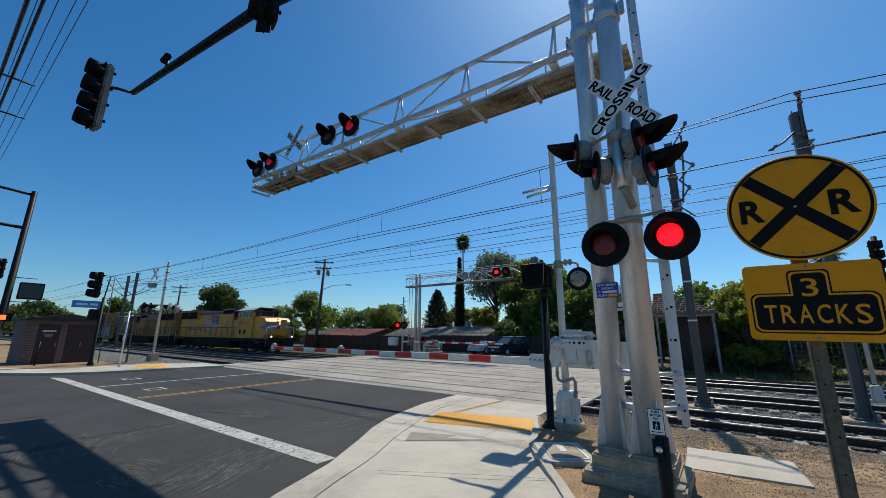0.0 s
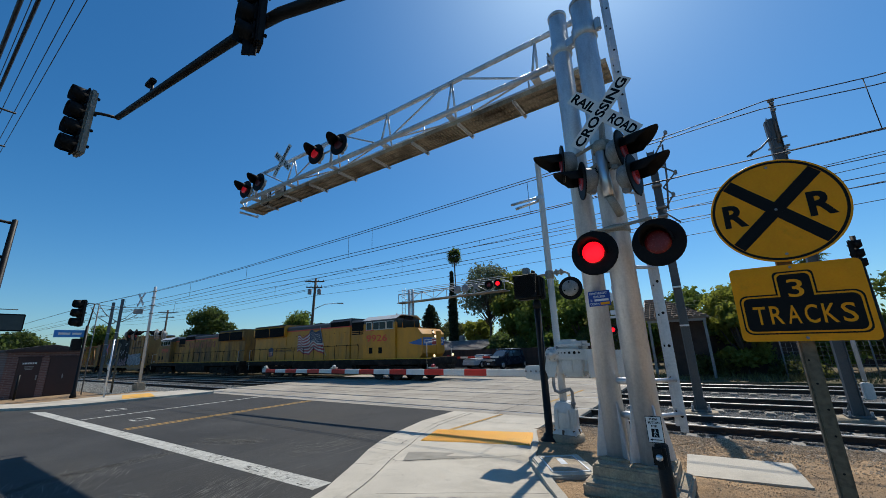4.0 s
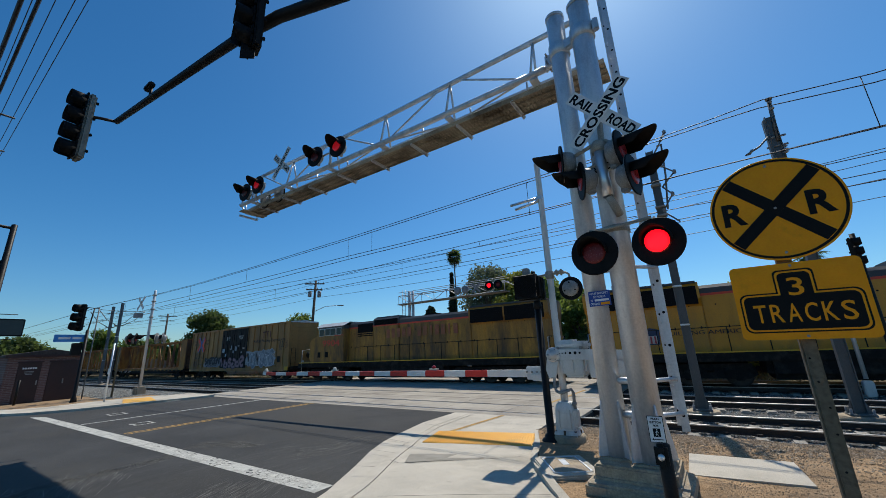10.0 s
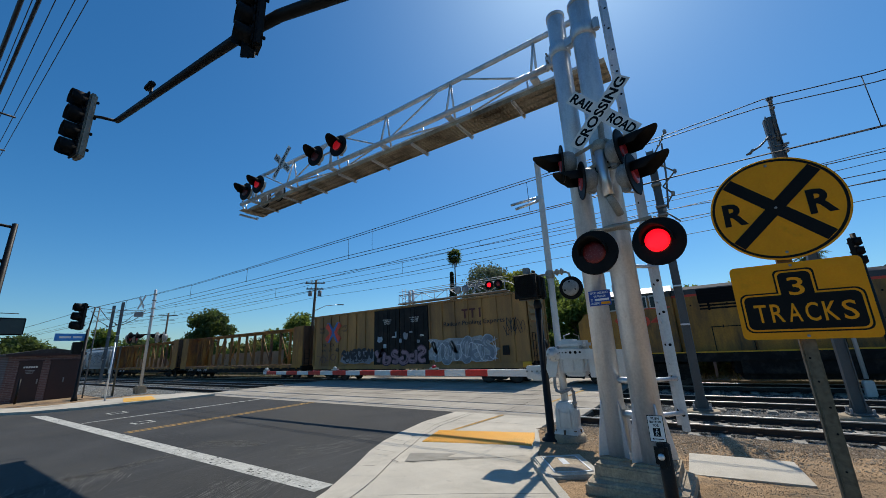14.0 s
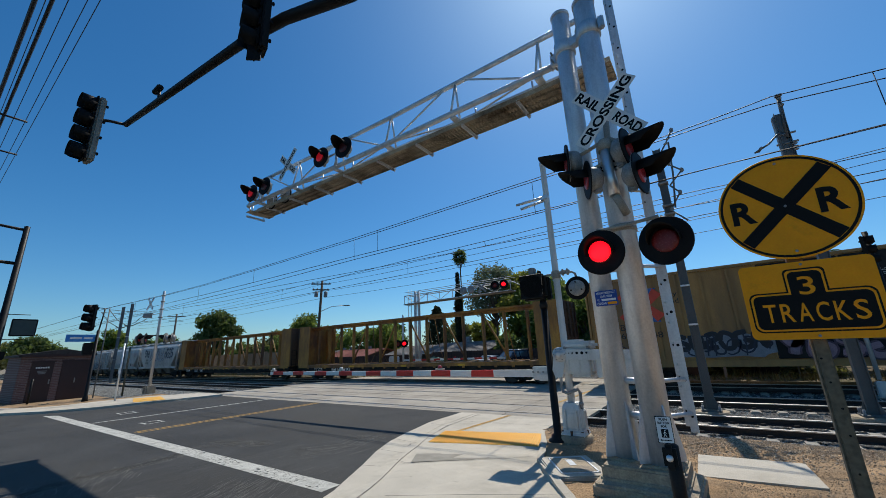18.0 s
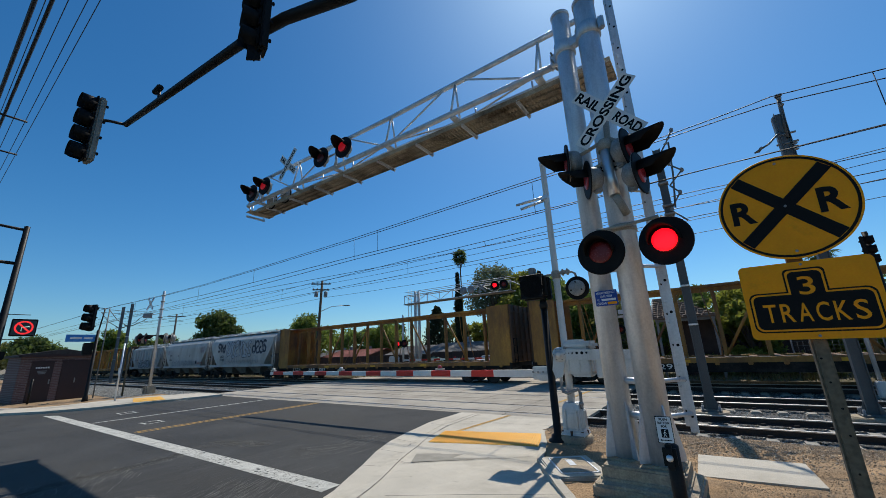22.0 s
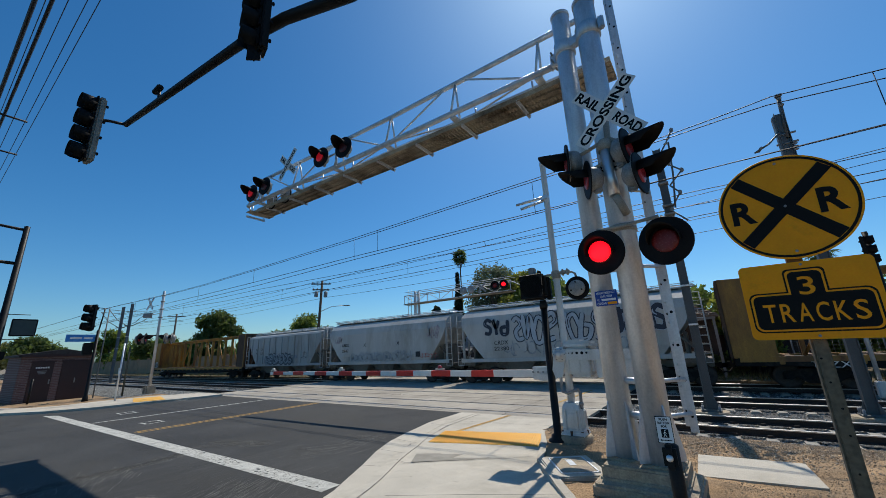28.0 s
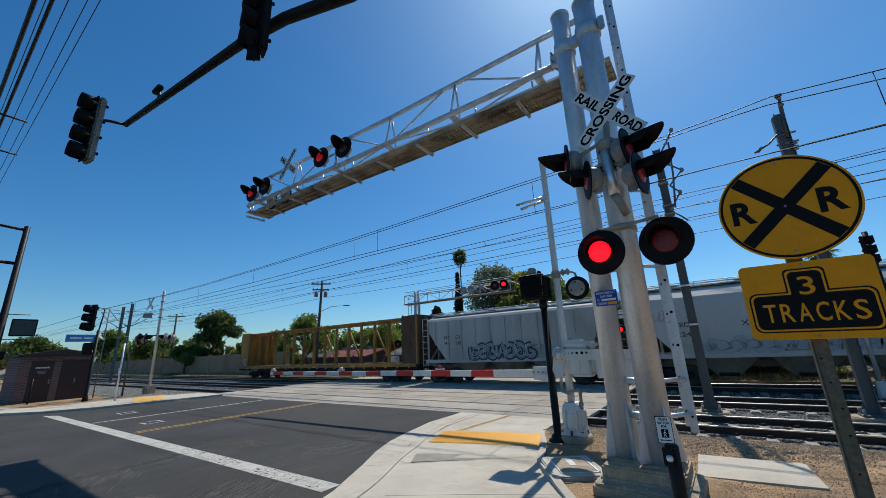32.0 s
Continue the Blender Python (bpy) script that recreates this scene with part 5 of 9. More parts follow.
pad = thing("concrete_pad", (0.12, 7.4, 0.045), "pale cracked concrete pad lying in the earth", "concrete pad")
bm = bmesh.new()
prism(bm, [V3(-0.68, 0.53, 0), V3(0.64, 0.61, 0), V3(0.7, -0.5, 0), V3(-0.65, -0.65, 0)], (0, 0, 0.06))
part("slab", bm, CONCRETE, pad)
# ---- the train ----
YEL = mat("locomotive yellow", (0.57, 0.25, 0.014), 0.45, vary=0.14, scale=1.2, bump=0.04, dirt=(0.3, 0.15, 0.03), dirt_amount=0.32, streak=3)
YEL_DIRTY = mat("grimy locomotive yellow", (0.46, 0.22, 0.03), 0.65, vary=0.3, scale=1.4, bump=0.05, dirt=(0.1, 0.06, 0.028), dirt_amount=0.52, streak=4)
LGREY = mat("locomotive grey", (0.06, 0.062, 0.066), 0.6, vary=0.2, scale=1.5, bump=0.05, dirt=(0.05, 0.05, 0.05), dirt_amount=0.35)
LRED = mat("red lettering", (0.62, 0.06, 0.025), 0.5, vary=0.1, scale=3, bump=0.02)
UNDER = mat("underframe black", (0.014, 0.013, 0.012), 0.85, spec=0.2, vary=0.3, scale=4, bump=0.2, dirt=(0.05, 0.043, 0.035), dirt_amount=0.35)
STEELWHEEL = mat("wheel steel", (0.06, 0.05, 0.045), 0.6, 0.5, vary=0.3, scale=5, bump=0.1)
GRILLE = mat("dark grille", (0.009, 0.009, 0.01), 0.8, spec=0.12, vary=0.2, scale=9, bump=0.3, fine=40)
CABGLASS = glass("cab glass", (0.012, 0.018, 0.02), 0.12, 0.3)
PALEROOF = mat("pale cab roof", (0.55, 0.55, 0.53), 0.45, vary=0.1, scale=2, bump=0.03, dirt=(0.35, 0.34, 0.32), dirt_amount=0.3)
TAN = mat("boxcar tan", (0.4, 0.215, 0.065), 0.65, vary=0.18, scale=1.0, bump=0.06, dirt=(0.2, 0.115, 0.05), dirt_amount=0.46, streak=5)
BOXDOOR = mat("boxcar black door", (0.012, 0.012, 0.012), 0.6, vary=0.25, scale=2, bump=0.06, spec=0.2, dirt=(0.04, 0.036, 0.03), dirt_amount=0.3)
RUSTEND = mat("rusty bulkhead", (0.13, 0.07, 0.04), 0.85, vary=0.3, scale=1.5, bump=0.1, dirt=(0.06, 0.035, 0.022), dirt_amount=0.45, streak=3)
CBYEL = mat("centrebeam yellow", (0.4, 0.195, 0.035), 0.7, vary=0.25, scale=1.2, bump=0.08, dirt=(0.13, 0.06, 0.028), dirt_amount=0.56, streak=3)
CBYEL2 = mat("bright centrebeam yellow", (0.46, 0.235, 0.035), 0.65, vary=0.3, scale=1.6, bump=0.06, dirt=(0.22, 0.11, 0.035), dirt_amount=0.5, streak=3)
CBWOOD = mat("deck timber", (0.2, 0.13, 0.08), 0.9, vary=0.3, scale=3, bump=0.3)
HOPW = mat("hopper pale grey", (0.5, 0.49, 0.46), 0.6, vary=0.1, scale=1.0, bump=0.05, dirt=(0.34, 0.31, 0.26), dirt_amount=0.33, streak=4)
HOPG = mat("hopper grey", (0.4, 0.41, 0.4), 0.6, vary=0.12, scale=1.0, bump=0.05, dirt=(0.26, 0.25, 0.22), dirt_amount=0.33, streak=4)
HOPD = mat("hopper dirty", (0.2, 0.18, 0.15), 0.75, vary=0.25, scale=2, bump=0.1, dirt=(0.09, 0.07, 0.05), dirt_amount=0.4, streak=2)
ROOFW = mat("hopper roof", (0.66, 0.65, 0.62), 0.5, vary=0.08, scale=1.5, bump=0.05, dirt=(0.45, 0.43, 0.4), dirt_amount=0.3)
G_WHITE = mat("spray silver", (0.66, 0.67, 0.68), 0.6, vary=0.12, scale=2, bump=0.0)
G_BLACK = mat("spray black", (0.02, 0.022, 0.026), 0.6, vary=0.2, scale=2, bump=0.0)
G_BLUE = mat("spray pale blue", (0.3, 0.4, 0.48), 0.6, vary=0.3, scale=2, bump=0.0)
G_PINK = mat("spray lilac", (0.27, 0.18, 0.22), 0.6, vary=0.3, scale=2, bump=0.0)
G_SILV = mat("spray grey", (0.33, 0.35, 0.36), 0.6, vary=0.3, scale=3, bump=0.0)
LOGO = mat("dark maroon paint", (0.1, 0.025, 0.02), 0.6, vary=0.2, scale=3, bump=0.0)
G_DUSK = mat("spray slate", (0.2, 0.25, 0.27), 0.6, vary=0.4, scale=3, bump=0.0)
G_PLUM = mat("spray plum", (0.09, 0.05, 0.07), 0.6, vary=0.4, scale=3, bump=0.0)
G_NAVY = mat("spray navy", (0.025, 0.03, 0.05), 0.6, vary=0.2, scale=2, bump=0.0)
G_ICE = mat("spray ice blue", (0.42, 0.46, 0.5), 0.6, vary=0.15, scale=2, bump=0.0)
G_HAZE = mat("faded spray blue", (0.22, 0.25, 0.28), 0.6, vary=0.3, scale=2, bump=0.0)
G_PALE = mat("spray pale pink", (0.4, 0.33, 0.34), 0.6, vary=0.3, scale=2, bump=0.0)
G_RED = mat("spray red", (0.5, 0.09, 0.07), 0.6, vary=0.2, scale=2, bump=0.0)
FLAG_W = mat("flag white", (0.55, 0.52, 0.48), 0.5, vary=0.2, scale=3, bump=0.0, dirt=(0.32, 0.28, 0.24), dirt_amount=0.4)
FLAG_R = mat("flag red", (0.36, 0.04, 0.045), 0.5, vary=0.1, scale=3, bump=0.0)
WINGBLUE = mat("wing blue", (0.04, 0.13, 0.36), 0.5, vary=0.1, scale=3, bump=0.0)
FLAG_B = mat("flag blue", (0.02, 0.035, 0.085), 0.5, vary=0.15, scale=3, bump=0.0)
GHOST = mat("ghost lettering", (0.36, 0.1, 0.05), 0.6, vary=0.35, scale=2, bump=0.0, dirt=(0.22, 0.11, 0.03), dirt_amount=0.5)
HEADLAMP = glow("headlight", (1.0, 0.72, 0.42), 2.2)
WHEELS = []


def flat(pts, y, name, material, parent, label="", up=1):
    """A thin painted shape on a car's side, from points (x, z), at depth y."""
    bm = bmesh.new()
    bm.faces.new([bm.verts.new((x, y, z)) for x, z in pts])
    return part(name, bm, material, parent, label)


def blob(cx, cz, w, h, seed, k=14):
    r = random.Random(seed)
    out = []
    for i in range(k):
        a = 6.2832 * i / k
        q = r.uniform(0.78, 1.12)
        e = 0.55
        out.append((cx + w * 0.5 * q * math.copysign(abs(math.cos(a)) ** e, math.cos(a)), cz + h * 0.5 * q * math.copysign(abs(math.sin(a)) ** e, math.sin(a))))
    return out


HOOKS = (((0.15, 1.0), (0.1, 0.1), (0.75, 0.05), (0.9, 0.45), (0.3, 0.55)), ((0.9, 0.85), (0.4, 1.0), (0.1, 0.7), (0.8, 0.4), (0.7, 0.05), (0.1, 0.1)), ((0.1, 0.0), (0.2, 0.95), (0.85, 0.1), (0.9, 1.0)), ((0.8, 0.95), (0.15, 0.8), (0.1, 0.2), (0.6, 0.0), (0.95, 0.3), (0.5, 0.5)), ((0.1, 0.95), (0.5, 0.45), (0.95, 1.0), (0.55, 0.4), (0.5, 0.0)), ((0.05, 0.5), (0.35, 1.0), (0.9, 0.75), (0.75, 0.1), (0.25, 0.05), (0.05, 0.5)))


def ribbon(path, t, y, name, material, parent, label=""):
    """A flat painted stroke with round ends along points (x, z)."""
    bm = bmesh.new()
    k = len(path)
    prev = None
    for i, (x, z) in enumerate(path):
        (ax, az), (bx, bz) = path[max(0, i - 1)], path[min(k - 1, i + 1)]
        d = max(1e-6, math.dist((ax, az), (bx, bz)))
        w = t * (0.72 if i in (0, k - 1) else 1.0)
        nx, nz = -(bz - az) / d * w, (bx - ax) / d * w
        row = (bm.verts.new((x - nx, y, z - nz)), bm.verts.new((x + nx, y, z + nz)))
        if prev:
            bm.faces.new((prev[0], prev[1], row[1], row[0]))
        prev = row
    return part(name, bm, material, parent, label)


def graffiti(parent, x0, x1, z0, z1, n, ink, body, y, seed, edge=0.06, hole=True):
    """Bubble spray paint: n fat hooked shapes side by side, outlined, that cannot be read."""
    r = random.Random(seed)
    w, h = (x1 - x0) / n, z1 - z0
    for i in range(n):
        hook = r.choice(HOOKS)
        flip, tilt, low = r.choice((-1, 1)), r.uniform(-0.18, 0.18), z0 + r.uniform(-0.06, 0.08) * h
        cx, ww, hh = x0 + w * (i + 0.5), w * r.uniform(0.85, 1.15), h * r.uniform(0.8, 1.0)
        pts = [(cx + flip * (u - 0.5) * ww + tilt * (v - 0.5) * hh, low + v * hh) for u, v in hook]
        fine = glide(pts, 5)
        t = min(w, h) * r.uniform(0.13, 0.18)
        o = ribbon(fine, t + edge * 0.7, y - 0.0006 * i, "graffiti_letter", ink, parent, "sprayed bubble shape, unreadable")
        ribbon(fine, t, y - 0.007 - 0.0006 * i, "fill", body, o)
        if hole:
            ribbon(fine[len(fine) // 3:len(fine) // 2], t * 0.25, y - 0.013 - 0.0006 * i, "stroke", ink, o)


def scrawl(parent, x0, x1, z0, z1, n, ink, y, seed, t=0.022):
    """A thin sprayed tag: n looping lines that cannot be read."""
    r = random.Random(seed)
    w, h = (x1 - x0) / n, z1 - z0
    for i in range(n):
        cx, cz = x0 + w * (i + 0.5), (z0 + z1) / 2 + r.uniform(-0.15, 0.15) * h
        a0, turn, lean = r.uniform(0, 6.28), r.choice((-1, 1)) * r.uniform(2.6, 6.0), r.uniform(-0.4, 0.4)
        arc = [(cx + w * r.uniform(0.42, 0.6) * math.cos(a0 + turn * k / 11) + lean * h * 0.3 * math.sin(a0 + turn * k / 11), cz + h * 0.36 * math.sin(a0 + turn * k / 11)) for k in range(12)]
        ribbon(glide(arc, 2), t * r.uniform(0.6, 1.1), y, "graffiti_tag", ink, parent, "thin sprayed tag, unreadable")
        if r.random() < 0.6:
            sx = cx + r.uniform(-0.4, 0.4) * w
            ribbon(glide([(sx, z0), (sx + 0.1 * w, cz), (sx + r.uniform(-0.3, 0.5) * w, z1)], 4), t * 0.8, y - 0.002, "graffiti_tag", ink, parent, "thin sprayed tag, unreadable")


def wheelset(parent, x, r=0.44):
    bm = bmesh.new()
    for s in (-1, 1):
        m = Matrix.Translation((0, s * 0.66, 0)) @ Matrix.Rotation(radians(90 * s), 4, "X")
        lathe(bm, [(r * 0.25, 0.06), (r * 0.75, 0.02), (r * 0.8, 0.05), (r, 0.05), (r, -0.05), (r + 0.025, -0.055), (r + 0.025, -0.075), (r * 0.8, -0.075), (r * 0.3, -0.03)], 20, m)
        for k in range(3):
            a = k * 2.0944
            box(bm, (math.cos(a) * r * 0.5, s * 0.70, math.sin(a) * r * 0.5), (0.07, 0.03, 0.07))
    cyl(bm, (0, -0.75, 0), (0, 0.75, 0), 0.08, None, 8)
    w = part("wheelset", bm, STEELWHEEL, parent)
    w.matrix_basis = pose(x, 0, r)
    WHEELS.append((w, x, r))
    return w


def truck(car, x, axles, loco=False):
    """A bogie: side frames, springs and wheelsets."""
    bm = bmesh.new()
    w = max(axles) - min(axles)
    for s in (-1, 1):
        y = s * 1.02
        if loco:
            prism(bm, [V3(-w / 2 - 0.6, y - 0.06, 0.5), V3(-w / 2 - 0.45, y - 0.06, 0.92), V3(w / 2 + 0.45, y - 0.06, 0.92), V3(w / 2 + 0.6, y - 0.06, 0.5), V3(w / 2 + 0.3, y - 0.06, 0.34), V3(-w / 2 - 0.3, y - 0.06, 0.34)], (0, 0.12, 0))
            for a in axles:
                rbox(bm, (a, y + s * 0.06, 0.44), (0.34, 0.14, 0.34), 0.04)
                for d in (-0.42, 0.42):
                    cyl(bm, (a + d, y, 0.5), (a + d, y, 0.78), 0.09, None, 8)
            for k in range(2):
                cyl(bm, (-0.6 + 1.2 * k, y + s * 0.1, 0.7), (-0.3 + 1.2 * k, y + s * 0.1, 0.7), 0.1, None, 8)
        else:
            prism(bm, [V3(-w / 2 - 0.18, y - 0.06, 0.34), V3(-w / 2 - 0.18, y - 0.06, 0.58), V3(-0.42, y - 0.06, 0.74), V3(0.42, y - 0.06, 0.74), V3(w / 2 + 0.18, y - 0.06, 0.58), V3(w / 2 + 0.18, y - 0.06, 0.34), V3(w / 2 - 0.2, y - 0.06, 0.4), V3(0.36, y - 0.06, 0.2), V3(-0.36, y - 0.06, 0.2), V3(-w / 2 + 0.2, y - 0.06, 0.4)], (0, 0.12, 0))
            for d in (-0.2, 0, 0.2):
                cyl(bm, (d, y + s * 0.07, 0.26), (d, y + s * 0.07, 0.5), 0.07, None, 8)
            for a in axles:
                cyl(bm, (a, y + s * 0.05, 0.44), (a, y + s * 0.14, 0.44), 0.11, None, 10)
    rbox(bm, (0, 0, 0.6), (0.5, 1.9, 0.26), 0.05)
    t = part("truck", bm, UNDER, car, "black cast bogie frame")
    t.location = (x, 0, 0)
    for a in axles:
        wheelset(t, a)


def coupler(car, x, s):
    bm = bmesh.new()
    rbox(bm, (x + s * 0.25, 0, 0.82), (0.6, 0.16, 0.18), 0.03)
    rbox(bm, (x + s * 0.5, 0.05, 0.82), (0.22, 0.3, 0.26), 0.06)
    tube(bm, [(x, 0.3, 0.8), (x + s * 0.25, 0.28, 0.5), (x + s * 0.45, 0.2, 0.55)], 0.03, 6)
    part("coupler", bm, UNDER, car)


def ladder(car, x, y, z0, z1, material, w=0.42, along="x"):
    bm = bmesh.new()
    d = V3(w / 2, 0, 0) if along == "x" else V3(0, w / 2, 0)
    for s in (-1, 1):
        tube(bm, [V3(x, y, z0) + d * s, V3(x, y, z1) + d * s], 0.022, 5)
    n = max(2, int((z1 - z0) / 0.36))
    for i in range(n + 1):
        z = z0 + (z1 - z0) * i / n
        tube(bm, [V3(x, y, z) - d, V3(x, y, z) + d], 0.016, 5)
    part("ladder", bm, material, car)


def louvres(bm, x0, x1, y, z0, z1, n):
    for i in range(n):
        z = z0 + (z1 - z0) * (i + 0.5) / n
        box(bm, ((x0 + x1) / 2, y, z), (x1 - x0 - 0.04, 0.03, (z1 - z0) / n * 0.55))


def locomotive(x, paint_m, grime, number, front, flag):
    """A six-axle road locomotive; front: 1 faces the way of travel, -1 the other way."""
    car = thing("locomotive", (x, 20.565, 0), "yellow and grey diesel locomotive with a flag painted on its hood" if flag else "grimy yellow and grey diesel locomotive running cab last", "locomotive", "train")
    F = front
    ys = -1.0 * 1  # street side

    def X(a):
        return a * F

    def pb(name, c, s, m, r=0.03, label=""):
        return part(name, make(rbox, (X(c[0]), c[1], c[2]), s, r), m, car, label)

    pb("frame", (-0.5, 0, 1.2), (21.3, 2.8, 0.4), UNDER, 0.03)
    for s in (-1, 1):
        part("sill_stripe", make(box, (X(-0.5), s * 1.405, 1.385), (21.1, 0.012, 0.055)), mat_stripe, car, "yellow sill stripe")
    pb("fuel_tank", (-0.6, 0, 0.78), (7.4, 2.66, 0.92), UNDER, 0.22, "black fuel tank")
    bm = bmesh.new()
    cyl(bm, (X(-3.0), -1.2, 1.02), (X(1.5), -1.2, 1.02), 0.14, None, 10)
    part("air_tank", bm, UNDER, car)
    truck(car, X(6.7), (-1.72, 0, 1.72), True)
    truck(car, X(-6.9), (-1.72, 0, 1.72), True)
    coupler(car, X(10.2), F)
    coupler(car, X(-11.1), -F)
    # long hood, in bays
    hw = 0.86
    bays = [(-10.8, -5.9, 1.12, 4.36), (-5.9, -0.2, hw, 4.2), (-0.2, 2.2, hw + 0.05, 4.34), (2.2, 4.0 if F > 0 else 4.8, hw, 4.2)]
    for a, b, w, top in bays:
        body = part("hood", make(rbox, (X((a + b) / 2), 0, (1.4 + 3.84) / 2), (b - a - 0.01, 2 * w if a > -10 else 2 * hw, 3.84 - 1.4), 0.03), paint_m, car, "yellow hood panel")
        bm = bmesh.new()
        if a < -10:
            prism(bm, [V3(X(a), -hw, 3.3), V3(X(a), -w, 3.62), V3(X(a), -w, top - 0.16), V3(X(a), -w + 0.14, top), V3(X(a), w - 0.14, top), V3(X(a), w, top - 0.16), V3(X(a), w, 3.62), V3(X(a), hw, 3.3)], (X(b - a), 0, 0))
            part("radiator_flare", bm, paint_m, car, "flared radiator housing")
            part("roof", make(rbox, (X((a + b) / 2), 0, top - 0.05), (b - a + 0.02, 2 * w + 0.02, 0.2), 0.09), LGREY, car)
        else:
            prism(bm, [V3(X(a), -w - 0.004, 3.8), V3(X(a), -w - 0.004, top - 0.14), V3(X(a), -w + 0.14, top), V3(X(a), w - 0.14, top), V3(X(a), w + 0.004, top - 0.14), V3(X(a), w + 0.004, 3.8)], (X(b - a), 0, 0))
            part("roof", bm, LGREY, car, "grey upper hood and roof")
        for s in (-1, 1):
            if a > -10:
                part("red_line", make(box, (X((a + b) / 2), s * (w + 0.006), 3.79), (b - a, 0.006, 0.1)), LRED, car)
            n = max(2, int((b - a) / 0.95))
            for i in range(n):
                c = a + (b - a) * (i + 0.5) / n
                dr = part("hood_door", make(rbox, (X(c), s * (w if a > -10 else hw), 2.5), ((b - a) / n - 0.06, 0.03, 1.9), 0.012), paint_m, car)
                part("lug", make(rbox, (X(c), s * ((w if a > -10 else hw) + 0.02), 3.34), (0.06, 0.03, 0.06), 0.01), GRILLE, dr)
                part("latch", make(box, (X(c + 0.3), s * ((w if a > -10 else hw) + 0.02), 2.4), (0.04, 0.03, 0.12)), GRILLE, dr)
    for s in (-1, 1):
        for a, b, w, z0, z1 in ((-10.55, -8.25, 1.12, 3.4, 4.18), (-8.15, -6.0, 1.12, 3.4, 4.18), (-0.1, 2.1, hw + 0.05, 3.82, 4.2), (2.3, 3.85, hw, 3.1, 4.02)):
            bm = bmesh.new()
            box(bm, (X((a + b) / 2), s * (w + 0.004), (z0 + z1) / 2), (b - a, 0.02, z1 - z0))
            louvres(bm, min(X(a), X(b)), max(X(a), X(b)), s * (w + 0.015), z0, z1, 7)
            part("grille", bm, GRILLE, car, "dark intake grille")
    for cx in (-9.3, -7.2):
        part("roof_fan", make(lathe, [(0.62, 4.34), (0.62, 4.44), (0.5, 4.46)], 20, Matrix.Translation((X(cx), 0, 0))), LGREY, car)
    pb("exhaust", (-2.6, 0, 4.25), (0.9, 0.5, 0.16), UNDER)
    pb("dynamic_brake_housing", (1.0, 0, 4.36), (2.2, 1.5, 0.1), LGREY)
    # cab and nose
    dx = 0.8 if F < 0 else 0.0
    nf = 8.95 if F < 0 else 9.25
    cab = pb("cab", (5.55 + dx, 0, 2.62), (3.1, 2.72, 2.44), paint_m, 0.05, "yellow cab with side windows")
    part("cab_upper", make(rbox, (X(5.55 + dx), 0, 3.9), (3.05, 2.66, 0.36), 0.05), LGREY, cab)
    bm = bmesh.new()
    prism(bm, [V3(X(3.95 + dx), y, z) for y, z in ((-1.42, 4.02), (-0.85, 4.32), (0.85, 4.32), (1.42, 4.02), (0.85, 4.26), (-0.85, 4.26))], (X(3.25), 0, 0))
    part("roof", bm, PALEROOF, cab, "pale sunlit cab roof")
    for s in (-1, 1):
        for a, b in ((4.35, 4.85), (5.0, 5.55), (5.6, 6.15), (6.3, 6.85)):
            part("window_frame", make(rbox, (X((a + b) / 2 + dx), s * 1.352, 3.62), (b - a + 0.09, 0.03, 0.59), 0.02), PALEROOF, cab, "pale window frame")
            w = part("side_window", make(rbox, (X((a + b) / 2 + dx), s * 1.36, 3.62), (b - a, 0.03, 0.5), 0.02), CABGLASS, cab, "dark cab window")
        part("red_line", make(box, (X(4.6 + dx), s * 1.365, 3.33), (1.0, 0.008, 0.05)), LRED, cab)
    for y0, y1 in ((-1.2, -0.7), (-0.62, 0.62), (0.7, 1.2)):
        part("windscreen", make(rbox, (X(7.12 + dx), (y0 + y1) / 2, 3.66), (0.03, y1 - y0, 0.5), 0.015), CABGLASS, cab)
    part("number_board", make(rbox, (X(7.12 + dx), 0, 4.08), (0.06, 1.0, 0.2), 0.02), GRILLE, cab)
    bm = bmesh.new()
    prism(bm, [V3(X(7.1 + dx), -1.25, 1.4), V3(X(nf - 0.25), -1.25, 1.4), V3(X(nf), -1.25, 1.7), V3(X(nf), -1.25, 2.9), V3(X(nf - 0.35), -1.25, 3.25), V3(X(7.1 + dx), -1.25, 3.4)], (0, 2.5, 0))
    nose = part("nose", bm, paint_m, car, "yellow nose with headlights")
    part("nose_top", make(rbox, (X((7.15 + dx + nf) / 2), 0, 3.32), (nf - 7.85 - dx * 0.6, 1.7, 0.08), 0.03, Matrix.Rotation(radians(5 * F), 3, "Y")), paint_m, nose)
    part("nose_door", make(rbox, (X(nf + 0.01), 0.55, 2.35), (0.03, 0.6, 1.5), 0.02), paint_m, nose)
    for y in (-0.2, 0.2):
        h = part("headlight_case", make(rbox, (X(nf + 0.02), y * 0.5, 3.02 - 0.28 * (y > 0)), (0.06, 0.26, 0.26), 0.03), GRILLE, nose)
        part("headlight", make(lathe, [(0.09, 0), (0.08, 0.03)], 14, Matrix.Translation((X(nf + 0.05), y * 0.5, 3.02 - 0.28 * (y > 0))) @ Matrix.Rotation(radians(90 * F), 4, "Y")), HEADLAMP if flag else AMBER, h)
    for y in (-1.05, 1.05):
        part("ditch_light", make(lathe, [(0.09, 0), (0.08, 0.03)], 14, Matrix.Translation((X(10.02), y, 1.52)) @ Matrix.Rotation(radians(90 * F), 4, "Y")), HEADLAMP if flag else AMBER, car, "ditch light")
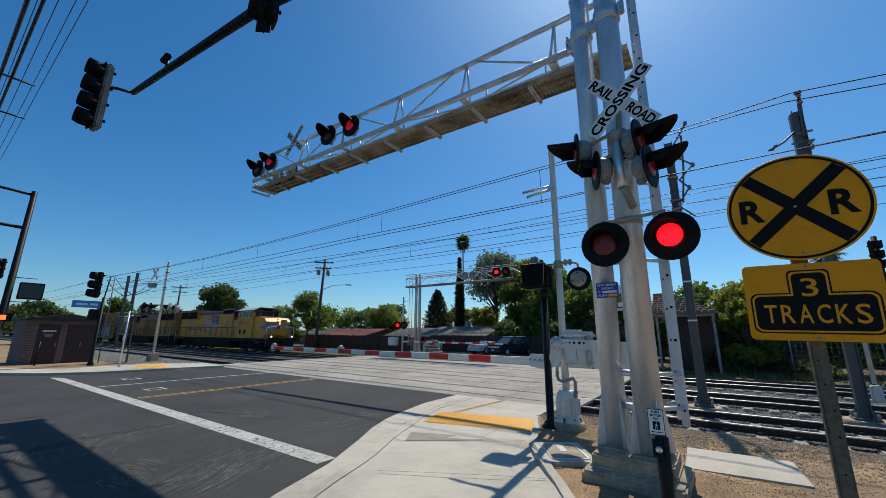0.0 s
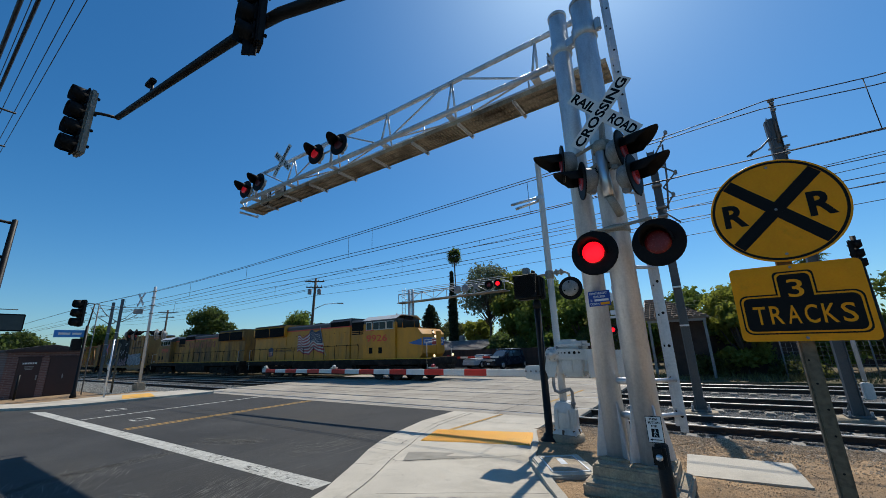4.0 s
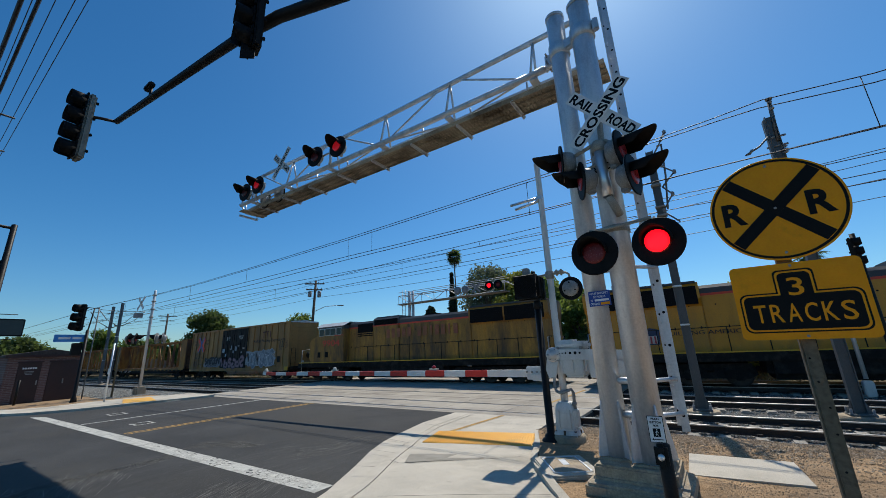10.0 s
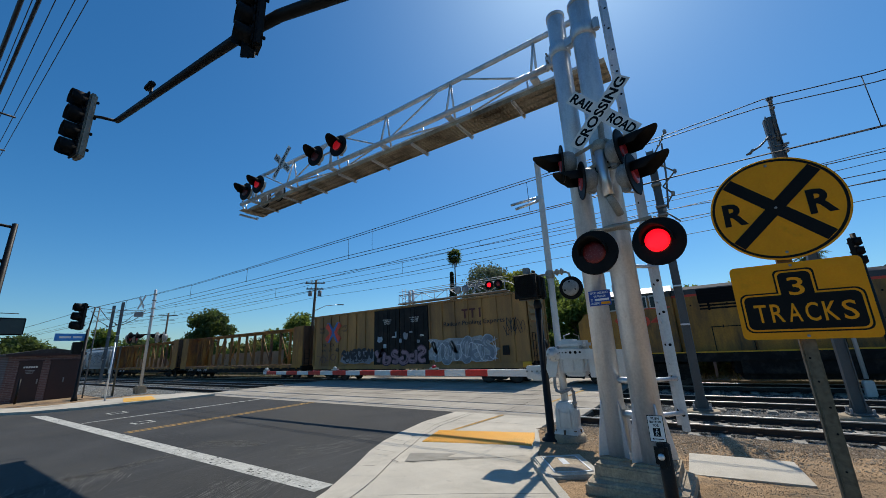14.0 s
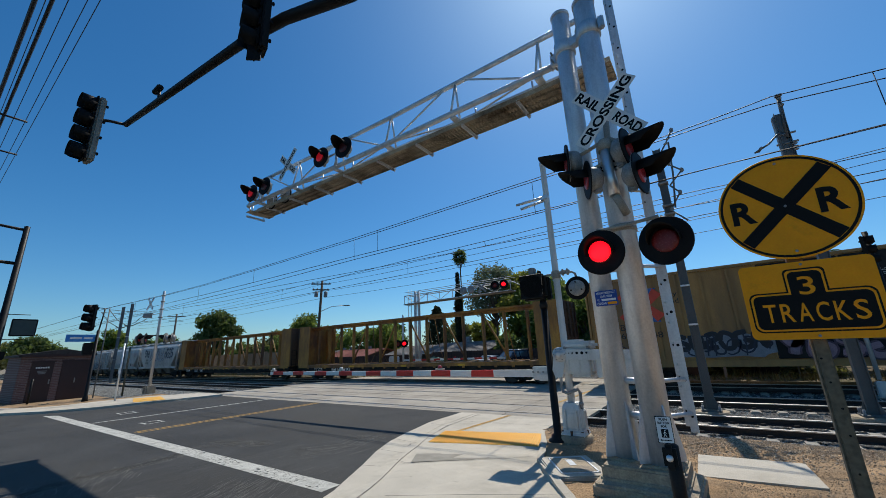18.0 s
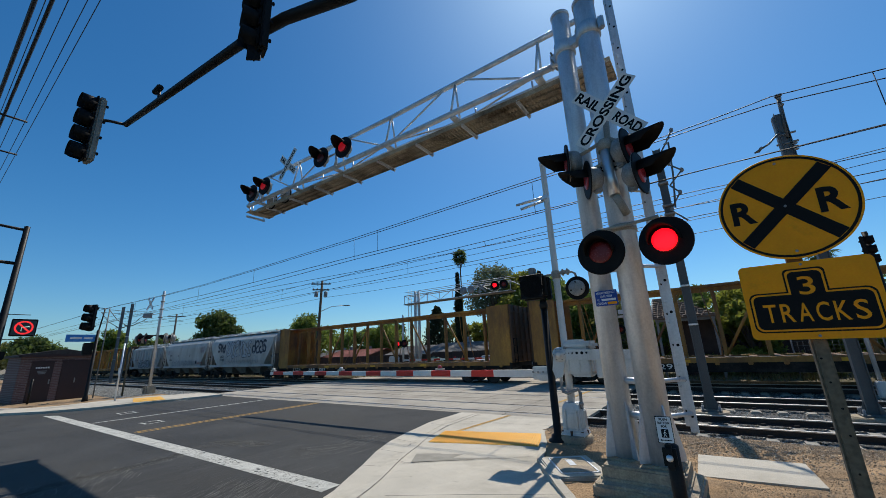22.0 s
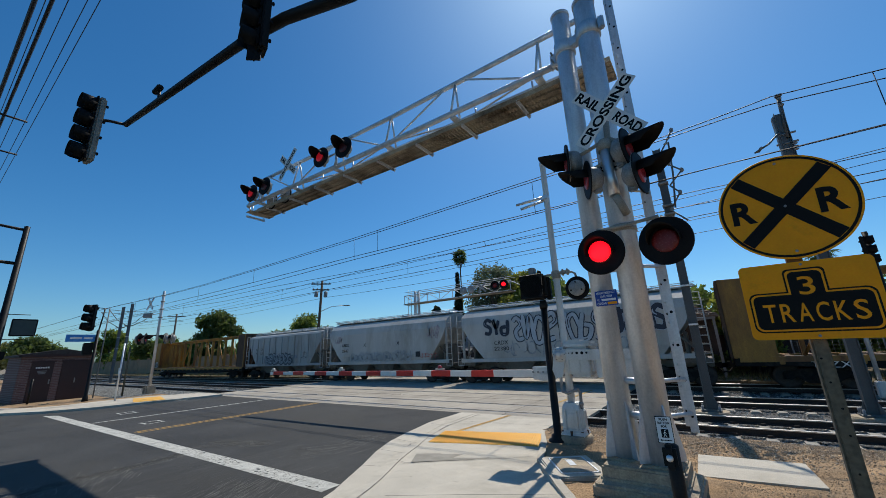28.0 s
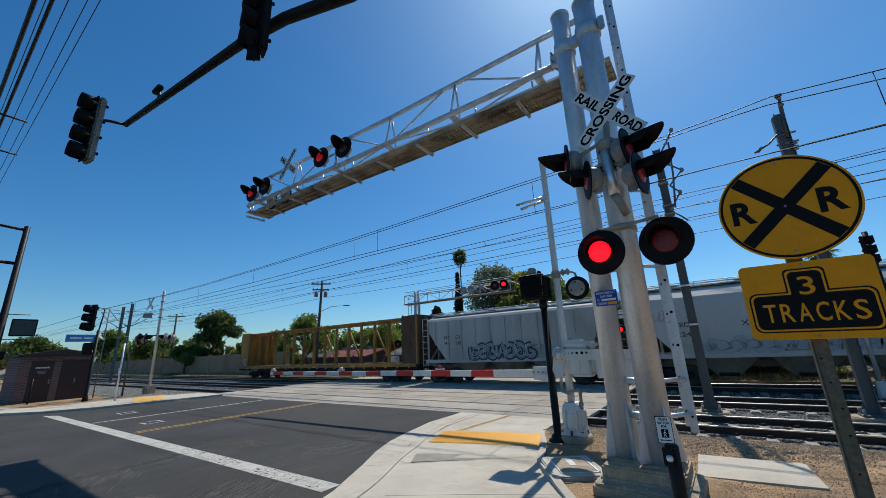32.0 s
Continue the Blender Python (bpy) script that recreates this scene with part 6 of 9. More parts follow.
    # wing emblem as plain shapes
    if flag:
        for s in (-1, 1):
            flat([(8.1, 2.36), (9.2, 2.62), (9.2, 2.2), (8.6, 2.26)], s * 1.257, "wing_emblem", WINGBLUE, nose)
        for z, w, m, lab in ((2.42, 2.36, WINGBLUE, "blue winged emblem without lettering"), (2.42, 2.1, FLAG_W, ""), (2.42, 1.9, WINGBLUE, "")):
            part("wing_emblem", make(box, (9.256 + 0.004 * (2.36 - w) / 0.2, 0, z), (0.006, w, (0.5, 0.26, 0.14)[0 if w > 2.3 else 1 if w > 2 else 2])), m, nose, lab)
        part("shield", make(box, (9.272, 0, 2.42), (0.006, 0.5, 0.5)), FLAG_W, nose)
        part("shield_field", make(box, (9.277, 0, 2.38), (0.006, 0.42, 0.34)), FLAG_R, nose)
    # pilot, steps, handrails
    for e in (9.7, -10.7):
        pl = part("pilot", make(rbox, (X(e + 0.25 * (1 if e > 0 else -1)), 0, 0.72), (0.1, 2.7, 0.86), 0.03), UNDER, car)
        for s in (-1, 1):
            bm = bmesh.new()
            for z in (0.35, 0.7, 1.05):
                box(bm, (X(e - 0.3 * (1 if e > 0 else -1)), s * 1.25, z), (0.7, 0.3, 0.04))
            box(bm, (X(e - 0.68 * (1 if e > 0 else -1)), s * 1.25, 0.8), (0.05, 0.3, 1.0))
            part("step", bm, UNDER, car)
            part("handrail", make(tube, [(X(e), s * 1.38, 0.6), (X(e), s * 1.38, 2.35), (X(e), s * 0.4, 2.45)], 0.026, 6), PALEROOF, car, "pale end handrail")
    for s in (-1, 1):
        part("handrail", make(tube, [(X(-10.3), s * 1.37, 2.38), (X(3.6), s * 1.37, 2.38)], 0.02, 6), UNDER, car, "black walkway handrail")
        for i in range(12):
            part("stanchion", make(tube, [(X(-10.3 + i * 1.26), s * 1.37, 1.4), (X(-10.3 + i * 1.26), s * 1.37, 2.38)], 0.02, 6), UNDER, car)
    part("end_rail", make(tube, [(X(-10.75), -1.3, 1.4), (X(-10.75), -1.3, 2.4), (X(-10.75), 1.3, 2.4), (X(-10.75), 1.3, 1.4)], 0.022, 6), UNDER, car)
    # road number, on the street side
    letters(number, LRED, car, facing(X(5.35), -1.368, 2.78) if F > 0 else facing(X(6.25), -1.368, 2.78), 1.95, 0.46, 0.003, "road_number", 0.012)
    for k in range(2):
        part("side_vent", make(rbox, (X(7.6 - 0.9 * k) if F < 0 else X(4.8 + 0.9 * k), -1.37, 1.95), (0.34, 0.02, 0.4), 0.01), GRILLE, car)
    if flag:
        waving_flag(car)
        sh = flat([(-8.4, 1.75), (-7.75, 1.75), (-7.7, 2.4), (-8.08, 2.5), (-8.45, 2.4)], -hw - 0.05, "shield_emblem", FLAG_B, car)
        flat([(-8.3, 1.8), (-7.85, 1.8), (-7.82, 2.15), (-8.33, 2.15)], -hw - 0.055, "shield_field", FLAG_W, car)
        for k in range(3):
            part("shield_stripe", make(box, (-8.24 + 0.165 * k, -hw - 0.059, 1.97), (0.07, 0.006, 0.32)), FLAG_R, car, "red shield stripe")
        letters("BUILDING AMERICA", G_BLACK, car, facing(-6.0, -hw - 0.05, 2.2), 3.0, 0.17, 0.003)
    else:
        # the railway's name, as plain red bars
        r = random.Random(3)
        for x0, n in ((0.45, 5), (3.2, 7)):
            for i in range(n):
                bm = make(box, (x0 + i * 0.47 - 1.2, -0.93, 3.2), (0.31 if r.random() < 0.8 else 0.14, 0.006, 0.62))
                part("name_bar", bm, GHOST, car, "faded red lettering bar")
    return car


mat_stripe = mat("sill stripe yellow", (0.66, 0.34, 0.015), 0.5, vary=0.1, scale=2, bump=0.03)


def waving_flag(car):
    """A painted waving flag on the hood side, in stripes and a starred field."""
    y = -0.905

    def wave(u, v):
        z = 1.9 + v * (1.35 + 0.4 * u) + 0.16 * math.sin(u * 11.0 + 0.6 + v * 0.8) + 0.05 * math.sin(u * 23.0) + 0.12 * u
        return (-4.4 + u * 3.5 - 0.55 * v * u + 0.15, z)

    n = 26
    for k in range(13):
        v0, v1 = k / 13, (k + 1) / 13
        end = 1.0
        pts = [wave(end * i / n, v0) for i in range(n + 1)] + [wave(end * i / n, v1) for i in range(n, -1, -1)]
        flat(pts, y, "stripe", FLAG_R if k % 2 == 0 else FLAG_W, car, "painted flag stripe")
    pts = [wave(0.52 + 0.48 * i / n, 0.46) for i in range(n + 1)] + [wave(0.52 + 0.48 * i / n, 1.02) for i in range(n, -1, -1)]
    flat(pts, y - 0.004, "star_field", FLAG_B, car, "blue starred field")
    bm = bmesh.new()
    for i in range(8):
        for j in range(5):
            x, z = wave(0.56 + 0.4 * (i + 0.5 * (j % 2)) / 8, 0.52 + 0.45 * j / 5)
            bm.faces.new([bm.verts.new((x + 0.045 * math.cos(a * 1.2566 + 1.57) * (1, 0.45)[0], y - 0.007, z + 0.045 * math.sin(a * 1.2566 + 1.57))) for a in range(5)])
    tagged(part("stars", bm, FLAG_W, car), kind="stuff")
    part("flag_pole", make(tube, [(-1.4, y - 0.01, 3.95), (-0.55, y - 0.01, 1.7)], 0.02, 5), FLAG_W, car)


def boxcar(x):
    car = thing("boxcar", (x, 20.565, 0), "tan high-cube boxcar with black doors and graffiti", "freight car", "train")
    part("underframe", make(rbox, (0, 0, 0.98), (18.2, 2.3, 0.3), 0.04), UNDER, car)
    for s in (-1, 1):
        part("side_sill", make(box, (0, s * 1.36, 0.95), (17.9, 0.08, 0.26)), TAN, car)
    part("body", make(rbox, (0, 0, 2.93), (18.0, 2.68, 3.72), 0.04), TAN, car, "tan steel body")
    bm = bmesh.new()
    prism(bm, [V3(-9.1, -1.42, 4.76), V3(-9.1, -1.42, 4.86), V3(-9.1, 0, 4.96), V3(-9.1, 1.42, 4.86), V3(-9.1, 1.42, 4.76)], (18.2, 0, 0))
    part("roof", bm, ROOFW, car, "pale metal roof")
    part("roof_edge", make(box, (0, -1.43, 4.8), (18.2, 0.03, 0.1)), TAN, car)
    for s in (-1, 1):
        for a in [-8.95 + i * 0.94 for i in range(8)] + [2.45 + i * 0.94 for i in range(8)]:
            part("side_post", make(rbox, (a, s * 1.375, 2.93), (0.11, 0.07, 3.66), 0.015), TAN, car)
        part("corner_post", make(rbox, (9.0, s * 1.36, 2.93), (0.16, 0.1, 3.7), 0.02), TAN, car)
        part("corner_post", make(rbox, (-9.0, s * 1.36, 2.93), (0.16, 0.1, 3.7), 0.02), TAN, car)
        for a in (-1.19, 1.19):
            d = part("door", make(rbox, (a, s * 1.4, 2.9), (2.33, 0.07, 3.6), 0.02), BOXDOOR, car, "black plug door")
            for k in (-0.8, -0.27, 0.27, 0.8):
                part("door_rib", make(rbox, (a + k, s * 1.44, 2.9), (0.07, 0.03, 3.4), 0.01), BOXDOOR, d)
            part("lock_rod", make(tube, [(a + 0.1, s * 1.47, 1.2), (a + 0.1, s * 1.47, 4.6)], 0.025, 6), BOXDOOR, d)
            if s < 0:
                for k, (word, w) in enumerate((("CLOSE AND LOCK", 0.78), ("DOOR BEFORE", 0.62), ("MOVING CAR", 0.56))):
                    letters(word, WHITE_SIGN, d, facing(a + 0.1, -1.462, 4.02 - 0.13 * k), w, 0.085, 0.002)
                part("stencil_bar", make(box, (a + 0.7, -1.462, 2.9), (0.3, 0.004, 0.03)), WHITE_SIGN, d)
                part("stencil_bar", make(box, (a + 0.7, -1.462, 2.82), (0.34, 0.004, 0.03)), WHITE_SIGN, d)
    for e in (-1, 1):
        bm = bmesh.new()
        for i in range(9):
            rbox(bm, (e * 9.02, 0, 1.4 + i * 0.38), (0.12, 2.4, 0.2), 0.05)
        part("end_corrugation", bm, TAN, car, "corrugated tan end wall")
        ladder(car, e * 9.12, -1.05, 1.0, 2.6, UNDER, 0.42, "y")
        coupler(car, e * 9.1, e)
        truck(car, e * 6.9, (-0.86, 0.86))
        part("brake_wheel", make(lathe, [(0.25, 0), (0.25, 0.03), (0.05, 0.04)], 16, Matrix.Translation((e * 9.2, 0.4, 2.0)) @ Matrix.Rotation(radians(90 * e), 4, "Y")), UNDER, car)
    # markings
    for sx in (-1, 1):
        for k, m in ((0, WINGBLUE), (1, LRED)):
            o = 0.3 * k
            pts = [(-6.7 + sx * (0.12 + o), 3.5), (-6.7 + sx * (0.75 + o * 0.6), 4.25 - o), (-6.7 + sx * (0.42 + o * 0.6), 4.25), (-6.7 - sx * 0.2 + sx * o, 3.5), (-6.7 + sx * (0.42 + o * 0.6), 2.75), (-6.7 + sx * (0.75 + o * 0.6), 2.75 + o)]
            flat(pts, -1.417 - 0.003 * k - 0.006 * (sx > 0), "emblem_chevron", m, car, "blue and red chevron emblem")
    for word, x, z in (("next", -8.0, 3.85), ("load", -8.0, 3.6), ("any", -5.45, 3.85), ("road", -5.45, 3.6)):
        letters(word, G_BLACK, car, facing(x, -1.418, z), 0.55, 0.2, 0.002)
    for word, x, z, w in (("TB", -7.7, 2.58, 0.5), ("OX", -6.75, 2.58, 0.5), ("66", -7.7, 2.2, 0.42), ("27", -6.95, 2.2, 0.42), ("48", -6.2, 2.2, 0.42)):
        letters(word, G_BLACK, car, facing(x, -1.418, z), w, 0.26, 0.002)
    for dx, w in ((-0.5, 0.42), (0.02, 0.42), (0.52, 0.14)):
        part("logo_bar", make(box, (5.6 + dx, -1.418, 4.15), (w, 0.005, 0.1)), LOGO, car, "dark maroon logo shape")
        part("logo_bar", make(box, (5.6 + dx, -1.418, 3.88), (0.11, 0.005, 0.46)), LOGO, car)
    letters("Railcar Pooling Experts", G_BLACK, car, facing(5.6, -1.42, 3.36), 4.1, 0.34, 0.003, "slogan", 0.004)
    flat(blob(-3.9, 1.62, 3.6, 0.95, 61, 22), -1.4165, "paint_haze", G_HAZE, car, "faded blue spray haze")
    graffiti(car, -5.6, -2.5, 1.5, 2.2, 6, G_NAVY, G_BLACK, -1.42, 4, 0.03, False)
    scrawl(car, -5.7, -2.5, 1.25, 2.1, 7, G_NAVY, -1.445, 44, 0.035)
    graffiti(car, -2.2, 2.2, 1.2, 2.05, 6, G_PLUM, G_PINK, -1.475, 5, 0.09)
    for k, (x, z, w, h) in enumerate(((-1.75, 2.75, 0.5, 0.4), (0.55, 2.85, 0.4, 0.5), (-0.3, 3.0, 0.12, 0.4), (1.0, 3.1, 0.3, 0.12), (0.1, 2.6, 0.2, 0.3), (1.6, 2.5, 0.25, 0.2), (-1.3, 2.3, 0.3, 0.3))):
        flat(blob(x, z, w, h, 70 + k, 11), -1.478, "paint_splash", (G_BLUE, G_HAZE)[k % 2], car, "pale paint splash")
    flat(blob(4.6, 1.85, 4.9, 1.5, 62, 26), -1.4165, "paint_haze", G_SILV, car, "pale blue-grey spray haze")
    graffiti(car, 2.6, 6.9, 1.25, 2.55, 6, G_ICE, G_HAZE, -1.42, 6, 0.07)
    scrawl(car, 2.5, 7.0, 1.2, 2.5, 8, G_WHITE, -1.432, 46, 0.022)
    scrawl(car, 7.6, 8.8, 2.5, 3.5, 6, G_BLACK, -1.42, 8)
    scrawl(car, -8.6, -6.3, 1.3, 1.9, 4, G_PLUM, -1.42, 9)
    for a in (7.6,):
        part("consolidated_stencil", make(box, (a, -1.418, 1.75), (0.4, 0.005, 0.5)), BOXDOOR, car)
    part("corner_plate", make(box, (8.75, -1.43, 1.0), (0.5, 0.02, 0.28)), mat_stripe, car, "yellow corner plate")
    return car


def centrebeam(x, paint_m, label, art=False, number=()):
    """A bulkhead flat car with a tall truss along its middle."""
    car = thing("centrebeam_flat_car", (x, 20.565, 0), label, "freight car", "train")
    L = 11.1
    bm = bmesh.new()
    prism(bm, [V3(-L, -1.36, 1.12), V3(L, -1.36, 1.12), V3(L, -1.36, 0.84), V3(7.8, -1.36, 0.8), V3(6.2, -1.36, 0.62), V3(-6.2, -1.36, 0.62), V3(-7.8, -1.36, 0.8), V3(-L, -1.36, 0.84)], (0, 2.72, 0))
    part("side_sill", bm, UNDER, car, "black side sill")
    for s in (-1, 1):
        part("deck_edge", make(box, (0, s * 1.345, 1.08), (2 * L - 0.3, 0.08, 0.2)), paint_m, car, "rust-stained yellow deck edge")
        for i in range(20):
            part("tie_down_winch", make(rbox, (-L + 1.4 + i * 1.06, s * 1.38, 0.95), (0.16, 0.1, 0.12), 0.02), paint_m, car)
    riser = finish(make(box, (0, 0, 0), (0.24, 1.2, 0.1)), "deck_riser", CBWOOD)
    for i in range(26):
        for s in (-1, 1):
            piece("deck_riser", riser, car, pose(-L + 0.85 + i * 0.815, s * 0.72, 1.15))
    for e in (-1, 1):
        b = part("bulkhead", make(rbox, (e * (L - 0.05), 0, 2.7), (0.16, 2.72, 3.18), 0.03), paint_m, car, "tall yellow end bulkhead")
        for y in (-1.28, -0.65, 0, 0.65, 1.28):
            part("bulkhead_post", make(rbox, (e * (L + 0.06), y, 2.7), (0.12, 0.1, 3.15), 0.02), RUSTEND, b)
        for z in (1.5, 2.3, 3.1, 3.9):
            part("bulkhead_rib", make(rbox, (e * (L + 0.05), 0, z), (0.08, 2.6, 0.1), 0.015), RUSTEND, b)
        part("bulkhead_sheet", make(box, (e * (L + 0.034), 0, 2.7), (0.012, 2.66, 3.1)), RUSTEND, b, "rust-brown outer sheet")
        for s in (-1, 1):
            bm = bmesh.new()
            prism(bm, [V3(e * (L - 0.1), s * 1.34, 1.15), V3(e * (L - 1.35), s * 1.34, 1.15), V3(e * (L - 1.35), s * 1.34, 4.25), V3(e * (L - 0.1), s * 1.34, 4.28)], (0, -s * 0.05, 0))
            part("bulkhead_wing", bm, RUSTEND if art and e > 0 else paint_m, b, "bulkhead side plate")
        coupler(car, e * L, e)
        truck(car, e * (L - 2.4), (-0.86, 0.86))
        ladder(car, e * (L + 0.14), -1.0, 0.9, 2.4, UNDER, 0.42, "y")
    part("top_chord", make(rbox, (0, 0, 4.22), (2 * L - 0.1, 0.62, 0.12), 0.03), paint_m, car, "yellow top chord")
    part("top_web", make(box, (0, 0, 4.08), (2 * L - 0.1, 0.16, 0.2)), paint_m, car)
    n = 14
    step = (2 * L - 1.6) / n
    for i in range(n + 1):
        a = -L + 0.8 + i * step
        part("upright", make(rbox, (a, 0, 2.62), (0.15, 0.24, 3.0), 0.03), paint_m, car)
        if i < n and i % 2 == 1 and i < n - 1:
            m = a + step / 2
            s = 1 if a < 0 else -1
            bm = bmesh.new()
            tube(bm, [(a, -0.1, 4.05 if s < 0 else 1.2), (a + step * 1.15, -0.1, 1.2 if s < 0 else 4.05)], 0.06, 6)
            part("diagonal", bm, paint_m, car)
        if i < n:
            part("gusset", make(rbox, (a + step / 2, 0, 1.2), (step * 0.35, 0.3, 0.08), 0.02), paint_m, car)
    for i in range(4):
        for s in (-1, 1):
            a = -L + 2.4 + i * 5.3
            part("tie_down", make(tube, [(a, s * 0.3, 4.15), (a + 0.15, s * 0.42, 3.0), (a + 0.35, s * 0.4, 1.9), (a + 0.3, s * 0.9, 1.2)], 0.022, 5), paint_m, car, "slack tie-down strap")
    letters("TTZX", WHITE_SIGN, car, facing(-8.4, -1.365, 0.88), 1.05, 0.22, 0.003)
    for i, digits in enumerate(number):
        letters(digits, WHITE_SIGN, car, facing(-6.4 + i * 1.35, -1.365, 0.85), 0.75, 0.22, 0.003)
    for a in (-4.5, 0.5, 5.0):
        part("reflector", make(box, (a, -1.387, 1.05), (0.5, 0.006, 0.12)), mat_stripe, car, "yellow reflector strip")
    if art:
        graffiti(car, -L + 0.12, -L + 1.15, 1.25, 1.95, 4, G_BLACK, G_WHITE, -1.35, 15, 0.03)
        scrawl(car, -L + 0.1, -L + 1.1, 1.2, 1.95, 4, G_NAVY, -1.365, 16, 0.02)
    return car


def hopper(x, half, paint_m, ribbed, label, seed):
    """A covered hopper with slanted end sheets, bays below and a walkway on its roof."""
    car = thing("covered_hopper", (x, 20.565, 0), label, "freight car", "train")
    n = 9
    top, eave = 4.22, 3.72
    cross = [(1.3, 1.32), (1.4, 1.75), (1.41, 2.6), (1.4, 3.3), (1.3, eave), (0.95, 4.05), (0.4, top)] if not ribbed else [(1.3, 1.3), (1.33, 2.0), (1.33, 3.2), (1.33, 3.68), (1.2, 3.82), (0.7, 3.98), (0.3, 4.02)]

    def ends(z):
        lo, hi = (half - 1.75, half - 0.35)
        k = min(1.0, max(0.0, (z - 1.32) / 1.75))
        return lo + (hi - lo) * k

    bm = bmesh.new()
    rows = []
    for w, z in cross:
        e = ends(z)
        rows.append([bm.verts.new((sx * e, sy * w, z)) for sx, sy in ((-1, -1), (1, -1), (1, 1), (-1, 1))])
    for a, b in zip(rows, rows[1:]):
        for k in range(4):
            f = bm.faces.new((a[k], a[(k + 1) % 4], b[(k + 1) % 4], b[k]))
    bm.faces.new(rows[-1])
    bm.faces.new(rows[0][::-1])
    part("body", bm, paint_m, car, "ribbed grey body" if ribbed else "smooth pale grey body")
    part("roof", make(rbox, (0, 0, cross[-1][1] + 0.005), (2 * half - 0.8, 1.7, 0.05), 0.02), ROOFW, car, "pale roof")
    for i in range(9):
        a = -half + 0.7 + i * (2 * half - 1.4) / 8
        part("roof_seam", make(box, (a, 0, cross[-1][1] - 0.02), (0.06, 1.5, 0.1)), ROOFW, car)
    for s in (-1, 1):
        part("running_board", make(box, (0, s * 0.42, cross[-1][1] + 0.14), (2 * half - 0.3, 0.34, 0.035)), GALV, car)
        part("roof_rail", make(tube, [(-half + 0.1, s * 0.68, cross[-1][1] + 0.2), (half - 0.1, s * 0.68, cross[-1][1] + 0.2)], 0.02, 5), GALV, car)
        part("side_sill", make(rbox, (0, s * 1.36, 1.27), (2 * half - 0.5, 0.1, 0.2), 0.02), paint_m, car)
        for i in range(10):
            a = -half + 0.5 + i * (2 * half - 1.0) / 9
            part("roof_rail_post", make(tube, [(a, s * 0.68, cross[-1][1] - 0.03), (a, s * 0.68, cross[-1][1] + 0.2)], 0.022, 5), GALV, car)
    for i in range(4):
        part("hatch", make(lathe, [(0.36, 0), (0.36, 0.08), (0.2, 0.13)], 16, Matrix.Translation((-half * 0.66 + i * half * 0.44, 0, cross[-1][1] + 0.03))), ROOFW, car)
    if ribbed:
        for s in (-1, 1):
            for i in range(11):
                a = -half + 1.0 + i * (2 * half - 2.0) / 10
                z0 = 1.35 if abs(a) < half - 1.75 else 1.35 + (abs(a) - half + 1.75) * 1.2
                part("side_rib", make(rbox, (a, s * 1.36, (z0 + 3.66) / 2), (0.09, 0.07, 3.66 - z0), 0.015), paint_m, car)
    part("centre_sill", make(rbox, (0, 0, 0.92), (2 * half, 0.7, 0.3), 0.03), HOPD, car)
    for i in (-1, 0, 1):
        bm = bmesh.new()
        c = i * half * 0.42
        t = [bm.verts.new((c + sx * half * 0.2, sy * 1.25, 1.3)) for sx, sy in ((-1, -1), (1, -1), (1, 1), (-1, 1))]
        b = [bm.verts.new((c + sx * 0.35, sy * 0.75, 0.42)) for sx, sy in ((-1, -1), (1, -1), (1, 1), (-1, 1))]
        for k in range(4):
            bm.faces.new((t[k], t[(k + 1) % 4], b[(k + 1) % 4], b[k]))
        bm.faces.new(b)
        part("hopper_bay", bm, HOPD, car, "grimy discharge bay")
        part("gate_gear", make(rbox, (c, -0.85, 0.5), (0.7, 0.3, 0.14), 0.03), UNDER, car)
    for e in (-1, 1):
        truck(car, e * (half - 1.25), (-0.8, 0.8))
        coupler(car, e * half, e)
        part("end_platform", make(rbox, (e * (half - 0.55), 0, 1.08), (1.1, 2.6, 0.16), 0.03), HOPD, car)
        for s in (-1, 1):
            part("corner_post", make(rbox, (e * (half - 0.4), s * 1.3, 2.5), (0.12, 0.1, 2.5), 0.02), paint_m, car)
            part("end_brace", make(tube, [(e * (half - 0.2), s * 1.0, 1.15), (e * (half - 1.2), s * 1.1, 2.3)], 0.05, 6), HOPD, car)
            ladder(car, e * (half - 0.2), s * 1.36, 1.0, 3.9, paint_m, 0.4)
        part("slope_brace", make(rbox, (e * (half - 0.85), 0, 1.7), (0.12, 1.8, 1.2), 0.03), HOPD, car)
    return car


TRAIN = []
L1 = locomotive(-43.2, YEL, LGREY, "9926", 1, True)
L2 = locomotive(-66.6, YEL_DIRTY, LGREY, "9904", -1, False)
BX = boxcar(-87.1)
CA = centrebeam(-108.7, CBYEL, "rust-stained yellow centrebeam flat car, empty", number=("861", "293"))
CB = centrebeam(-132.2, CBYEL, "rust-stained yellow centrebeam flat car, empty", number=("863", "087"))
H1 = hopper(-150.2, 6.2, HOPW, False, "pale grey covered hopper with large graffiti", 1)
H2 = hopper(-162.75, 5.9, HOPW, False, "pale grey covered hopper with sprayed lettering", 2)
H3 = hopper(-174.9, 5.8, HOPG, True, "ribbed grey covered hopper with dark graffiti", 3)
CC = centrebeam(-192.3, CBYEL2, "bright yellow centrebeam flat car at the train's end", True)
TRAIN = [L1, L2, BX, CA, CB, H1, H2, H3, CC]
gy = -1.425
graffiti(H1, -4.3, -2.75, 2.65, 3.6, 3, G_HAZE, G_NAVY, gy, 21, 0.04)
graffiti(H1, -2.5, 2.3, 2.15, 3.6, 8, G_NAVY, G_ICE, gy, 22, 0.075)
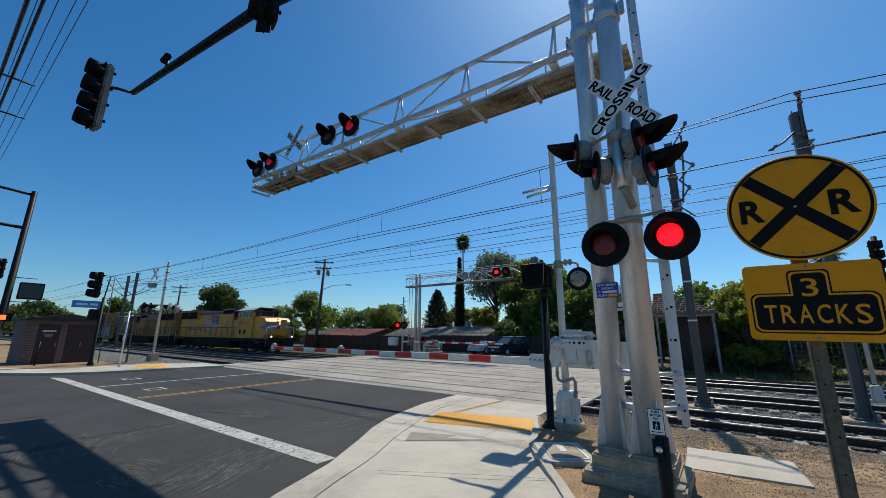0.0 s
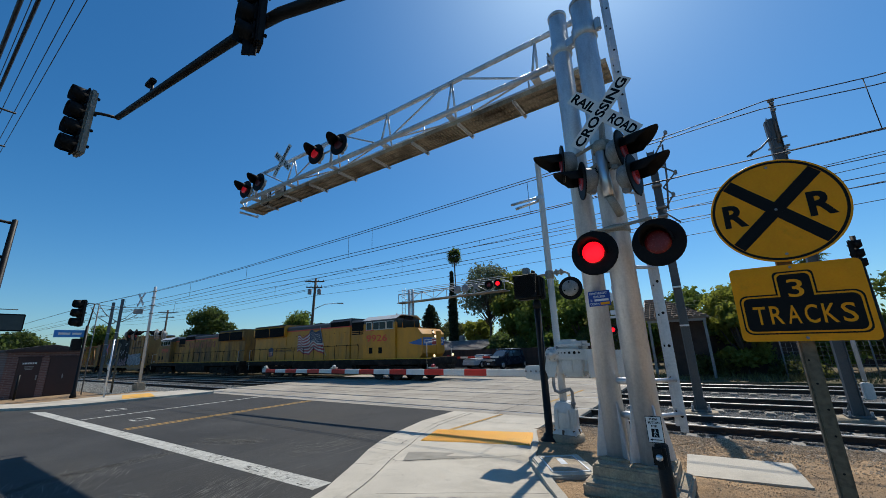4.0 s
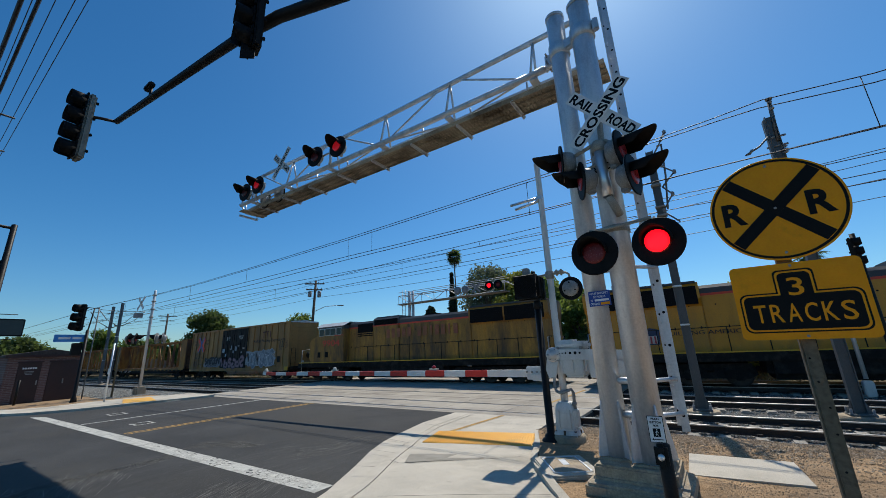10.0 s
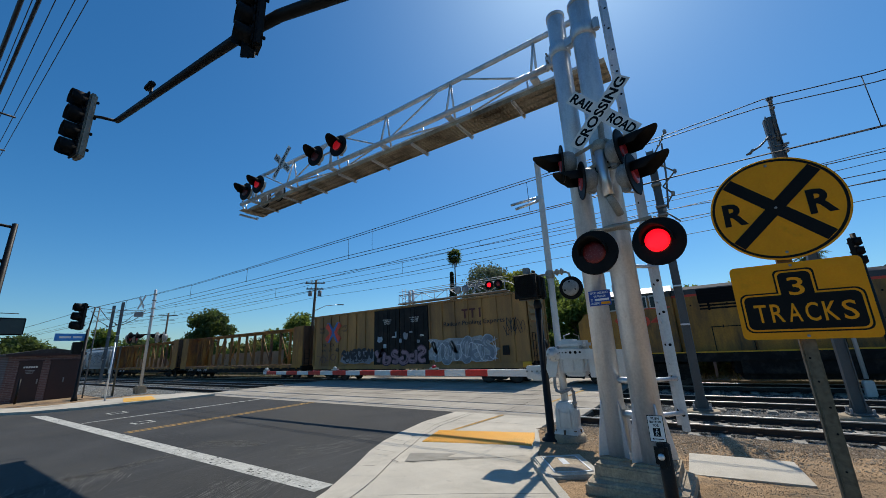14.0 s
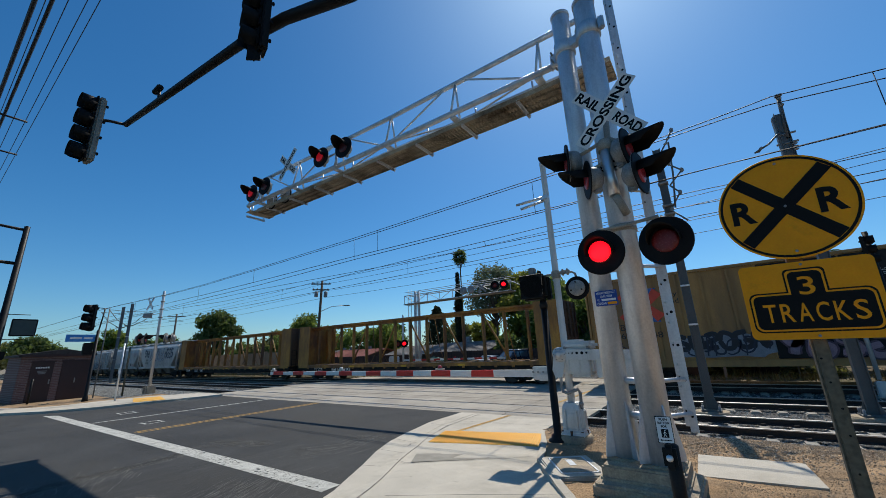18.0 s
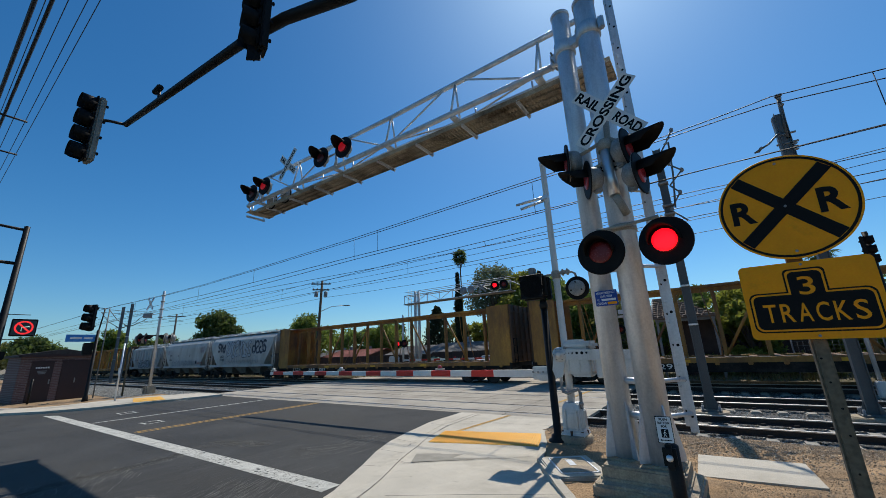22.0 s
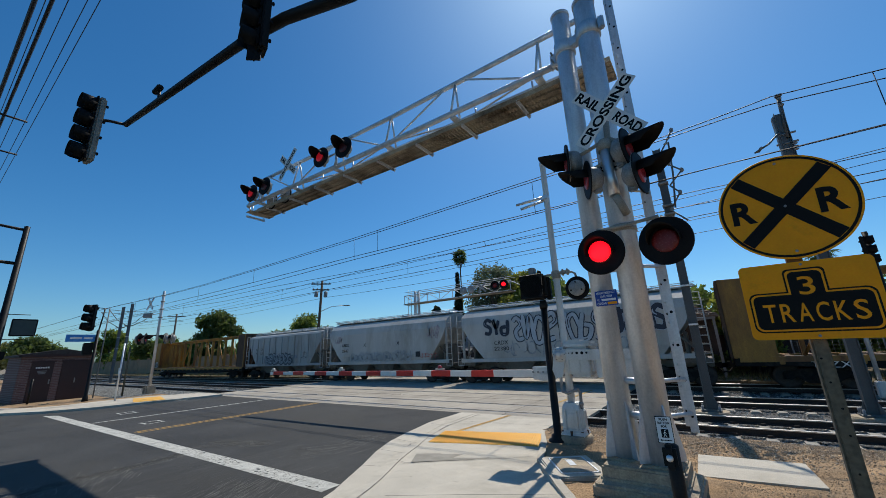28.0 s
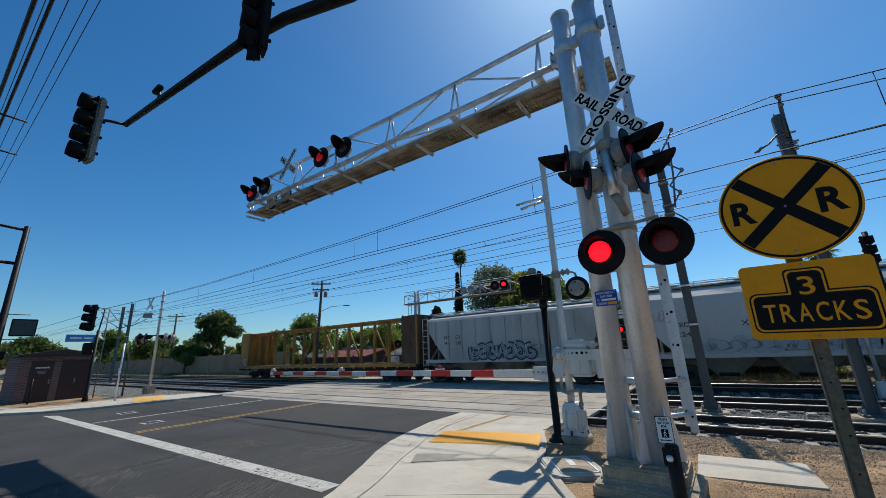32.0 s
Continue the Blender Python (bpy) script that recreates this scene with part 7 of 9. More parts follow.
graffiti(H1, 2.45, 4.9, 2.4, 3.6, 4, G_ICE, G_NAVY, gy, 28, 0.05)
scrawl(H1, -3.2, 0.2, 1.45, 2.3, 7, G_SILV, gy, 23, 0.04)
scrawl(H1, 0.4, 3.6, 1.45, 2.2, 7, G_SILV, gy, 29, 0.035)
letters("CRDX", G_BLACK, H1, facing(-3.28, gy, 2.2), 0.85, 0.22, 0.003)
letters("22380", G_BLACK, H1, facing(-3.28, gy, 1.88), 0.9, 0.2, 0.003)
graffiti(H2, -3.05, 2.75, 1.42, 2.0, 12, G_ICE, HOPG, gy, 24, 0.03)
scrawl(H2, -3.2, 2.4, 1.42, 1.95, 12, G_HAZE, gy - 0.016, 47, 0.016)
scrawl(H2, -4.8, -3.9, 2.7, 3.2, 4, G_PALE, gy, 25, 0.03)
scrawl(H2, 4.1, 5.0, 2.6, 3.5, 5, G_PALE, gy, 26, 0.035)
scrawl(H2, 3.5, 4.9, 1.5, 1.8, 6, G_RED, gy, 30, 0.014)
part("stencil_bar", make(box, (3.3, gy, 1.75), (0.36, 0.006, 0.32)), G_BLACK, H2)
for x, z in ((-1.6, 2.5), (1.6, 2.5)):
    bm = bmesh.new()
    for a in (45, -45):
        box(bm, (x, gy, z), (0.3, 0.004, 0.03), Matrix.Rotation(radians(a), 3, "Y"))
    part("placard", bm, G_BLACK, H2)
letters("CRDX", G_BLACK, H2, facing(-3.65, gy, 2.55), 0.75, 0.2, 0.003)
letters("2242", G_BLACK, H2, facing(-3.65, gy, 2.15), 0.7, 0.19, 0.003)
flat(blob(-0.2, 1.75, 4.2, 0.75, 63, 24), -1.402, "paint_haze", G_HAZE, H3, "faded blue spray haze")
graffiti(H3, -2.3, 1.7, 1.4, 2.2, 7, G_NAVY, G_DUSK, -1.41, 31, 0.12)
scrawl(H3, -2.2, 1.6, 1.45, 2.2, 8, G_ICE, -1.435, 50, 0.018)
for word, x, z in (("NV", -3.93, 2.65), ("CX", -3.1, 2.65), ("96", -3.93, 2.3), ("18", -3.1, 2.3)):
    letters(word, G_BLACK, H3, facing(x, -1.36, z), 0.38, 0.2, 0.003)
scrawl(H3, 3.0, 3.7, 1.7, 2.3, 3, G_BLACK, -1.36, 33, 0.015)
part("stencil_bar", make(box, (2.2, -1.36, 1.9), (0.4, 0.006, 0.28)), G_HAZE, H3)
# ---- overhead line, poles and signals along the tracks ----
def wire(name, pts, r, label, group="", n=10, sag=0.0):
    """A slack wire through its supports."""
    out = []
    for a, b in zip(pts, pts[1:]):
        a, b = Vector(a), Vector(b)
        for i in range(n):
            u = i / n
            p = a.lerp(b, u)
            p.z -= sag * 4 * u * (1 - u)
            out.append(p)
    out.append(Vector(pts[-1]))
    return solid(name, make(tube, out, r, 4), WIRE, label, "wire", group)


def catenary_pole(x, y, top, arms):
    p = thing("catenary_pole", (x, y, -0.22), "grey steel catenary pole between the tracks", "catenary pole", "catenary poles")
    bm = bmesh.new()
    for s in (-1, 1):
        box(bm, (s * 0.11, 0, top / 2 + 0.1), (0.016, 0.24, top))
    box(bm, (0, 0, top / 2 + 0.1), (0.21, 0.014, top))
    part("column", bm, CATGREY, p)
    bm = bmesh.new()
    rbox(bm, (0, 0, 0.16), (0.5, 0.5, 0.04), 0.01)
    for sx in (-1, 1):
        prism(bm, [V3(sx * 0.11, -0.01, 0.18), V3(sx * 0.24, -0.01, 0.18), V3(sx * 0.12, -0.01, 0.5)], (0, 0.02, 0))
    part("base_plate", bm, CATGREY, p)
    part("footing", make(lathe, [(0.42, -0.1), (0.42, 0.13)], 16), OLDCONC, p)
    for sx in (-1, 1):
        for sy in (-1, 1):
            part("anchor_bolt", make(cyl, (sx * 0.2, sy * 0.2, 0.1), (sx * 0.2, sy * 0.2, 0.3), 0.03, None, 8), GREYMETAL, p)
    for z in (2.6, 3.8, 5.0):
        part("band", make(rbox, (0, 0, z), (0.25, 0.27, 0.05), 0.01), ALU, p)
    for s in arms:
        a = part("bracket_arm", make(tube, [(0, s * 0.12, 6.1), (0.3, s * 1.2, 6.75), (0.45, s * 2.0, 7.75)], 0.035, 6), CATGREY, p)
        part("tie_rod", make(tube, [(0, s * 0.12, 7.7), (0.45, s * 2.0, 7.75)], 0.025, 6), CATGREY, a)
        part("steady_arm", make(tube, [(0.28, s * 1.1, 6.7), (0.5, s * 1.9, 6.55)], 0.022, 6), CATGREY, a)
        for yy, z in ((0.22, 6.15), (0.22, 7.7)):
            part("insulator", make(lathe, [(0.03, 0), (0.06, 0.03), (0.03, 0.06), (0.06, 0.09), (0.03, 0.12), (0.06, 0.15), (0.03, 0.18)], 10, Matrix.Translation((0, s * yy, z)) @ Matrix.Rotation(radians(-80 * s), 4, "X")), GREYMETAL, a)
    return p


near_pole = catenary_pole(-0.42, 13.94, 8.5, ())
cb = part("bracket", make(tube, [(0.2, 0, 6.4), (0.34, 0, 7.6), (0.4, -0.02, 8.75)], 0.03, 8), CATGREY, near_pole, "upright bracket tube beside the pole")
for k, pts in enumerate((((0.1, 0, 8.42), (0.34, -0.05, 8.75), (0.56, -0.12, 9.12)), ((0.27, 0, 7.95), (0.6, -0.1, 7.6)), ((0.18, 0, 7.2), (0.6, -0.1, 7.6)), ((0.18, 0, 7.2), (0.42, -0.1, 6.85)), ((0.42, -0.1, 6.85), (0.1, 0, 6.4)), ((0.1, 0, 6.3), (0.3, -0.1, 6.05), (0.46, -0.2, 5.84)))):
    part("strut", make(tube, pts, 0.026, 8), CATGREY, cb)
for x, z in ((0.56, 9.12), (0.6, 7.6), (0.42, 6.85), (0.1, 6.34), (0.27, 7.95)):
    part("clamp", make(rbox, (x, -0.1, z), (0.11, 0.12, 0.16), 0.03), GREYMETAL, cb)
for z in (8.7, 8.86, 9.0):
    part("insulator_disc", make(lathe, [(0.03, -0.03), (0.065, 0), (0.03, 0.03)], 12, Matrix.Translation((0.34 + (z - 8.75) * 0.58, -0.06, z))), GREYMETAL, cb)
for z in (6.2, 6.5, 7.3):
    part("band", make(rbox, (0, 0, z), (0.3, 0.3, 0.06), 0.01), GREYMETAL, near_pole)
tall_pole = catenary_pole(2.9, 14.25, 8.65, ())
part("top_tube", make(tube, [(0.06, -0.02, 7.9), (0.1, -0.02, 8.8), (0.12, -0.02, 9.3)], 0.055, 10), CATGREY, tall_pole, "slim tube above the pole's head")
part("stiffener", make(box, (-0.15, 0, 7.9), (0.06, 0.2, 1.5)), CATGREY, tall_pole)
for z, w in ((9.32, 0.17), (9.2, 0.1), (8.98, 0.12)):
    part("wire_clamp", make(rbox, (0.12, -0.06, z), (w, 0.16, 0.07), 0.02), GREYMETAL, tall_pole)
bs = part("back_stay", make(tube, [(-0.12, -0.1, 8.1), (-0.45, -0.3, 7.75), (-0.84, -0.5, 7.5)], 0.028, 8), CATGREY, tall_pole, "slanting stay rod")
part("stay_clamp", make(rbox, (-0.7, -0.4, 7.6), (0.2, 0.08, 0.07), 0.02, Matrix.Rotation(radians(-50), 3, "Y")), GREYMETAL, bs)
for z in (8.05, 7.75):
    part("bolt", make(cyl, (-0.24, 0, z), (0.26, 0, z), 0.035, None, 8), GREYMETAL, tall_pole)
for k in range(3):
    part("insulator_disc", make(lathe, [(0.03, -0.03), (0.07, 0), (0.03, 0.03)], 12, Matrix.Translation((0.12, -0.2, 7.42 + k * 0.09))), GREYMETAL, tall_pole)
catenary_pole(-55.2, 13.94, 8.4, (-1, 1))
catenary_pole(-52.3, 13.94, 8.5, (-1, 1))
catenary_pole(52.0, 13.94, 8.5, (-1, 1))
SPAN = (-107, -53, -44, -36, -30, -22, -13.8, -5.0)
LEAD = ((11.93, (8.0, 7.8, 7.58, 7.38, 7.31, 7.37, 7.48, 7.7), ((0.0, 7.81), (1.36, 7.9), (2.4, 8.0), (4.41, 7.8), (40, 7.6))),
        (12.0, (8.0, 7.8, 7.56, 7.34, 7.27, 7.32, 7.41, 7.64), ((0.0, 7.75), (1.36, 7.81), (2.3, 7.83), (4.38, 7.6), (40, 7.3))),
        (11.93, (6.95, 6.75, 6.68, 6.6, 6.53, 6.51, 6.54, 6.48), ((0.5, 6.47), (4.3, 6.44), (40, 6.5))),
        (12.02, (6.6, 6.4, 6.3, 6.26, 6.29, 6.29, 6.41, 6.43), ((0.5, 6.5), (4.3, 6.5), (40, 6.5))),
        (15.95, (7.7, 7.5, 7.25, 7.0, 6.95, 6.86, 7.05, 7.2), ((0.5, 7.25), (4.3, 7.15), (40, 7.3))),
        (15.95, (6.5, 6.5, 6.32, 6.22, 6.2, 6.21, 6.22, 6.24), ((0.5, 6.3), (4.3, 6.3), (40, 6.4))),
        (16.03, (7.8, 7.6, 7.5, 7.42, 7.38, 7.17, 6.97, 6.85), ((0.5, 6.75), (4.3, 6.6), (40, 6.7))))
for y, zs, right in LEAD:
    wire("overhead_wire", [(x, y, z) for x, z in zip(SPAN, zs)] + [(x, y, z) for x, z in right], 0.0145, "dark overhead line wire above the track", "overhead wires", 3)
def height(k, x):
    """How high one overhead wire hangs at x."""
    pts = list(zip(SPAN, LEAD[k][1])) + list(LEAD[k][2])
    return next(p + (q - p) * (x - a) / (b - a) for (a, p), (b, q) in zip(pts, pts[1:]) if x <= b)


for up, low, xs in ((0, 2, (-44, -22.9, -12.0, 4.2, 12)), (1, 3, (-30.8, -13.7, -4.3, 12)), (4, 5, (-44, -26.2, -13.6, 4.2, 12)), (4, 6, (-44, -8.5, 12))):
    for x in xs:
        solid("dropper", make(tube, [(x, LEAD[up][0], height(up, x)), (x, LEAD[low][0], height(low, x))], 0.01, 4), WIRE, "thin dropper wire of the overhead line", "wire", "droppers")
for y, z in ((24.6, 9.0), (24.9, 8.6), (25.4, 7.9), (25.8, 7.2)):
    wire("power_line", [(-120, y + 6, z + 3), (-37.2, y + 2.4, z + 1.4), (30, y - 4, z + 1.0)], 0.016, "dark power line behind the tracks", "power lines", 14, 0.7)
# wires along the cross street, high above the camera's side
for y, z, r in ((0.2, 9.5, 0.042), (0.42, 9.5, 0.036), (0.62, 9.5, 0.0085), (0.86, 9.5, 0.0085), (1.02, 9.5, 0.0085), (0.34, 9.6, 0.0085)):
    wire("street_cable", [(-70, y, z), (-20, y, z), (12, y, z)], r, "black cable along the street", "street cables", 10, 0.0)
for x, y, z in ((-16.4, 0.75, 9.42), (-19.4, 0.9, 9.42)):
    solid("cable_spacer", make(tube, [(x, y - 0.55, z), (x, y + 0.15, z)], 0.03, 6), WIRE, "cable spacer bar on the street wires", "cable spacer")

# ---- mast arm with traffic signals over the near street ----
def signal_head(parent, at, turn, n, name="signal_head", size=1.0, body=DARKPLASTIC):
    """A vertical row of hooded lamps; it looks along -y turned by turn degrees."""
    h = part(name, make(rbox, (0, 0.05, -n * 0.175), (0.31, 0.13, n * 0.35), 0.035), body, parent, "traffic signal head with black visors")
    h.matrix_basis = pose(*at, 0, 0, turn) @ Matrix.Diagonal((size, size, size, 1))
    for i in range(n):
        z = -0.175 - i * 0.35
        bm = bmesh.new()
        prev = None
        for k in range(19):
            a = radians(-70) + radians(320) * k / 18
            reach = -0.25 if 0.08 < k / 18 < 0.92 else -0.19
            ring = [bm.verts.new((math.cos(a) * q, yy, z + math.sin(a) * q)) for q, yy in ((0.15, -0.02), (0.15, reach), (0.157, reach), (0.157, -0.02))]
            if prev:
                for j in range(4):
                    f = bm.faces.new((prev[j], prev[(j + 1) % 4], ring[(j + 1) % 4], ring[j]))
                    f.smooth = j in (0, 2)
            prev = ring
        part("visor", bm, BLACK, h)
        part("latch", make(rbox, (0.13, 0.13, z), (0.04, 0.04, 0.06), 0.01), BLACK, h)
        part("lens", make(lathe, [(0.14, 0.02), (0.1, 0.04), (0.01, 0.05)], 18, Matrix.Translation((0, 0, z)) @ FACE), CABGLASS, h)
        part("door", make(rbox, (0, -0.03, z), (0.33, 0.03, 0.33), 0.02), BLACK, h)
    return h


mast = thing("mast_arm_signal", (2.6, 3.95, 0.08), "black mast arm with hanging traffic signals", "traffic signal")
MX, MY, MZ = 2.6, 3.95, 0.08


def M(x, y, z):
    return V3(x - MX, y - MY, z - MZ)


part("pole", make(lathe, [(0.2, 0), (0.2, 0.06), (0.15, 0.1), (0.11, 7.3), (0.05, 7.34)], 16), BLACKPOLE, mast)
part("arm", make(tube, [M(2.6, 3.95, 6.95), M(-3.4, 2.79, 7.0), M(-4.5, 2.45, 7.0), M(-5.3, 2.27, 6.93), M(-6.0, 2.12, 6.79), M(-7.2, 1.92, 6.64), M(-8.85, 1.73, 6.58)], 0.11, 12, 0.05), BLACKPOLE, mast, "black tapering mast arm")
part("hanger", make(tube, [M(-8.85, 1.73, 6.58), M(-8.9, 1.5, 6.56), M(-8.92, 1.36, 6.52)], 0.03, 8), BLACKPOLE, mast)
signal_head(mast, M(-8.92, 1.27, 6.95), 4, 4, size=0.97, body=SIGNALGREY)
part("camera_bracket", make(tube, [M(-7.6, 1.86, 6.62), M(-7.6, 1.86, 6.85)], 0.025, 6), BLACKPOLE, mast)
part("detector", make(rbox, M(-7.65, 1.84, 6.88), (0.3, 0.1, 0.09), 0.02), DARKPLASTIC, mast)
signal_head(mast, M(-4.74, 2.2, 7.72), -16, 4)
part("backplate", make(rbox, M(-4.74, 2.2, 7.02), (0.4, 0.02, 1.46), 0.01, Matrix.Rotation(radians(-16), 3, "Z")), BLACK, mast)
part("visor_flap", make(box, M(-4.74, 2.16, 6.3), (0.2, 0.02, 0.3), Matrix.Rotation(radians(40), 3, "Z")), BLACK, mast)

# ---- far-left street corner ----
BRICK = bpy.data.materials.new("brick")
BRICK.use_nodes = True
bn = BRICK.node_tree
bt = bn.nodes.new("ShaderNodeTexBrick")
bt.inputs["Color1"].default_value, bt.inputs["Color2"].default_value, bt.inputs["Mortar"].default_value = (0.12, 0.066, 0.06, 1), (0.18, 0.1, 0.09, 1), (0.21, 0.17, 0.155, 1)
bt.inputs["Scale"].default_value, bt.inputs["Brick Width"].default_value, bt.inputs["Row Height"].default_value, bt.inputs["Mortar Size"].default_value = 1.0, 0.3, 0.09, 0.012
bc = bn.nodes.new("ShaderNodeTexCoord")
bmap = bn.nodes.new("ShaderNodeMapping")
bmap.inputs["Rotation"].default_value = (radians(90), 0, 0)
bn.links.new(bc.outputs["Object"], bmap.inputs[0])
bn.links.new(bmap.outputs[0], bt.inputs["Vector"])
bn.links.new(bt.outputs[0], bn.nodes["Principled BSDF"].inputs["Base Color"])
bn.nodes["Principled BSDF"].inputs["Roughness"].default_value = 0.9
DOORRED = mat("dark red door", (0.035, 0.013, 0.012), 0.5, vary=0.2, scale=2, bump=0.05)
SHINGLE = mat("dark shingle", (0.06, 0.05, 0.045), 0.9, vary=0.3, scale=3, bump=0.5, fine=18)
hut = thing("brick_hut", (-32.45, 5.35, 0.08), "small brown brick equipment hut with dark red doors", "hut", rz=93)
part("wall", make(rbox, (-0.12, 0, 1.22), (2.95, 2.9, 2.44), 0.02), BRICK, hut, "brown brick walls")
bm = bmesh.new()
prism(bm, [V3(-1.75, -1.62, 2.42), V3(1.5, -1.62, 2.42), V3(1.5, -1.62, 2.54), V3(0.1, -1.62, 2.82), V3(-1.75, -1.62, 2.54)], (0, 3.24, 0))
part("roof", bm, SHINGLE, hut, "dark low-pitched roof")
part("fascia", make(box, (-0.12, -1.635, 2.47), (3.22, 0.02, 0.13)), DOORRED, hut)
for x, w in ((-0.7, 0.9), (0.7, 1.24)):
    d = part("door", make(rbox, (x, -1.46, 1.08), (w, 0.06, 2.1), 0.015), DOORRED, hut, "dark red steel door")
    part("handle", make(rbox, (x + w * (0.4 if x < 0 else 0.02), -1.51, 1.05), (0.05, 0.05, 0.26), 0.01), GREYMETAL, d)
    part("head_rail", make(box, (x, -1.5, 2.15), (w + 0.12, 0.05, 0.05)), DOORRED, d)
    if x < 0:
        for k in range(6):
            part("notice", make(box, (x - 0.24 + 0.095 * k, -1.495, 1.82), (0.07, 0.008, 0.09)), WHITE_SIGN, d)
        for k in range(3):
            part("notice", make(box, (x, -1.495, 1.64 - 0.07 * k), (0.38 - 0.06 * k, 0.008, 0.035)), GREYMETAL, d)
for x, y, h, r, lab, m in ((-25.65, 6.8, 2.9, 0.04, "grey steel sign post with a small tag", GALV), (-28.7, 7.9, 2.8, 0.05, "grey timber marker post", TIMBER), (-29.9, 4.3, 1.25, 0.05, "short dark bollard post", BLACKPOLE)):
    po = thing("post", (x, y, 0.08), lab, "post")
    part("shaft", make(cyl, (0, 0, 0), (0, 0, h), r, r, 8), m, po)
    if m is GALV:
        part("tag", make(box, (0.02, -0.05, 1.5), (0.18, 0.02, 0.28)), WHITE_SIGN, po)

lp2 = thing("signal_mast", (-28.75, 9.2, 0.08), "silver crossing signal mast with crossbuck seen from behind", "railway signal", "crossing masts")
part("footing", make(rbox, (0, 0, 0.22), (0.55, 0.55, 0.5), 0.08), OLDCONC, lp2)
part("mast", make(lathe, [(0.08, 0.4), (0.075, 6.3), (0.02, 6.36)], 14), SILVER, lp2)
for z in (4.6, 5.1, 5.6, 6.0):
    part("band", make(lathe, [(0.12, z), (0.12, z + 0.07)], 12), GREYMETAL, lp2)
for a in (45, -45):
    b = blade(lp2, (-0.35, -0.45, 5.5), 1.1, 0.2, a, ())
    b.matrix_basis = pose(-0.3, -0.55, 5.5) @ pose(0, 0, 0, 0, 0, 6) @ FACE @ pose(0, 0, 0, 0, 0, a)
part("plate", make(rbox, (-0.45, -0.55, 4.75), (0.5, 0.04, 0.3), 0.01, Matrix.Rotation(radians(50), 3, "Z")), GREYMETAL, lp2)
part("bracket", make(tube, [(0, 0, 4.9), (-0.45, -0.55, 4.75)], 0.02, 6), GREYMETAL, lp2)
part("crossarm", make(tube, [(-0.5, -0.82, 3.5), (0.46, 0.74, 3.5)], 0.035, 6), BLACK, lp2)
for k, (u, tn) in enumerate(((-1.0, 140), (-0.65, 150), (0.5, -40), (0.85, -30))):
    lamp_unit(lp2, (u * 0.48, u * 0.78, 3.3), tn, 0.35, None, RED_SIDE, 0.4)

sig = thing("traffic_signal", (-27.8, 6.1, 0.08), "black traffic signal with a blue street sign on a black pole", "traffic signal")
part("pole", make(lathe, [(0.15, 0), (0.12, 0.2), (0.08, 0.3), (0.07, 3.7)], 12), BLACKPOLE, sig)
signal_head(sig, (0.0, -0.42, 5.1), 8, 3, size=1.38)
part("hanger", make(tube, [(0, 0, 3.6), (0.05, 0.1, 4.9), (0, -0.3, 4.95)], 0.035, 6), BLACKPOLE, sig)
part("slim_pole", make(tube, [(-0.5, 0.42, 0.1), (-0.5, 0.42, 5.0)], 0.03, 8), CATGREY, sig, "slim grey pole tied to the signal")
part("tie", make(tube, [(0, 0, 4.92), (-0.5, 0.42, 4.95)], 0.02, 6), BLACKPOLE, sig)
part("control_box", make(rbox, (-0.3, -0.25, 2.72), (0.3, 0.4, 0.62), 0.03), DARKPLASTIC, sig)
st = part("street_name_sign", make(rbox, (-0.08, -0.62, 3.28), (0.02, 1.25, 0.38), 0.008), STREET_BLUE, sig, "blue street name sign")
for y, w in ((-0.84, 0.46), (-0.35, 0.36)):
    part("text_bar", make(box, (-0.065, y, 3.28), (0.006, w, 0.11)), WHITE_SIGN, st)

lm = thing("mast_arm_signal", (-29.9, 2.7, 0.08), "tall black mast arm pole with a no-right-turn display", "traffic signal")
part("pole", make(lathe, [(0.26, 0), (0.24, 0.1), (0.17, 0.2), (0.12, 9.4), (0.04, 9.44)], 14), BLACKPOLE, lm)
part("arm", make(tube, [(0, 0, 9.2), (-1.0, -2.2, 9.6), (-2.2, -5.0, 9.9)], 0.08, 8, 0.05), BLACKPOLE, lm)
part("arm", make(tube, [(0, 0, 7.3), (-0.9, -2.4, 7.55), (-2, -5.0, 7.6)], 0.09, 8, 0.06), BLACKPOLE, lm)
for z in (4.6, 3.32):
    part("sign_arm", make(tube, [(0, 0, z), (0.03, 0.42, z), (0.03, 0.95, z)], 0.022, 6), BLACKPOLE, lm)
DISPLAY = mat("display face", (0.035, 0.05, 0.048), 0.4, vary=0.15, scale=6, bump=0.05)
bo = part("display", make(rbox, (0.04, 0.8, 3.92), (0.14, 0.96, 0.9), 0.03), BLACK, lm, "black display with a lit red prohibition ring")
bm = bmesh.new()
n = 40
a = [bm.verts.new((0.118, 0.8 + 0.35 * math.cos(6.2832 * i / n), 3.92 + 0.35 * math.sin(6.2832 * i / n))) for i in range(n)]
b = [bm.verts.new((0.118, 0.8 + 0.28 * math.cos(6.2832 * i / n), 3.92 + 0.28 * math.sin(6.2832 * i / n))) for i in range(n)]
for i in range(n):
    bm.faces.new((a[i], a[(i + 1) % n], b[(i + 1) % n], b[i]))
RING_ON = glow("lit display red", (1.0, 0.03, 0.03), 1.2)
WHITE_ON = glow("lit display white", (0.5, 0.8, 0.65), 0.5)
ring = part("ring", bm, RING_ON, bo, "lit red ring")
bm = bmesh.new()
box(bm, (0.119, 0.8, 3.92), (0.004, 0.62, 0.07), Matrix.Rotation(radians(-45), 3, "X"))
slash = part("slash", bm, RING_ON, bo)
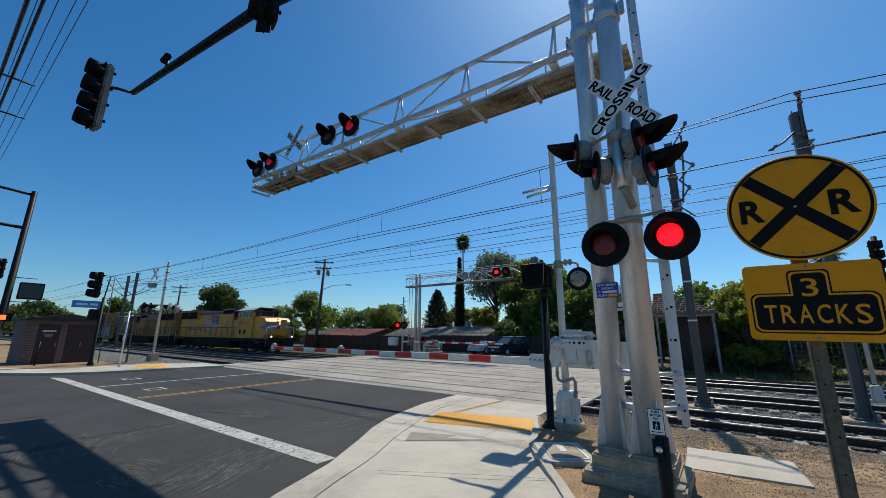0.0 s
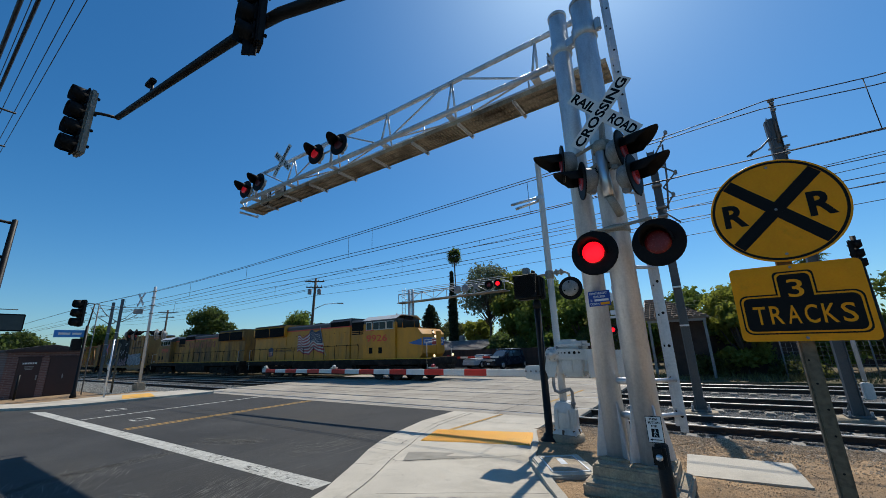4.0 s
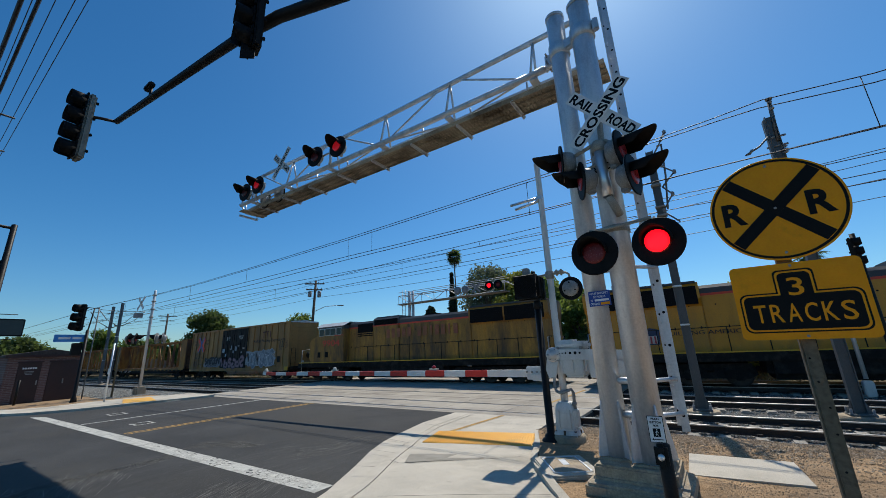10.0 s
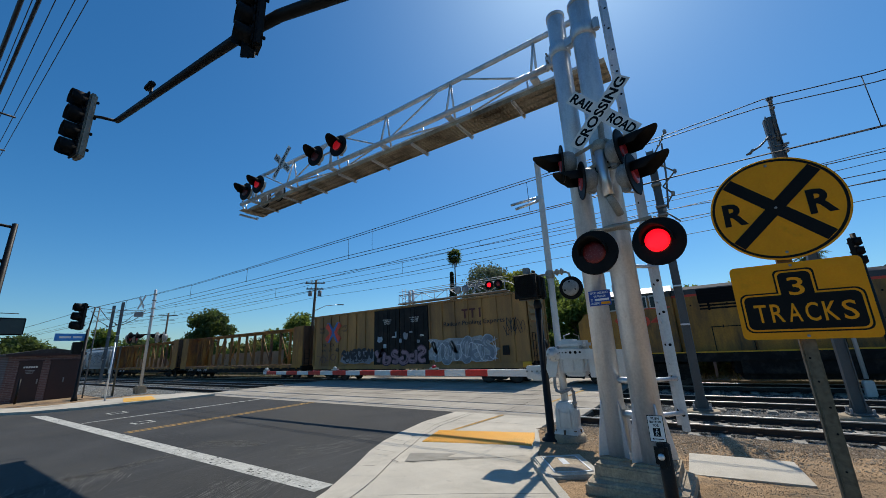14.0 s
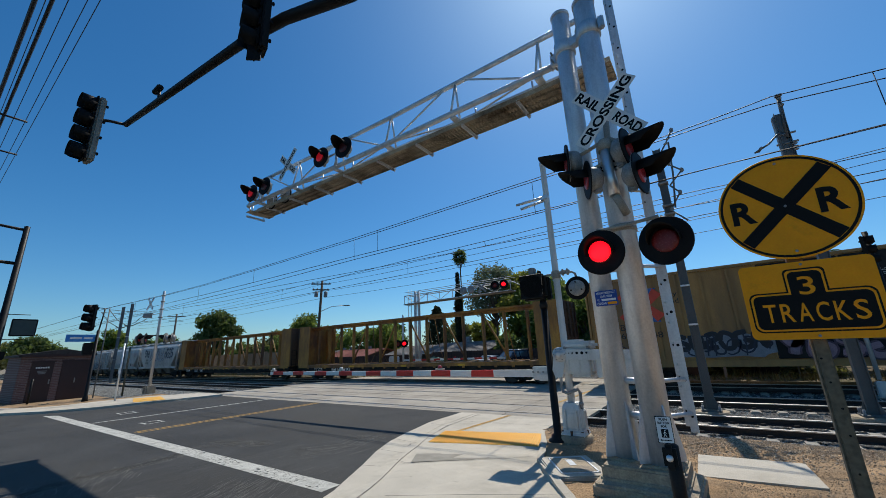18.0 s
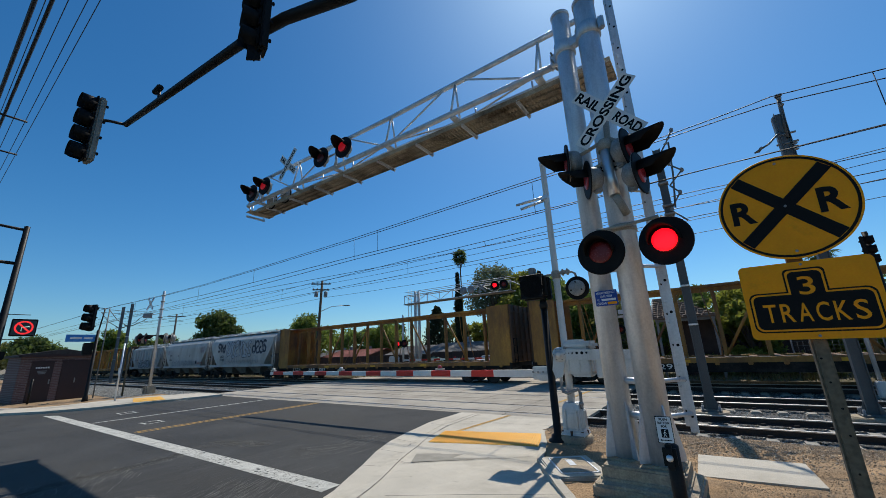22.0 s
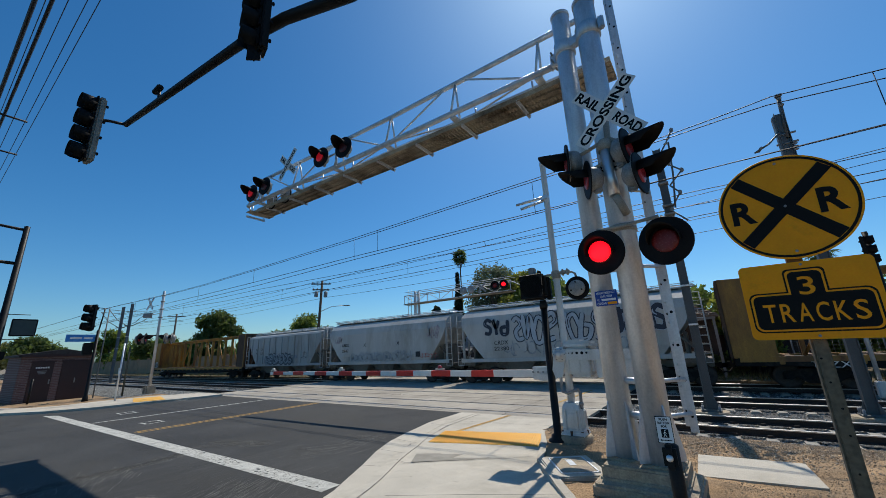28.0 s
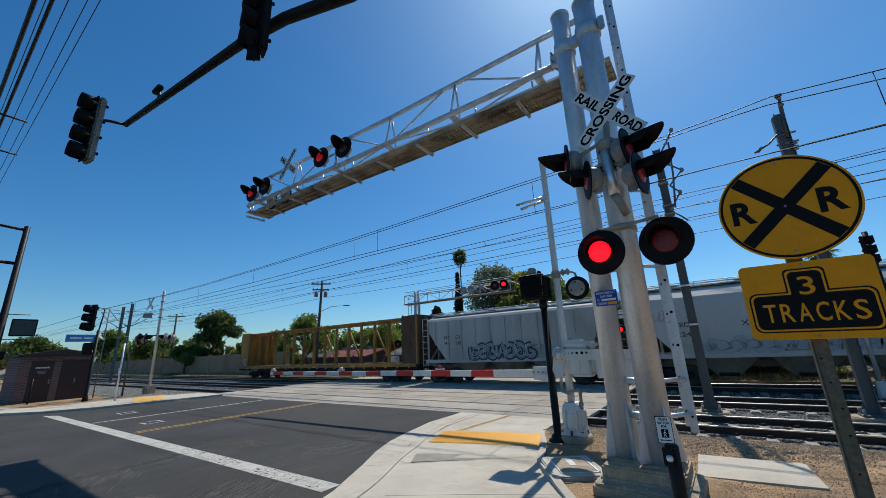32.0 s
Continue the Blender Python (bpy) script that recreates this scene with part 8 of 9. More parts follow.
arrow = part("arrow", make(tube, [(0.117, 0.72, 3.74), (0.117, 0.72, 3.94), (0.117, 1.0, 3.98)], 0.02, 5), WHITE_ON, bo)
pd = part("pedestrian_head", make(rbox, (0.05, 0.16, 2.5), (0.2, 0.42, 0.42), 0.04), BLACK, lm)
part("palm_symbol", make(rbox, (0.155, 0.04, 2.5), (0.01, 0.2, 0.24), 0.004), HAND_ON, pd, "lit orange symbol")
part("face", make(box, (0.1115, 0.8, 3.92), (0.004, 0.86, 0.76)), DISPLAY, bo, "grey-green unlit display face")
BLINK = [ring, slash, arrow]
signal_head(lm, (0.2, -0.5, 5.5), 30, 3)

# ---- beyond the tracks ----
farc = thing("cantilever_signal", (-20.9, 25.6, -0.05), "silver cantilever signal on the far side of the crossing", "railway signal")


def FC(x, y, z):
    return V3(x + 20.9, y - 25.6, z + 0.05)


for x in (-21.02, -20.62):
    part("pole", make(lathe, [(0.15, 0), (0.125, 7.1), (0.05, 7.14)], 14, Matrix.Translation(FC(x, 25.6, -0.05))), SILVER, farc)
for y in (25.28, 25.97):
    part("handrail", make(tube, [FC(-22.0, y, 7.05), FC(-11.5, y, 7.05)], 0.022, 6), SILVER, farc)
part("footing", make(rbox, FC(-20.9, 25.6, 0.1), (1.4, 1.0, 0.3), 0.05), OLDCONC, farc)
for z, x0 in ((6.75, -22.0), (6.02, -22.0)):
    for y in (25.3, 25.95):
        part("chord", make(tube, [FC(x0, y, z), FC(-11.5, y, z)], 0.038, 6), SILVER, farc)
for i in range(9):
    x = -22.0 + i * 1.3
    part("truss_post", make(tube, [FC(x, 25.3, 6.02), FC(x, 25.3, 6.75)], 0.03, 5), SILVER, farc)
    part("brace", make(tube, [FC(x, 25.3, 6.02), FC(x + 1.3, 25.3, 6.75)] if i % 2 else [FC(x, 25.3, 6.75), FC(x + 1.3, 25.3, 6.02)], 0.025, 5), SILVER, farc)
part("walkway", make(box, FC(-16.8, 25.6, 5.98), (10.6, 0.75, 0.06)), DECK, farc)
for dx in (0, 0.35):
    part("ladder_rail", make(tube, [FC(-21.75 + dx, 25.5, 0.8), FC(-21.75 + dx, 25.5, 7.3)], 0.025, 5), SILVER, farc)
for i in range(20):
    part("rung", make(tube, [FC(-21.75, 25.5, 1.0 + i * 0.32), FC(-21.4, 25.5, 1.0 + i * 0.32)], 0.014, 5), SILVER, farc)
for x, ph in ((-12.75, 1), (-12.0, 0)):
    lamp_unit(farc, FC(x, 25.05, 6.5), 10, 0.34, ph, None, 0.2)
for x in (-15.6, -14.9):
    part("signal_back", make(lathe, [(0.33, 0), (0.33, 0.03), (0.16, 0.08)], 18, Matrix.Translation(FC(x, 25.1, 6.45)) @ FACE), GREYMETAL, farc)
for a in (45, -45):
    blade(farc, FC(-13.95, 25.15 + 0.004 * a / 45, 6.5), 1.0, 0.16, a, (), back=True)

fg = thing("crossing_gate", (-22.0, 24.3, -0.05), "lowered striped gate on the far side with two lights", "crossing gate")


def FG(x, y, z):
    return V3(x + 22.0, y - 24.3, z + 0.05)


part("mast", make(lathe, [(0.08, 0), (0.07, 5.0), (0.02, 5.03)], 12, Matrix.Translation((0.64, 0, 0))), SILVER, fg)
part("drive_box", make(rbox, FG(-22.4, 24.3, 1.25), (0.9, 0.5, 0.7), 0.08), SILVER, fg)
x, i = -21.3, 0
while x < -12.0:
    part("arm_band", make(rbox, FG(x + 0.31, 24.3, 1.24), (0.615, 0.06, 0.13), 0.008), WHITE_STRIPE if i % 2 == 0 else RED_STRIPE, fg)
    x, i = x + 0.62, i + 1
part("arm_lamp", make(rbox, FG(-16.2, 24.3, 1.36), (0.2, 0.12, 0.12), 0.03), RED_SIDE, fg)
part("crossarm", make(tube, [FG(-22.0, 24.15, 2.7), FG(-20.8, 24.15, 2.7)], 0.03, 6), BLACK, fg)
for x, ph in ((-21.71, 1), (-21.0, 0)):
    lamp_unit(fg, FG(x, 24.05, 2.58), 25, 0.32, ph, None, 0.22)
part("lamp_arm", make(tube, [FG(-21.36, 24.3, 4.6), FG(-20.6, 24.3, 4.62)], 0.03, 6), SILVER, fg)

rm = thing("signal_mast", (-4.03, 24.25, -0.05), "white crossing signal mast with crossbuck and red light", "railway signal", "crossing masts")
part("mast", make(lathe, [(0.08, 0), (0.07, 5.3), (0.02, 5.33)], 12), SILVER, rm)
for a in (45, -45):
    blade(rm, (0, -0.12 + 0.004 * a / 45, 4.65), 1.2, 0.2, a, ())
part("track_plate", make(rbox, (0, -0.1, 3.72), (0.6, 0.02, 0.26), 0.02), WHITE_SIGN, rm)
part("crossarm", make(rbox, (0, -0.05, 3.45), (1.9, 0.08, 0.14), 0.02), SILVER, rm)
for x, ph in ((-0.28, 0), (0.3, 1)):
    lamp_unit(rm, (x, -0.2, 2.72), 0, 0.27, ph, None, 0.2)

# tan wall, dark fence, neighbourhood sign
WALLTAN = mat("tan wall", (0.36, 0.25, 0.15), 0.9, vary=0.12, scale=0.5, bump=0.2, dirt=(0.22, 0.15, 0.1), dirt_amount=0.3)
FENCE = mat("dark fence", (0.055, 0.034, 0.027), 0.85, vary=0.3, scale=2, bump=0.2, rand=0.25)
wl = thing("boundary_wall", (-85, 27.0, -0.06), "long tan block wall along the railway", "wall")
for i in range(18):
    x = -44.6 + i * 5.0
    part("wall_panel", make(rbox, (x, 0, 1.3 - 0.008 * (18 - i)), (4.98, 0.25, 2.6), 0.03), WALLTAN, wl)
    part("pilaster", make(rbox, (x + 2.5, 0, 1.36), (0.4, 0.36, 2.75), 0.03), WALLTAN, wl)
fe = thing("board_fence", (-32, 28.2, -0.06), "dark stained board fence before the houses", "fence")
board = finish(make(rbox, (0, 0, 0.85), (0.14, 0.03, 1.7), 0.006), "board", FENCE)
for i in range(120):
    piece("board", board, fe, pose(-8.4 + i * 0.139, 0, random.uniform(-0.02, 0.02)))
for x in (-8, -4, 0, 4, 8):
    part("fence_post", make(box, (x, 0.06, 0.9), (0.1, 0.1, 1.85)), FENCE, fe)
fe2 = thing("board_fence", (-12, 34.0, -0.06), "dark brown board fence beside the far street", "fence")
for i in range(152):
    piece("board", board, fe2, pose(-13.7 + i * 0.139, 0, 0.1 + random.uniform(-0.02, 0.02)))
fe3 = thing("board_fence", (2.2, 27.75, -0.06), "dark stained board fence under the bushes", "fence")
tall = finish(make(rbox, (0, 0, 1.1), (0.14, 0.03, 2.2), 0.006), "board", FENCE)
for i in range(34):
    piece("board", tall, fe3, pose(-2.2 + i * 0.138, 0, random.uniform(-0.03, 0.03)))
fe4 = thing("board_fence", (14, 36.0, -0.06), "dark board fence behind the parked cars", "fence")
for i in range(130):
    piece("board", tall, fe4, pose(-10 + i * 0.138, 0, random.uniform(-0.03, 0.03)))
SIGNGREEN = mat("sign green", (0.07, 0.2, 0.15), 0.6, vary=0.1)
CREAM = mat("sign cream", (0.6, 0.55, 0.42), 0.6, vary=0.1)
ns = thing("estate_sign", (-20.3, 27.0, -0.06), "arched cream and green neighbourhood sign", "sign")
arch = [V3(-1.08, 0, 0.15), V3(1.08, 0, 0.15), V3(1.08, 0, 0.95)] + [V3(1.08 * math.cos(a), 0, 0.95 + 0.5 * math.sin(a)) for a in (0.4, 0.8, 1.2, 1.57, 1.95, 2.35, 2.75)] + [V3(-1.08, 0, 0.95)]
part("panel", make(prism, arch, (0, 0.12, 0)), SIGNGREEN, ns)
part("field", make(prism, [V3(p.x * 0.88, -0.012, 0.07 + p.z * 0.9) for p in arch], (0, 0.01, 0)), CREAM, ns)
letters("ESTATES", G_BLACK, ns, facing(0, -0.02, 0.5), 1.3, 0.24, 0.004, bold=0.02)
part("text_bar", make(box, (0, -0.018, 0.8), (1.4, 0.006, 0.14)), SIGNGREEN, ns)
part("text_bar", make(box, (0, -0.018, 1.1), (0.7, 0.006, 0.2)), RED_STRIPE, ns)
for x in (-0.95, 0.95):
    part("post", make(box, (x, 0.05, 0.3), (0.12, 0.12, 0.6)), SIGNGREEN, ns)

# ---- houses ----
REDTILE = mat("red tile roof", (0.27, 0.085, 0.06), 0.85, vary=0.25, scale=1.5, bump=0.5, fine=9)
GREYROOF = mat("grey shingle roof", (0.17, 0.155, 0.14), 0.9, vary=0.22, scale=1.5, bump=0.5, fine=10)
BROWNROOF = mat("brown tile roof", (0.19, 0.125, 0.085), 0.85, vary=0.25, scale=1.5, bump=0.5, fine=9)
WALLBROWN = mat("brown house wall", (0.1, 0.06, 0.045), 0.85, vary=0.2, scale=1, bump=0.2)
WALLGREY = mat("grey house wall", (0.22, 0.2, 0.18), 0.85, vary=0.15, scale=1, bump=0.2)
TRIMW = mat("pale trim", (0.5, 0.48, 0.45), 0.7, vary=0.1)


def house(x, y, w, d, eave, ridge, roof_m, wall_m, label, rz=0.0, vents=()):
    h = thing("house", (x, y, -0.06), label, "house", "houses beyond the tracks", rz=rz)
    part("wall", make(rbox, (0, 0, eave / 2), (w, d, eave), 0.02), wall_m, h)
    o = 0.5
    for s in (-1, 1):
        bm = bmesh.new()
        prism(bm, [V3(-w / 2 - o, s * (d / 2 + o), eave - 0.12), V3(-w / 2 - o, 0, ridge), V3(-w / 2 - o, 0, ridge + 0.1), V3(-w / 2 - o, s * (d / 2 + o), eave - 0.02)], (w + 2 * o, 0, 0))
        r = part("roof", bm, roof_m, h)
        for k in range(8):
            u = (k + 0.5) / 8
            bmk = bmesh.new()
            box(bmk, (0, s * (d / 2 + o) * (1 - u), eave - 0.02 + (ridge + 0.1 - eave + 0.02) * u + 0.012), (w + 2 * o, 0.05, 0.05))
            part("tile_course", bmk, roof_m, r)
    for s in (-1, 1):
        bm = bmesh.new()
        prism(bm, [V3(s * w / 2, -d / 2, eave), V3(s * w / 2, d / 2, eave), V3(s * w / 2, 0, ridge)], (-s * 0.1, 0, 0))
        part("gable", bm, wall_m, h)
        part("fascia", make(box, (0, s * (d / 2 + o), eave - 0.1), (w + 2 * o, 0.04, 0.18)), TRIMW, h)
    for k in range(max(1, int(w / 3.2))):
        wx = -w / 2 + 1.6 + k * 3.2
        wi = part("window", make(rbox, (wx, -d / 2 - 0.02, eave * 0.55), (1.2, 0.08, 0.9), 0.02), TRIMW, h)
        part("pane", make(box, (wx, -d / 2 - 0.065, eave * 0.55), (1.05, 0.01, 0.75)), CABGLASS, wi)
    for vx, vz in vents:
        v = part("roof_vent", make(rbox, (vx, 0, ridge + vz), (0.6, 0.5, 0.7), 0.05), GREYMETAL, h, "rooftop vent unit")
    return h


house(-43.0, 40.0, 8.6, 8.0, 1.6, 2.5, REDTILE, WALLBROWN, "low brown house with a red tile roof", 0, ((-2.6, 0.15), (1.2, 0.1)))
house(-55.0, 44.0, 11.0, 8.0, 1.8, 2.6, GREYROOF, WALLGREY, "low grey house with a shingle roof", 4, ((2.5, 0.1),))
house(-32.0, 40.5, 5.6, 8.0, 1.6, 2.6, GREYROOF, WALLGREY, "low grey house with a shingle roof", 0)
house(-24.0, 40.0, 8.4, 8.0, 1.8, 2.75, GREYROOF, WALLBROWN, "low brown house with a grey shingle roof", -2, ((-0.5, 0.35),))
house(-6.0, 47.0, 9.0, 8.0, 2.0, 3.0, GREYROOF, WALLBROWN, "low brown house behind the trees", 0)

# dark shelter with a tile roof and pale posts
sh = thing("shelter", (-1.3, 27.0, -0.06), "dark timber shelter with a brown tile roof", "shelter")
part("wall", make(rbox, (0.35, 0.4, 1.6), (2.5, 1.9, 3.2), 0.03), FENCE, sh)
eave = [V3(-1.4, -2.0, 3.25), V3(1.75, -2.0, 3.25), V3(1.75, 1.6, 3.25), V3(-1.4, 1.6, 3.25)]
ra, rb2 = V3(-1.4, -0.2, 4.45), V3(-0.4, -0.2, 4.45)
for pts in ((eave[0], eave[1], rb2, ra), (eave[1], eave[2], rb2), (eave[2], eave[3], ra, rb2)):
    r = part("roof", make(prism, list(pts), (0, 0, -0.1)), BROWNROOF, sh, "brown tile roof slope")
    lo_a, lo_b, hi_b, hi_a = pts[0], pts[1], pts[2], pts[-1]
    for k in range(9):
        u = (k + 0.4) / 9
        a, b = lo_a.lerp(hi_a, u), lo_b.lerp(hi_b, u)
        n = max(1, int((b - a).length / 0.28))
        for q in range(n):
            p, e = a.lerp(b, q / n), a.lerp(b, (q + 0.86) / n)
            part("tile", make(tube, [p + V3(0, 0, 0.02), e + V3(0, 0, 0.02)], 0.05, 5), BROWNROOF, r)
bm = bmesh.new()
bm.faces.new([bm.verts.new(v) for v in (eave[0] + V3(0.1, 0.1, 0), ra + V3(0.1, 0, -0.1), eave[3] + V3(0.1, -0.1, 0))])
part("gable", bm, FENCE, sh)
part("ridge", make(tube, [ra, rb2], 0.09, 8), BROWNROOF, sh)
for a, b in ((eave[0], ra), (eave[3], ra)):
    part("fascia", make(tube, [a, b], 0.05, 6), GREYMETAL, sh)
for x in (-1.2, 1.5):
    part("post", make(rbox, (x, -1.8, 1.6), (0.13, 0.13, 3.2), 0.02), GREYMETAL, sh)
part("beam", make(rbox, (0.15, -1.8, 3.1), (2.9, 0.12, 0.16), 0.02), GREYMETAL, sh)

# mesh fence and low wall on the right, beyond the tracks
mf = thing("mesh_fence", (9.0, 24.5, -0.06), "grey wire mesh fence with steel posts", "fence")
bm = bmesh.new()
for i in range(90):
    tube(bm, [(-6 + i * 0.2, 0, 0.05), (-6 + i * 0.2, 0, 1.7)], 0.006, 3)
for k in range(9):
    tube(bm, [(-6, 0, 0.1 + k * 0.2), (12, 0, 0.1 + k * 0.2)], 0.006, 3)
part("mesh", bm, CATGREY, mf)
for i in range(7):
    part("fence_post", make(cyl, (-6 + i * 3, 0, 0), (-6 + i * 3, 0, 1.8), 0.03, None, 8), CATGREY, mf)
tp = thing("signal_post", (4.1, 18.3, -0.25), "silver signal post on a pyramid base", "railway signal")
part("base", make(rbox, (0, 0, 0.4), (0.26, 0.26, 0.5), 0.03), SILVER, tp)
part("post", make(lathe, [(0.06, 0.7), (0.06, 4.4)], 10), SILVER, tp)
tq = thing("traffic_signal", (3.56, 13.35, -0.25), "black traffic signal with visors beside the track", "traffic signal")
part("pole", make(lathe, [(0.06, 0), (0.055, 4.6)], 10), BLACKPOLE, tq)
signal_head(tq, (-0.05, 0.0, 4.5), 75, 3, size=0.68)

# ---- utility pole and street lamp ----
up = thing("utility_pole", (-38.0, 27.9, -0.06), "dark wooden utility pole with crossarms and transformers", "utility pole", "utility poles")
part("shaft", make(cyl, (0, 0, 0), (0, 0, 10.7), 0.2, 0.13, 12), POLEWOOD, up)
up.matrix_basis = pose(-38.0, 27.9, -0.06, 0, 3.2, 0)
for z, w in ((10.3, 2.4), (9.6, 2.0)):
    ca = part("crossarm", make(rbox, (0, -0.15, z), (w, 0.12, 0.14), 0.015, Matrix.Rotation(radians(30), 3, "Z")), POLEWOOD, up)
    for u in (-0.45, -0.2, 0.2, 0.45):
        part("insulator", make(cyl, (u * w * 0.87, -0.15 + u * w * 0.5, z + 0.07), (u * w * 0.87, -0.15 + u * w * 0.5, z + 0.24), 0.05, 0.03, 8), GREYMETAL, ca)
for x, y in ((-0.5, -0.35), (0.5, 0.25)):
    part("transformer", make(lathe, [(0.2, 8.75), (0.22, 8.8), (0.22, 9.35), (0.12, 9.42)], 14, Matrix.Translation((x, y, 0))), GREYMETAL, up)
la = part("lamp_arm", make(tube, [(0.1, 0, 7.0), (1.2, 0.7, 7.6), (2.4, 1.5, 7.75)], 0.04, 6), GALV, up)
part("lamp_head", make(rbox, (2.7, 1.7, 7.74), (0.75, 0.28, 0.12), 0.04, Matrix.Rotation(radians(32), 3, "Z")), GREYMETAL, la)
up2 = thing("utility_pole", (-94, 33.0, -0.06), "distant wooden utility pole with a crossarm", "utility pole", "utility poles")
part("shaft", make(cyl, (0, 0, 0), (0, 0, 11.9), 0.22, 0.16, 10), POLEWOOD, up2)
part("crossarm", make(box, (0, 0, 11.4), (3.4, 0.16, 0.16), Matrix.Rotation(radians(70), 3, "Z")), POLEWOOD, up2)
part("crossarm", make(box, (0, 0, 10.4), (2.6, 0.16, 0.16), Matrix.Rotation(radians(70), 3, "Z")), POLEWOOD, up2)

# ---- vehicles waiting beyond the crossing ----
SUVPAINT = mat("dark car paint", (0.028, 0.04, 0.062), 0.25, 0.3, vary=0.1, scale=2, bump=0.0, coat=0.6)
WHITEPAINT = mat("white car paint", (0.6, 0.6, 0.6), 0.3, vary=0.05, scale=2, bump=0.0, coat=0.6)
CARGLASS = glass("car glass", (0.06, 0.075, 0.085), 0.06, 0.9)
TYRE = mat("tyre", (0.02, 0.02, 0.02), 0.9, vary=0.2)


def car_body(name, at, rz, L, W, hood, roof, paint_m, label, rack):
    c = thing(name, at, label, "car", rz=rz)
    side = [(-L / 2, 0.35), (-L / 2, hood * 0.95), (-L / 2 + 0.15, hood), (-L / 2 + 1.2, hood + 0.08), (L / 2 - 0.1, hood), (L / 2, hood * 0.7), (L / 2, 0.35)]
    bm = make(prism, [V3(x, -W / 2, z) for x, z in side], (0, W, 0))
    bmesh.ops.bevel(bm, geom=bm.edges[:], offset=0.07, segments=2, affect="EDGES")
    part("body", bm, paint_m, c)
    cabin = [(-L / 2 + 1.0, hood + 0.05), (-L / 2 + 1.75, roof), (L / 2 - 0.45, roof - 0.02), (L / 2 - 0.12, hood + 0.02)]
    bm = make(prism, [V3(x, -W / 2 + 0.06, z) for x, z in cabin], (0, W - 0.12, 0))
    for v in bm.verts:
        if v.co.z > (hood + roof) / 2:
            v.co.y *= 0.86
    bmesh.ops.bevel(bm, geom=bm.edges[:], offset=0.05, segments=2, affect="EDGES")
    k = part("cabin", bm, paint_m, c, "painted cabin")
    h2 = roof - hood
    for s in (-1, 1):
        for a, b, rake in ((-L / 2 + 1.62, -0.1, 0.55), (0.02, L / 2 - 1.3, 0.0), (L / 2 - 1.2, L / 2 - 0.5, -0.2)):
            yb, yt = s * (W / 2 - 0.052), s * (W / 2 - 0.05) * 0.88
            bm = bmesh.new()
            bm.faces.new([bm.verts.new(v) for v in ((a, yb, hood + 0.12 * h2), (b, yb, hood + 0.12 * h2), (b + min(0.0, rake), yt, hood + 0.86 * h2), (a + max(0.0, rake) * 0.7, yt, hood + 0.86 * h2))])
            part("side_window", bm, CARGLASS, k, "side window reflecting the sky")
    bm = bmesh.new()
    bm.faces.new([bm.verts.new(v) for v in ((-L / 2 + 1.03, -W / 2 + 0.18, hood + 0.14 * h2), (-L / 2 + 1.03, W / 2 - 0.18, hood + 0.14 * h2), (-L / 2 + 1.62, W / 2 - 0.28, hood + 0.92 * h2), (-L / 2 + 1.62, -W / 2 + 0.28, hood + 0.92 * h2))])
    part("windscreen", bm, CARGLASS, k, "windscreen reflecting the sky")
    part("hood_panel", make(rbox, (-L / 2 + 0.62, 0, hood + 0.045), (1.0, W - 0.3, 0.05), 0.02), paint_m, c)
    for x in (-L / 2 + 0.85, L / 2 - 0.9):
        for s in (-1, 1):
            w = part("wheel", make(lathe, [(0.34, -0.1), (0.35, 0.0), (0.34, 0.1), (0.2, 0.11)], 20, Matrix.Translation((x, s * (W / 2 - 0.08), 0.35)) @ Matrix.Rotation(radians(-90 * s), 4, "X")), TYRE, c)
            part("rim", make(lathe, [(0.21, 0.1), (0.19, 0.125), (0.05, 0.13)], 14, Matrix.Translation((x, s * (W / 2 - 0.08), 0.35)) @ Matrix.Rotation(radians(-90 * s), 4, "X")), ALU, w)
    part("bumper", make(rbox, (-L / 2 - 0.02, 0, 0.48), (0.16, W - 0.1, 0.28), 0.05), paint_m, c)
    part("grille", make(rbox, (-L / 2 - 0.01, 0, hood * 0.78), (0.06, W * 0.45, 0.18), 0.02), ALU, c)
    for s in (-1, 1):
        part("headlight", make(rbox, (-L / 2 + 0.02, s * (W / 2 - 0.3), hood * 0.8), (0.1, 0.38, 0.16), 0.03), WHITE_SIGN, c)
        part("mirror", make(rbox, (-L / 2 + 1.35, s * (W / 2 + 0.08), hood + 0.2), (0.1, 0.18, 0.14), 0.03), paint_m, c)
    part("plate_bar", make(box, (-L / 2 - 0.105, 0, 0.5), (0.01, 0.32, 0.14)), WHITE_SIGN, c)
    if rack:
        for s in (-1, 1):
            part("roof_rail", make(tube, [(-0.7, s * 0.6, roof + 0.1), (1.7, s * 0.6, roof + 0.1)], 0.025, 6), ALU, c)
    return c


car_body("suv", (-15.4, 33.0, -0.02), 70, 4.6, 1.8, 1.0, 1.62, SUVPAINT, "dark blue-grey SUV with roof rails waiting at the crossing", True)
car_body("sedan", (-18.2, 33.6, -0.02), 78, 4.3, 1.7, 0.85, 1.25, WHITEPAINT, "white sedan waiting at the crossing", False)
car_body("suv", (11.5, 32.0, -0.06), 5, 4.5, 1.8, 1.0, 1.6, SUVPAINT, "dark SUV parked behind the mesh fence", False)
car_body("sedan", (17.5, 33.0, -0.06), 8, 4.3, 1.7, 0.85, 1.3, WHITEPAINT, "white car parked behind the mesh fence", False)


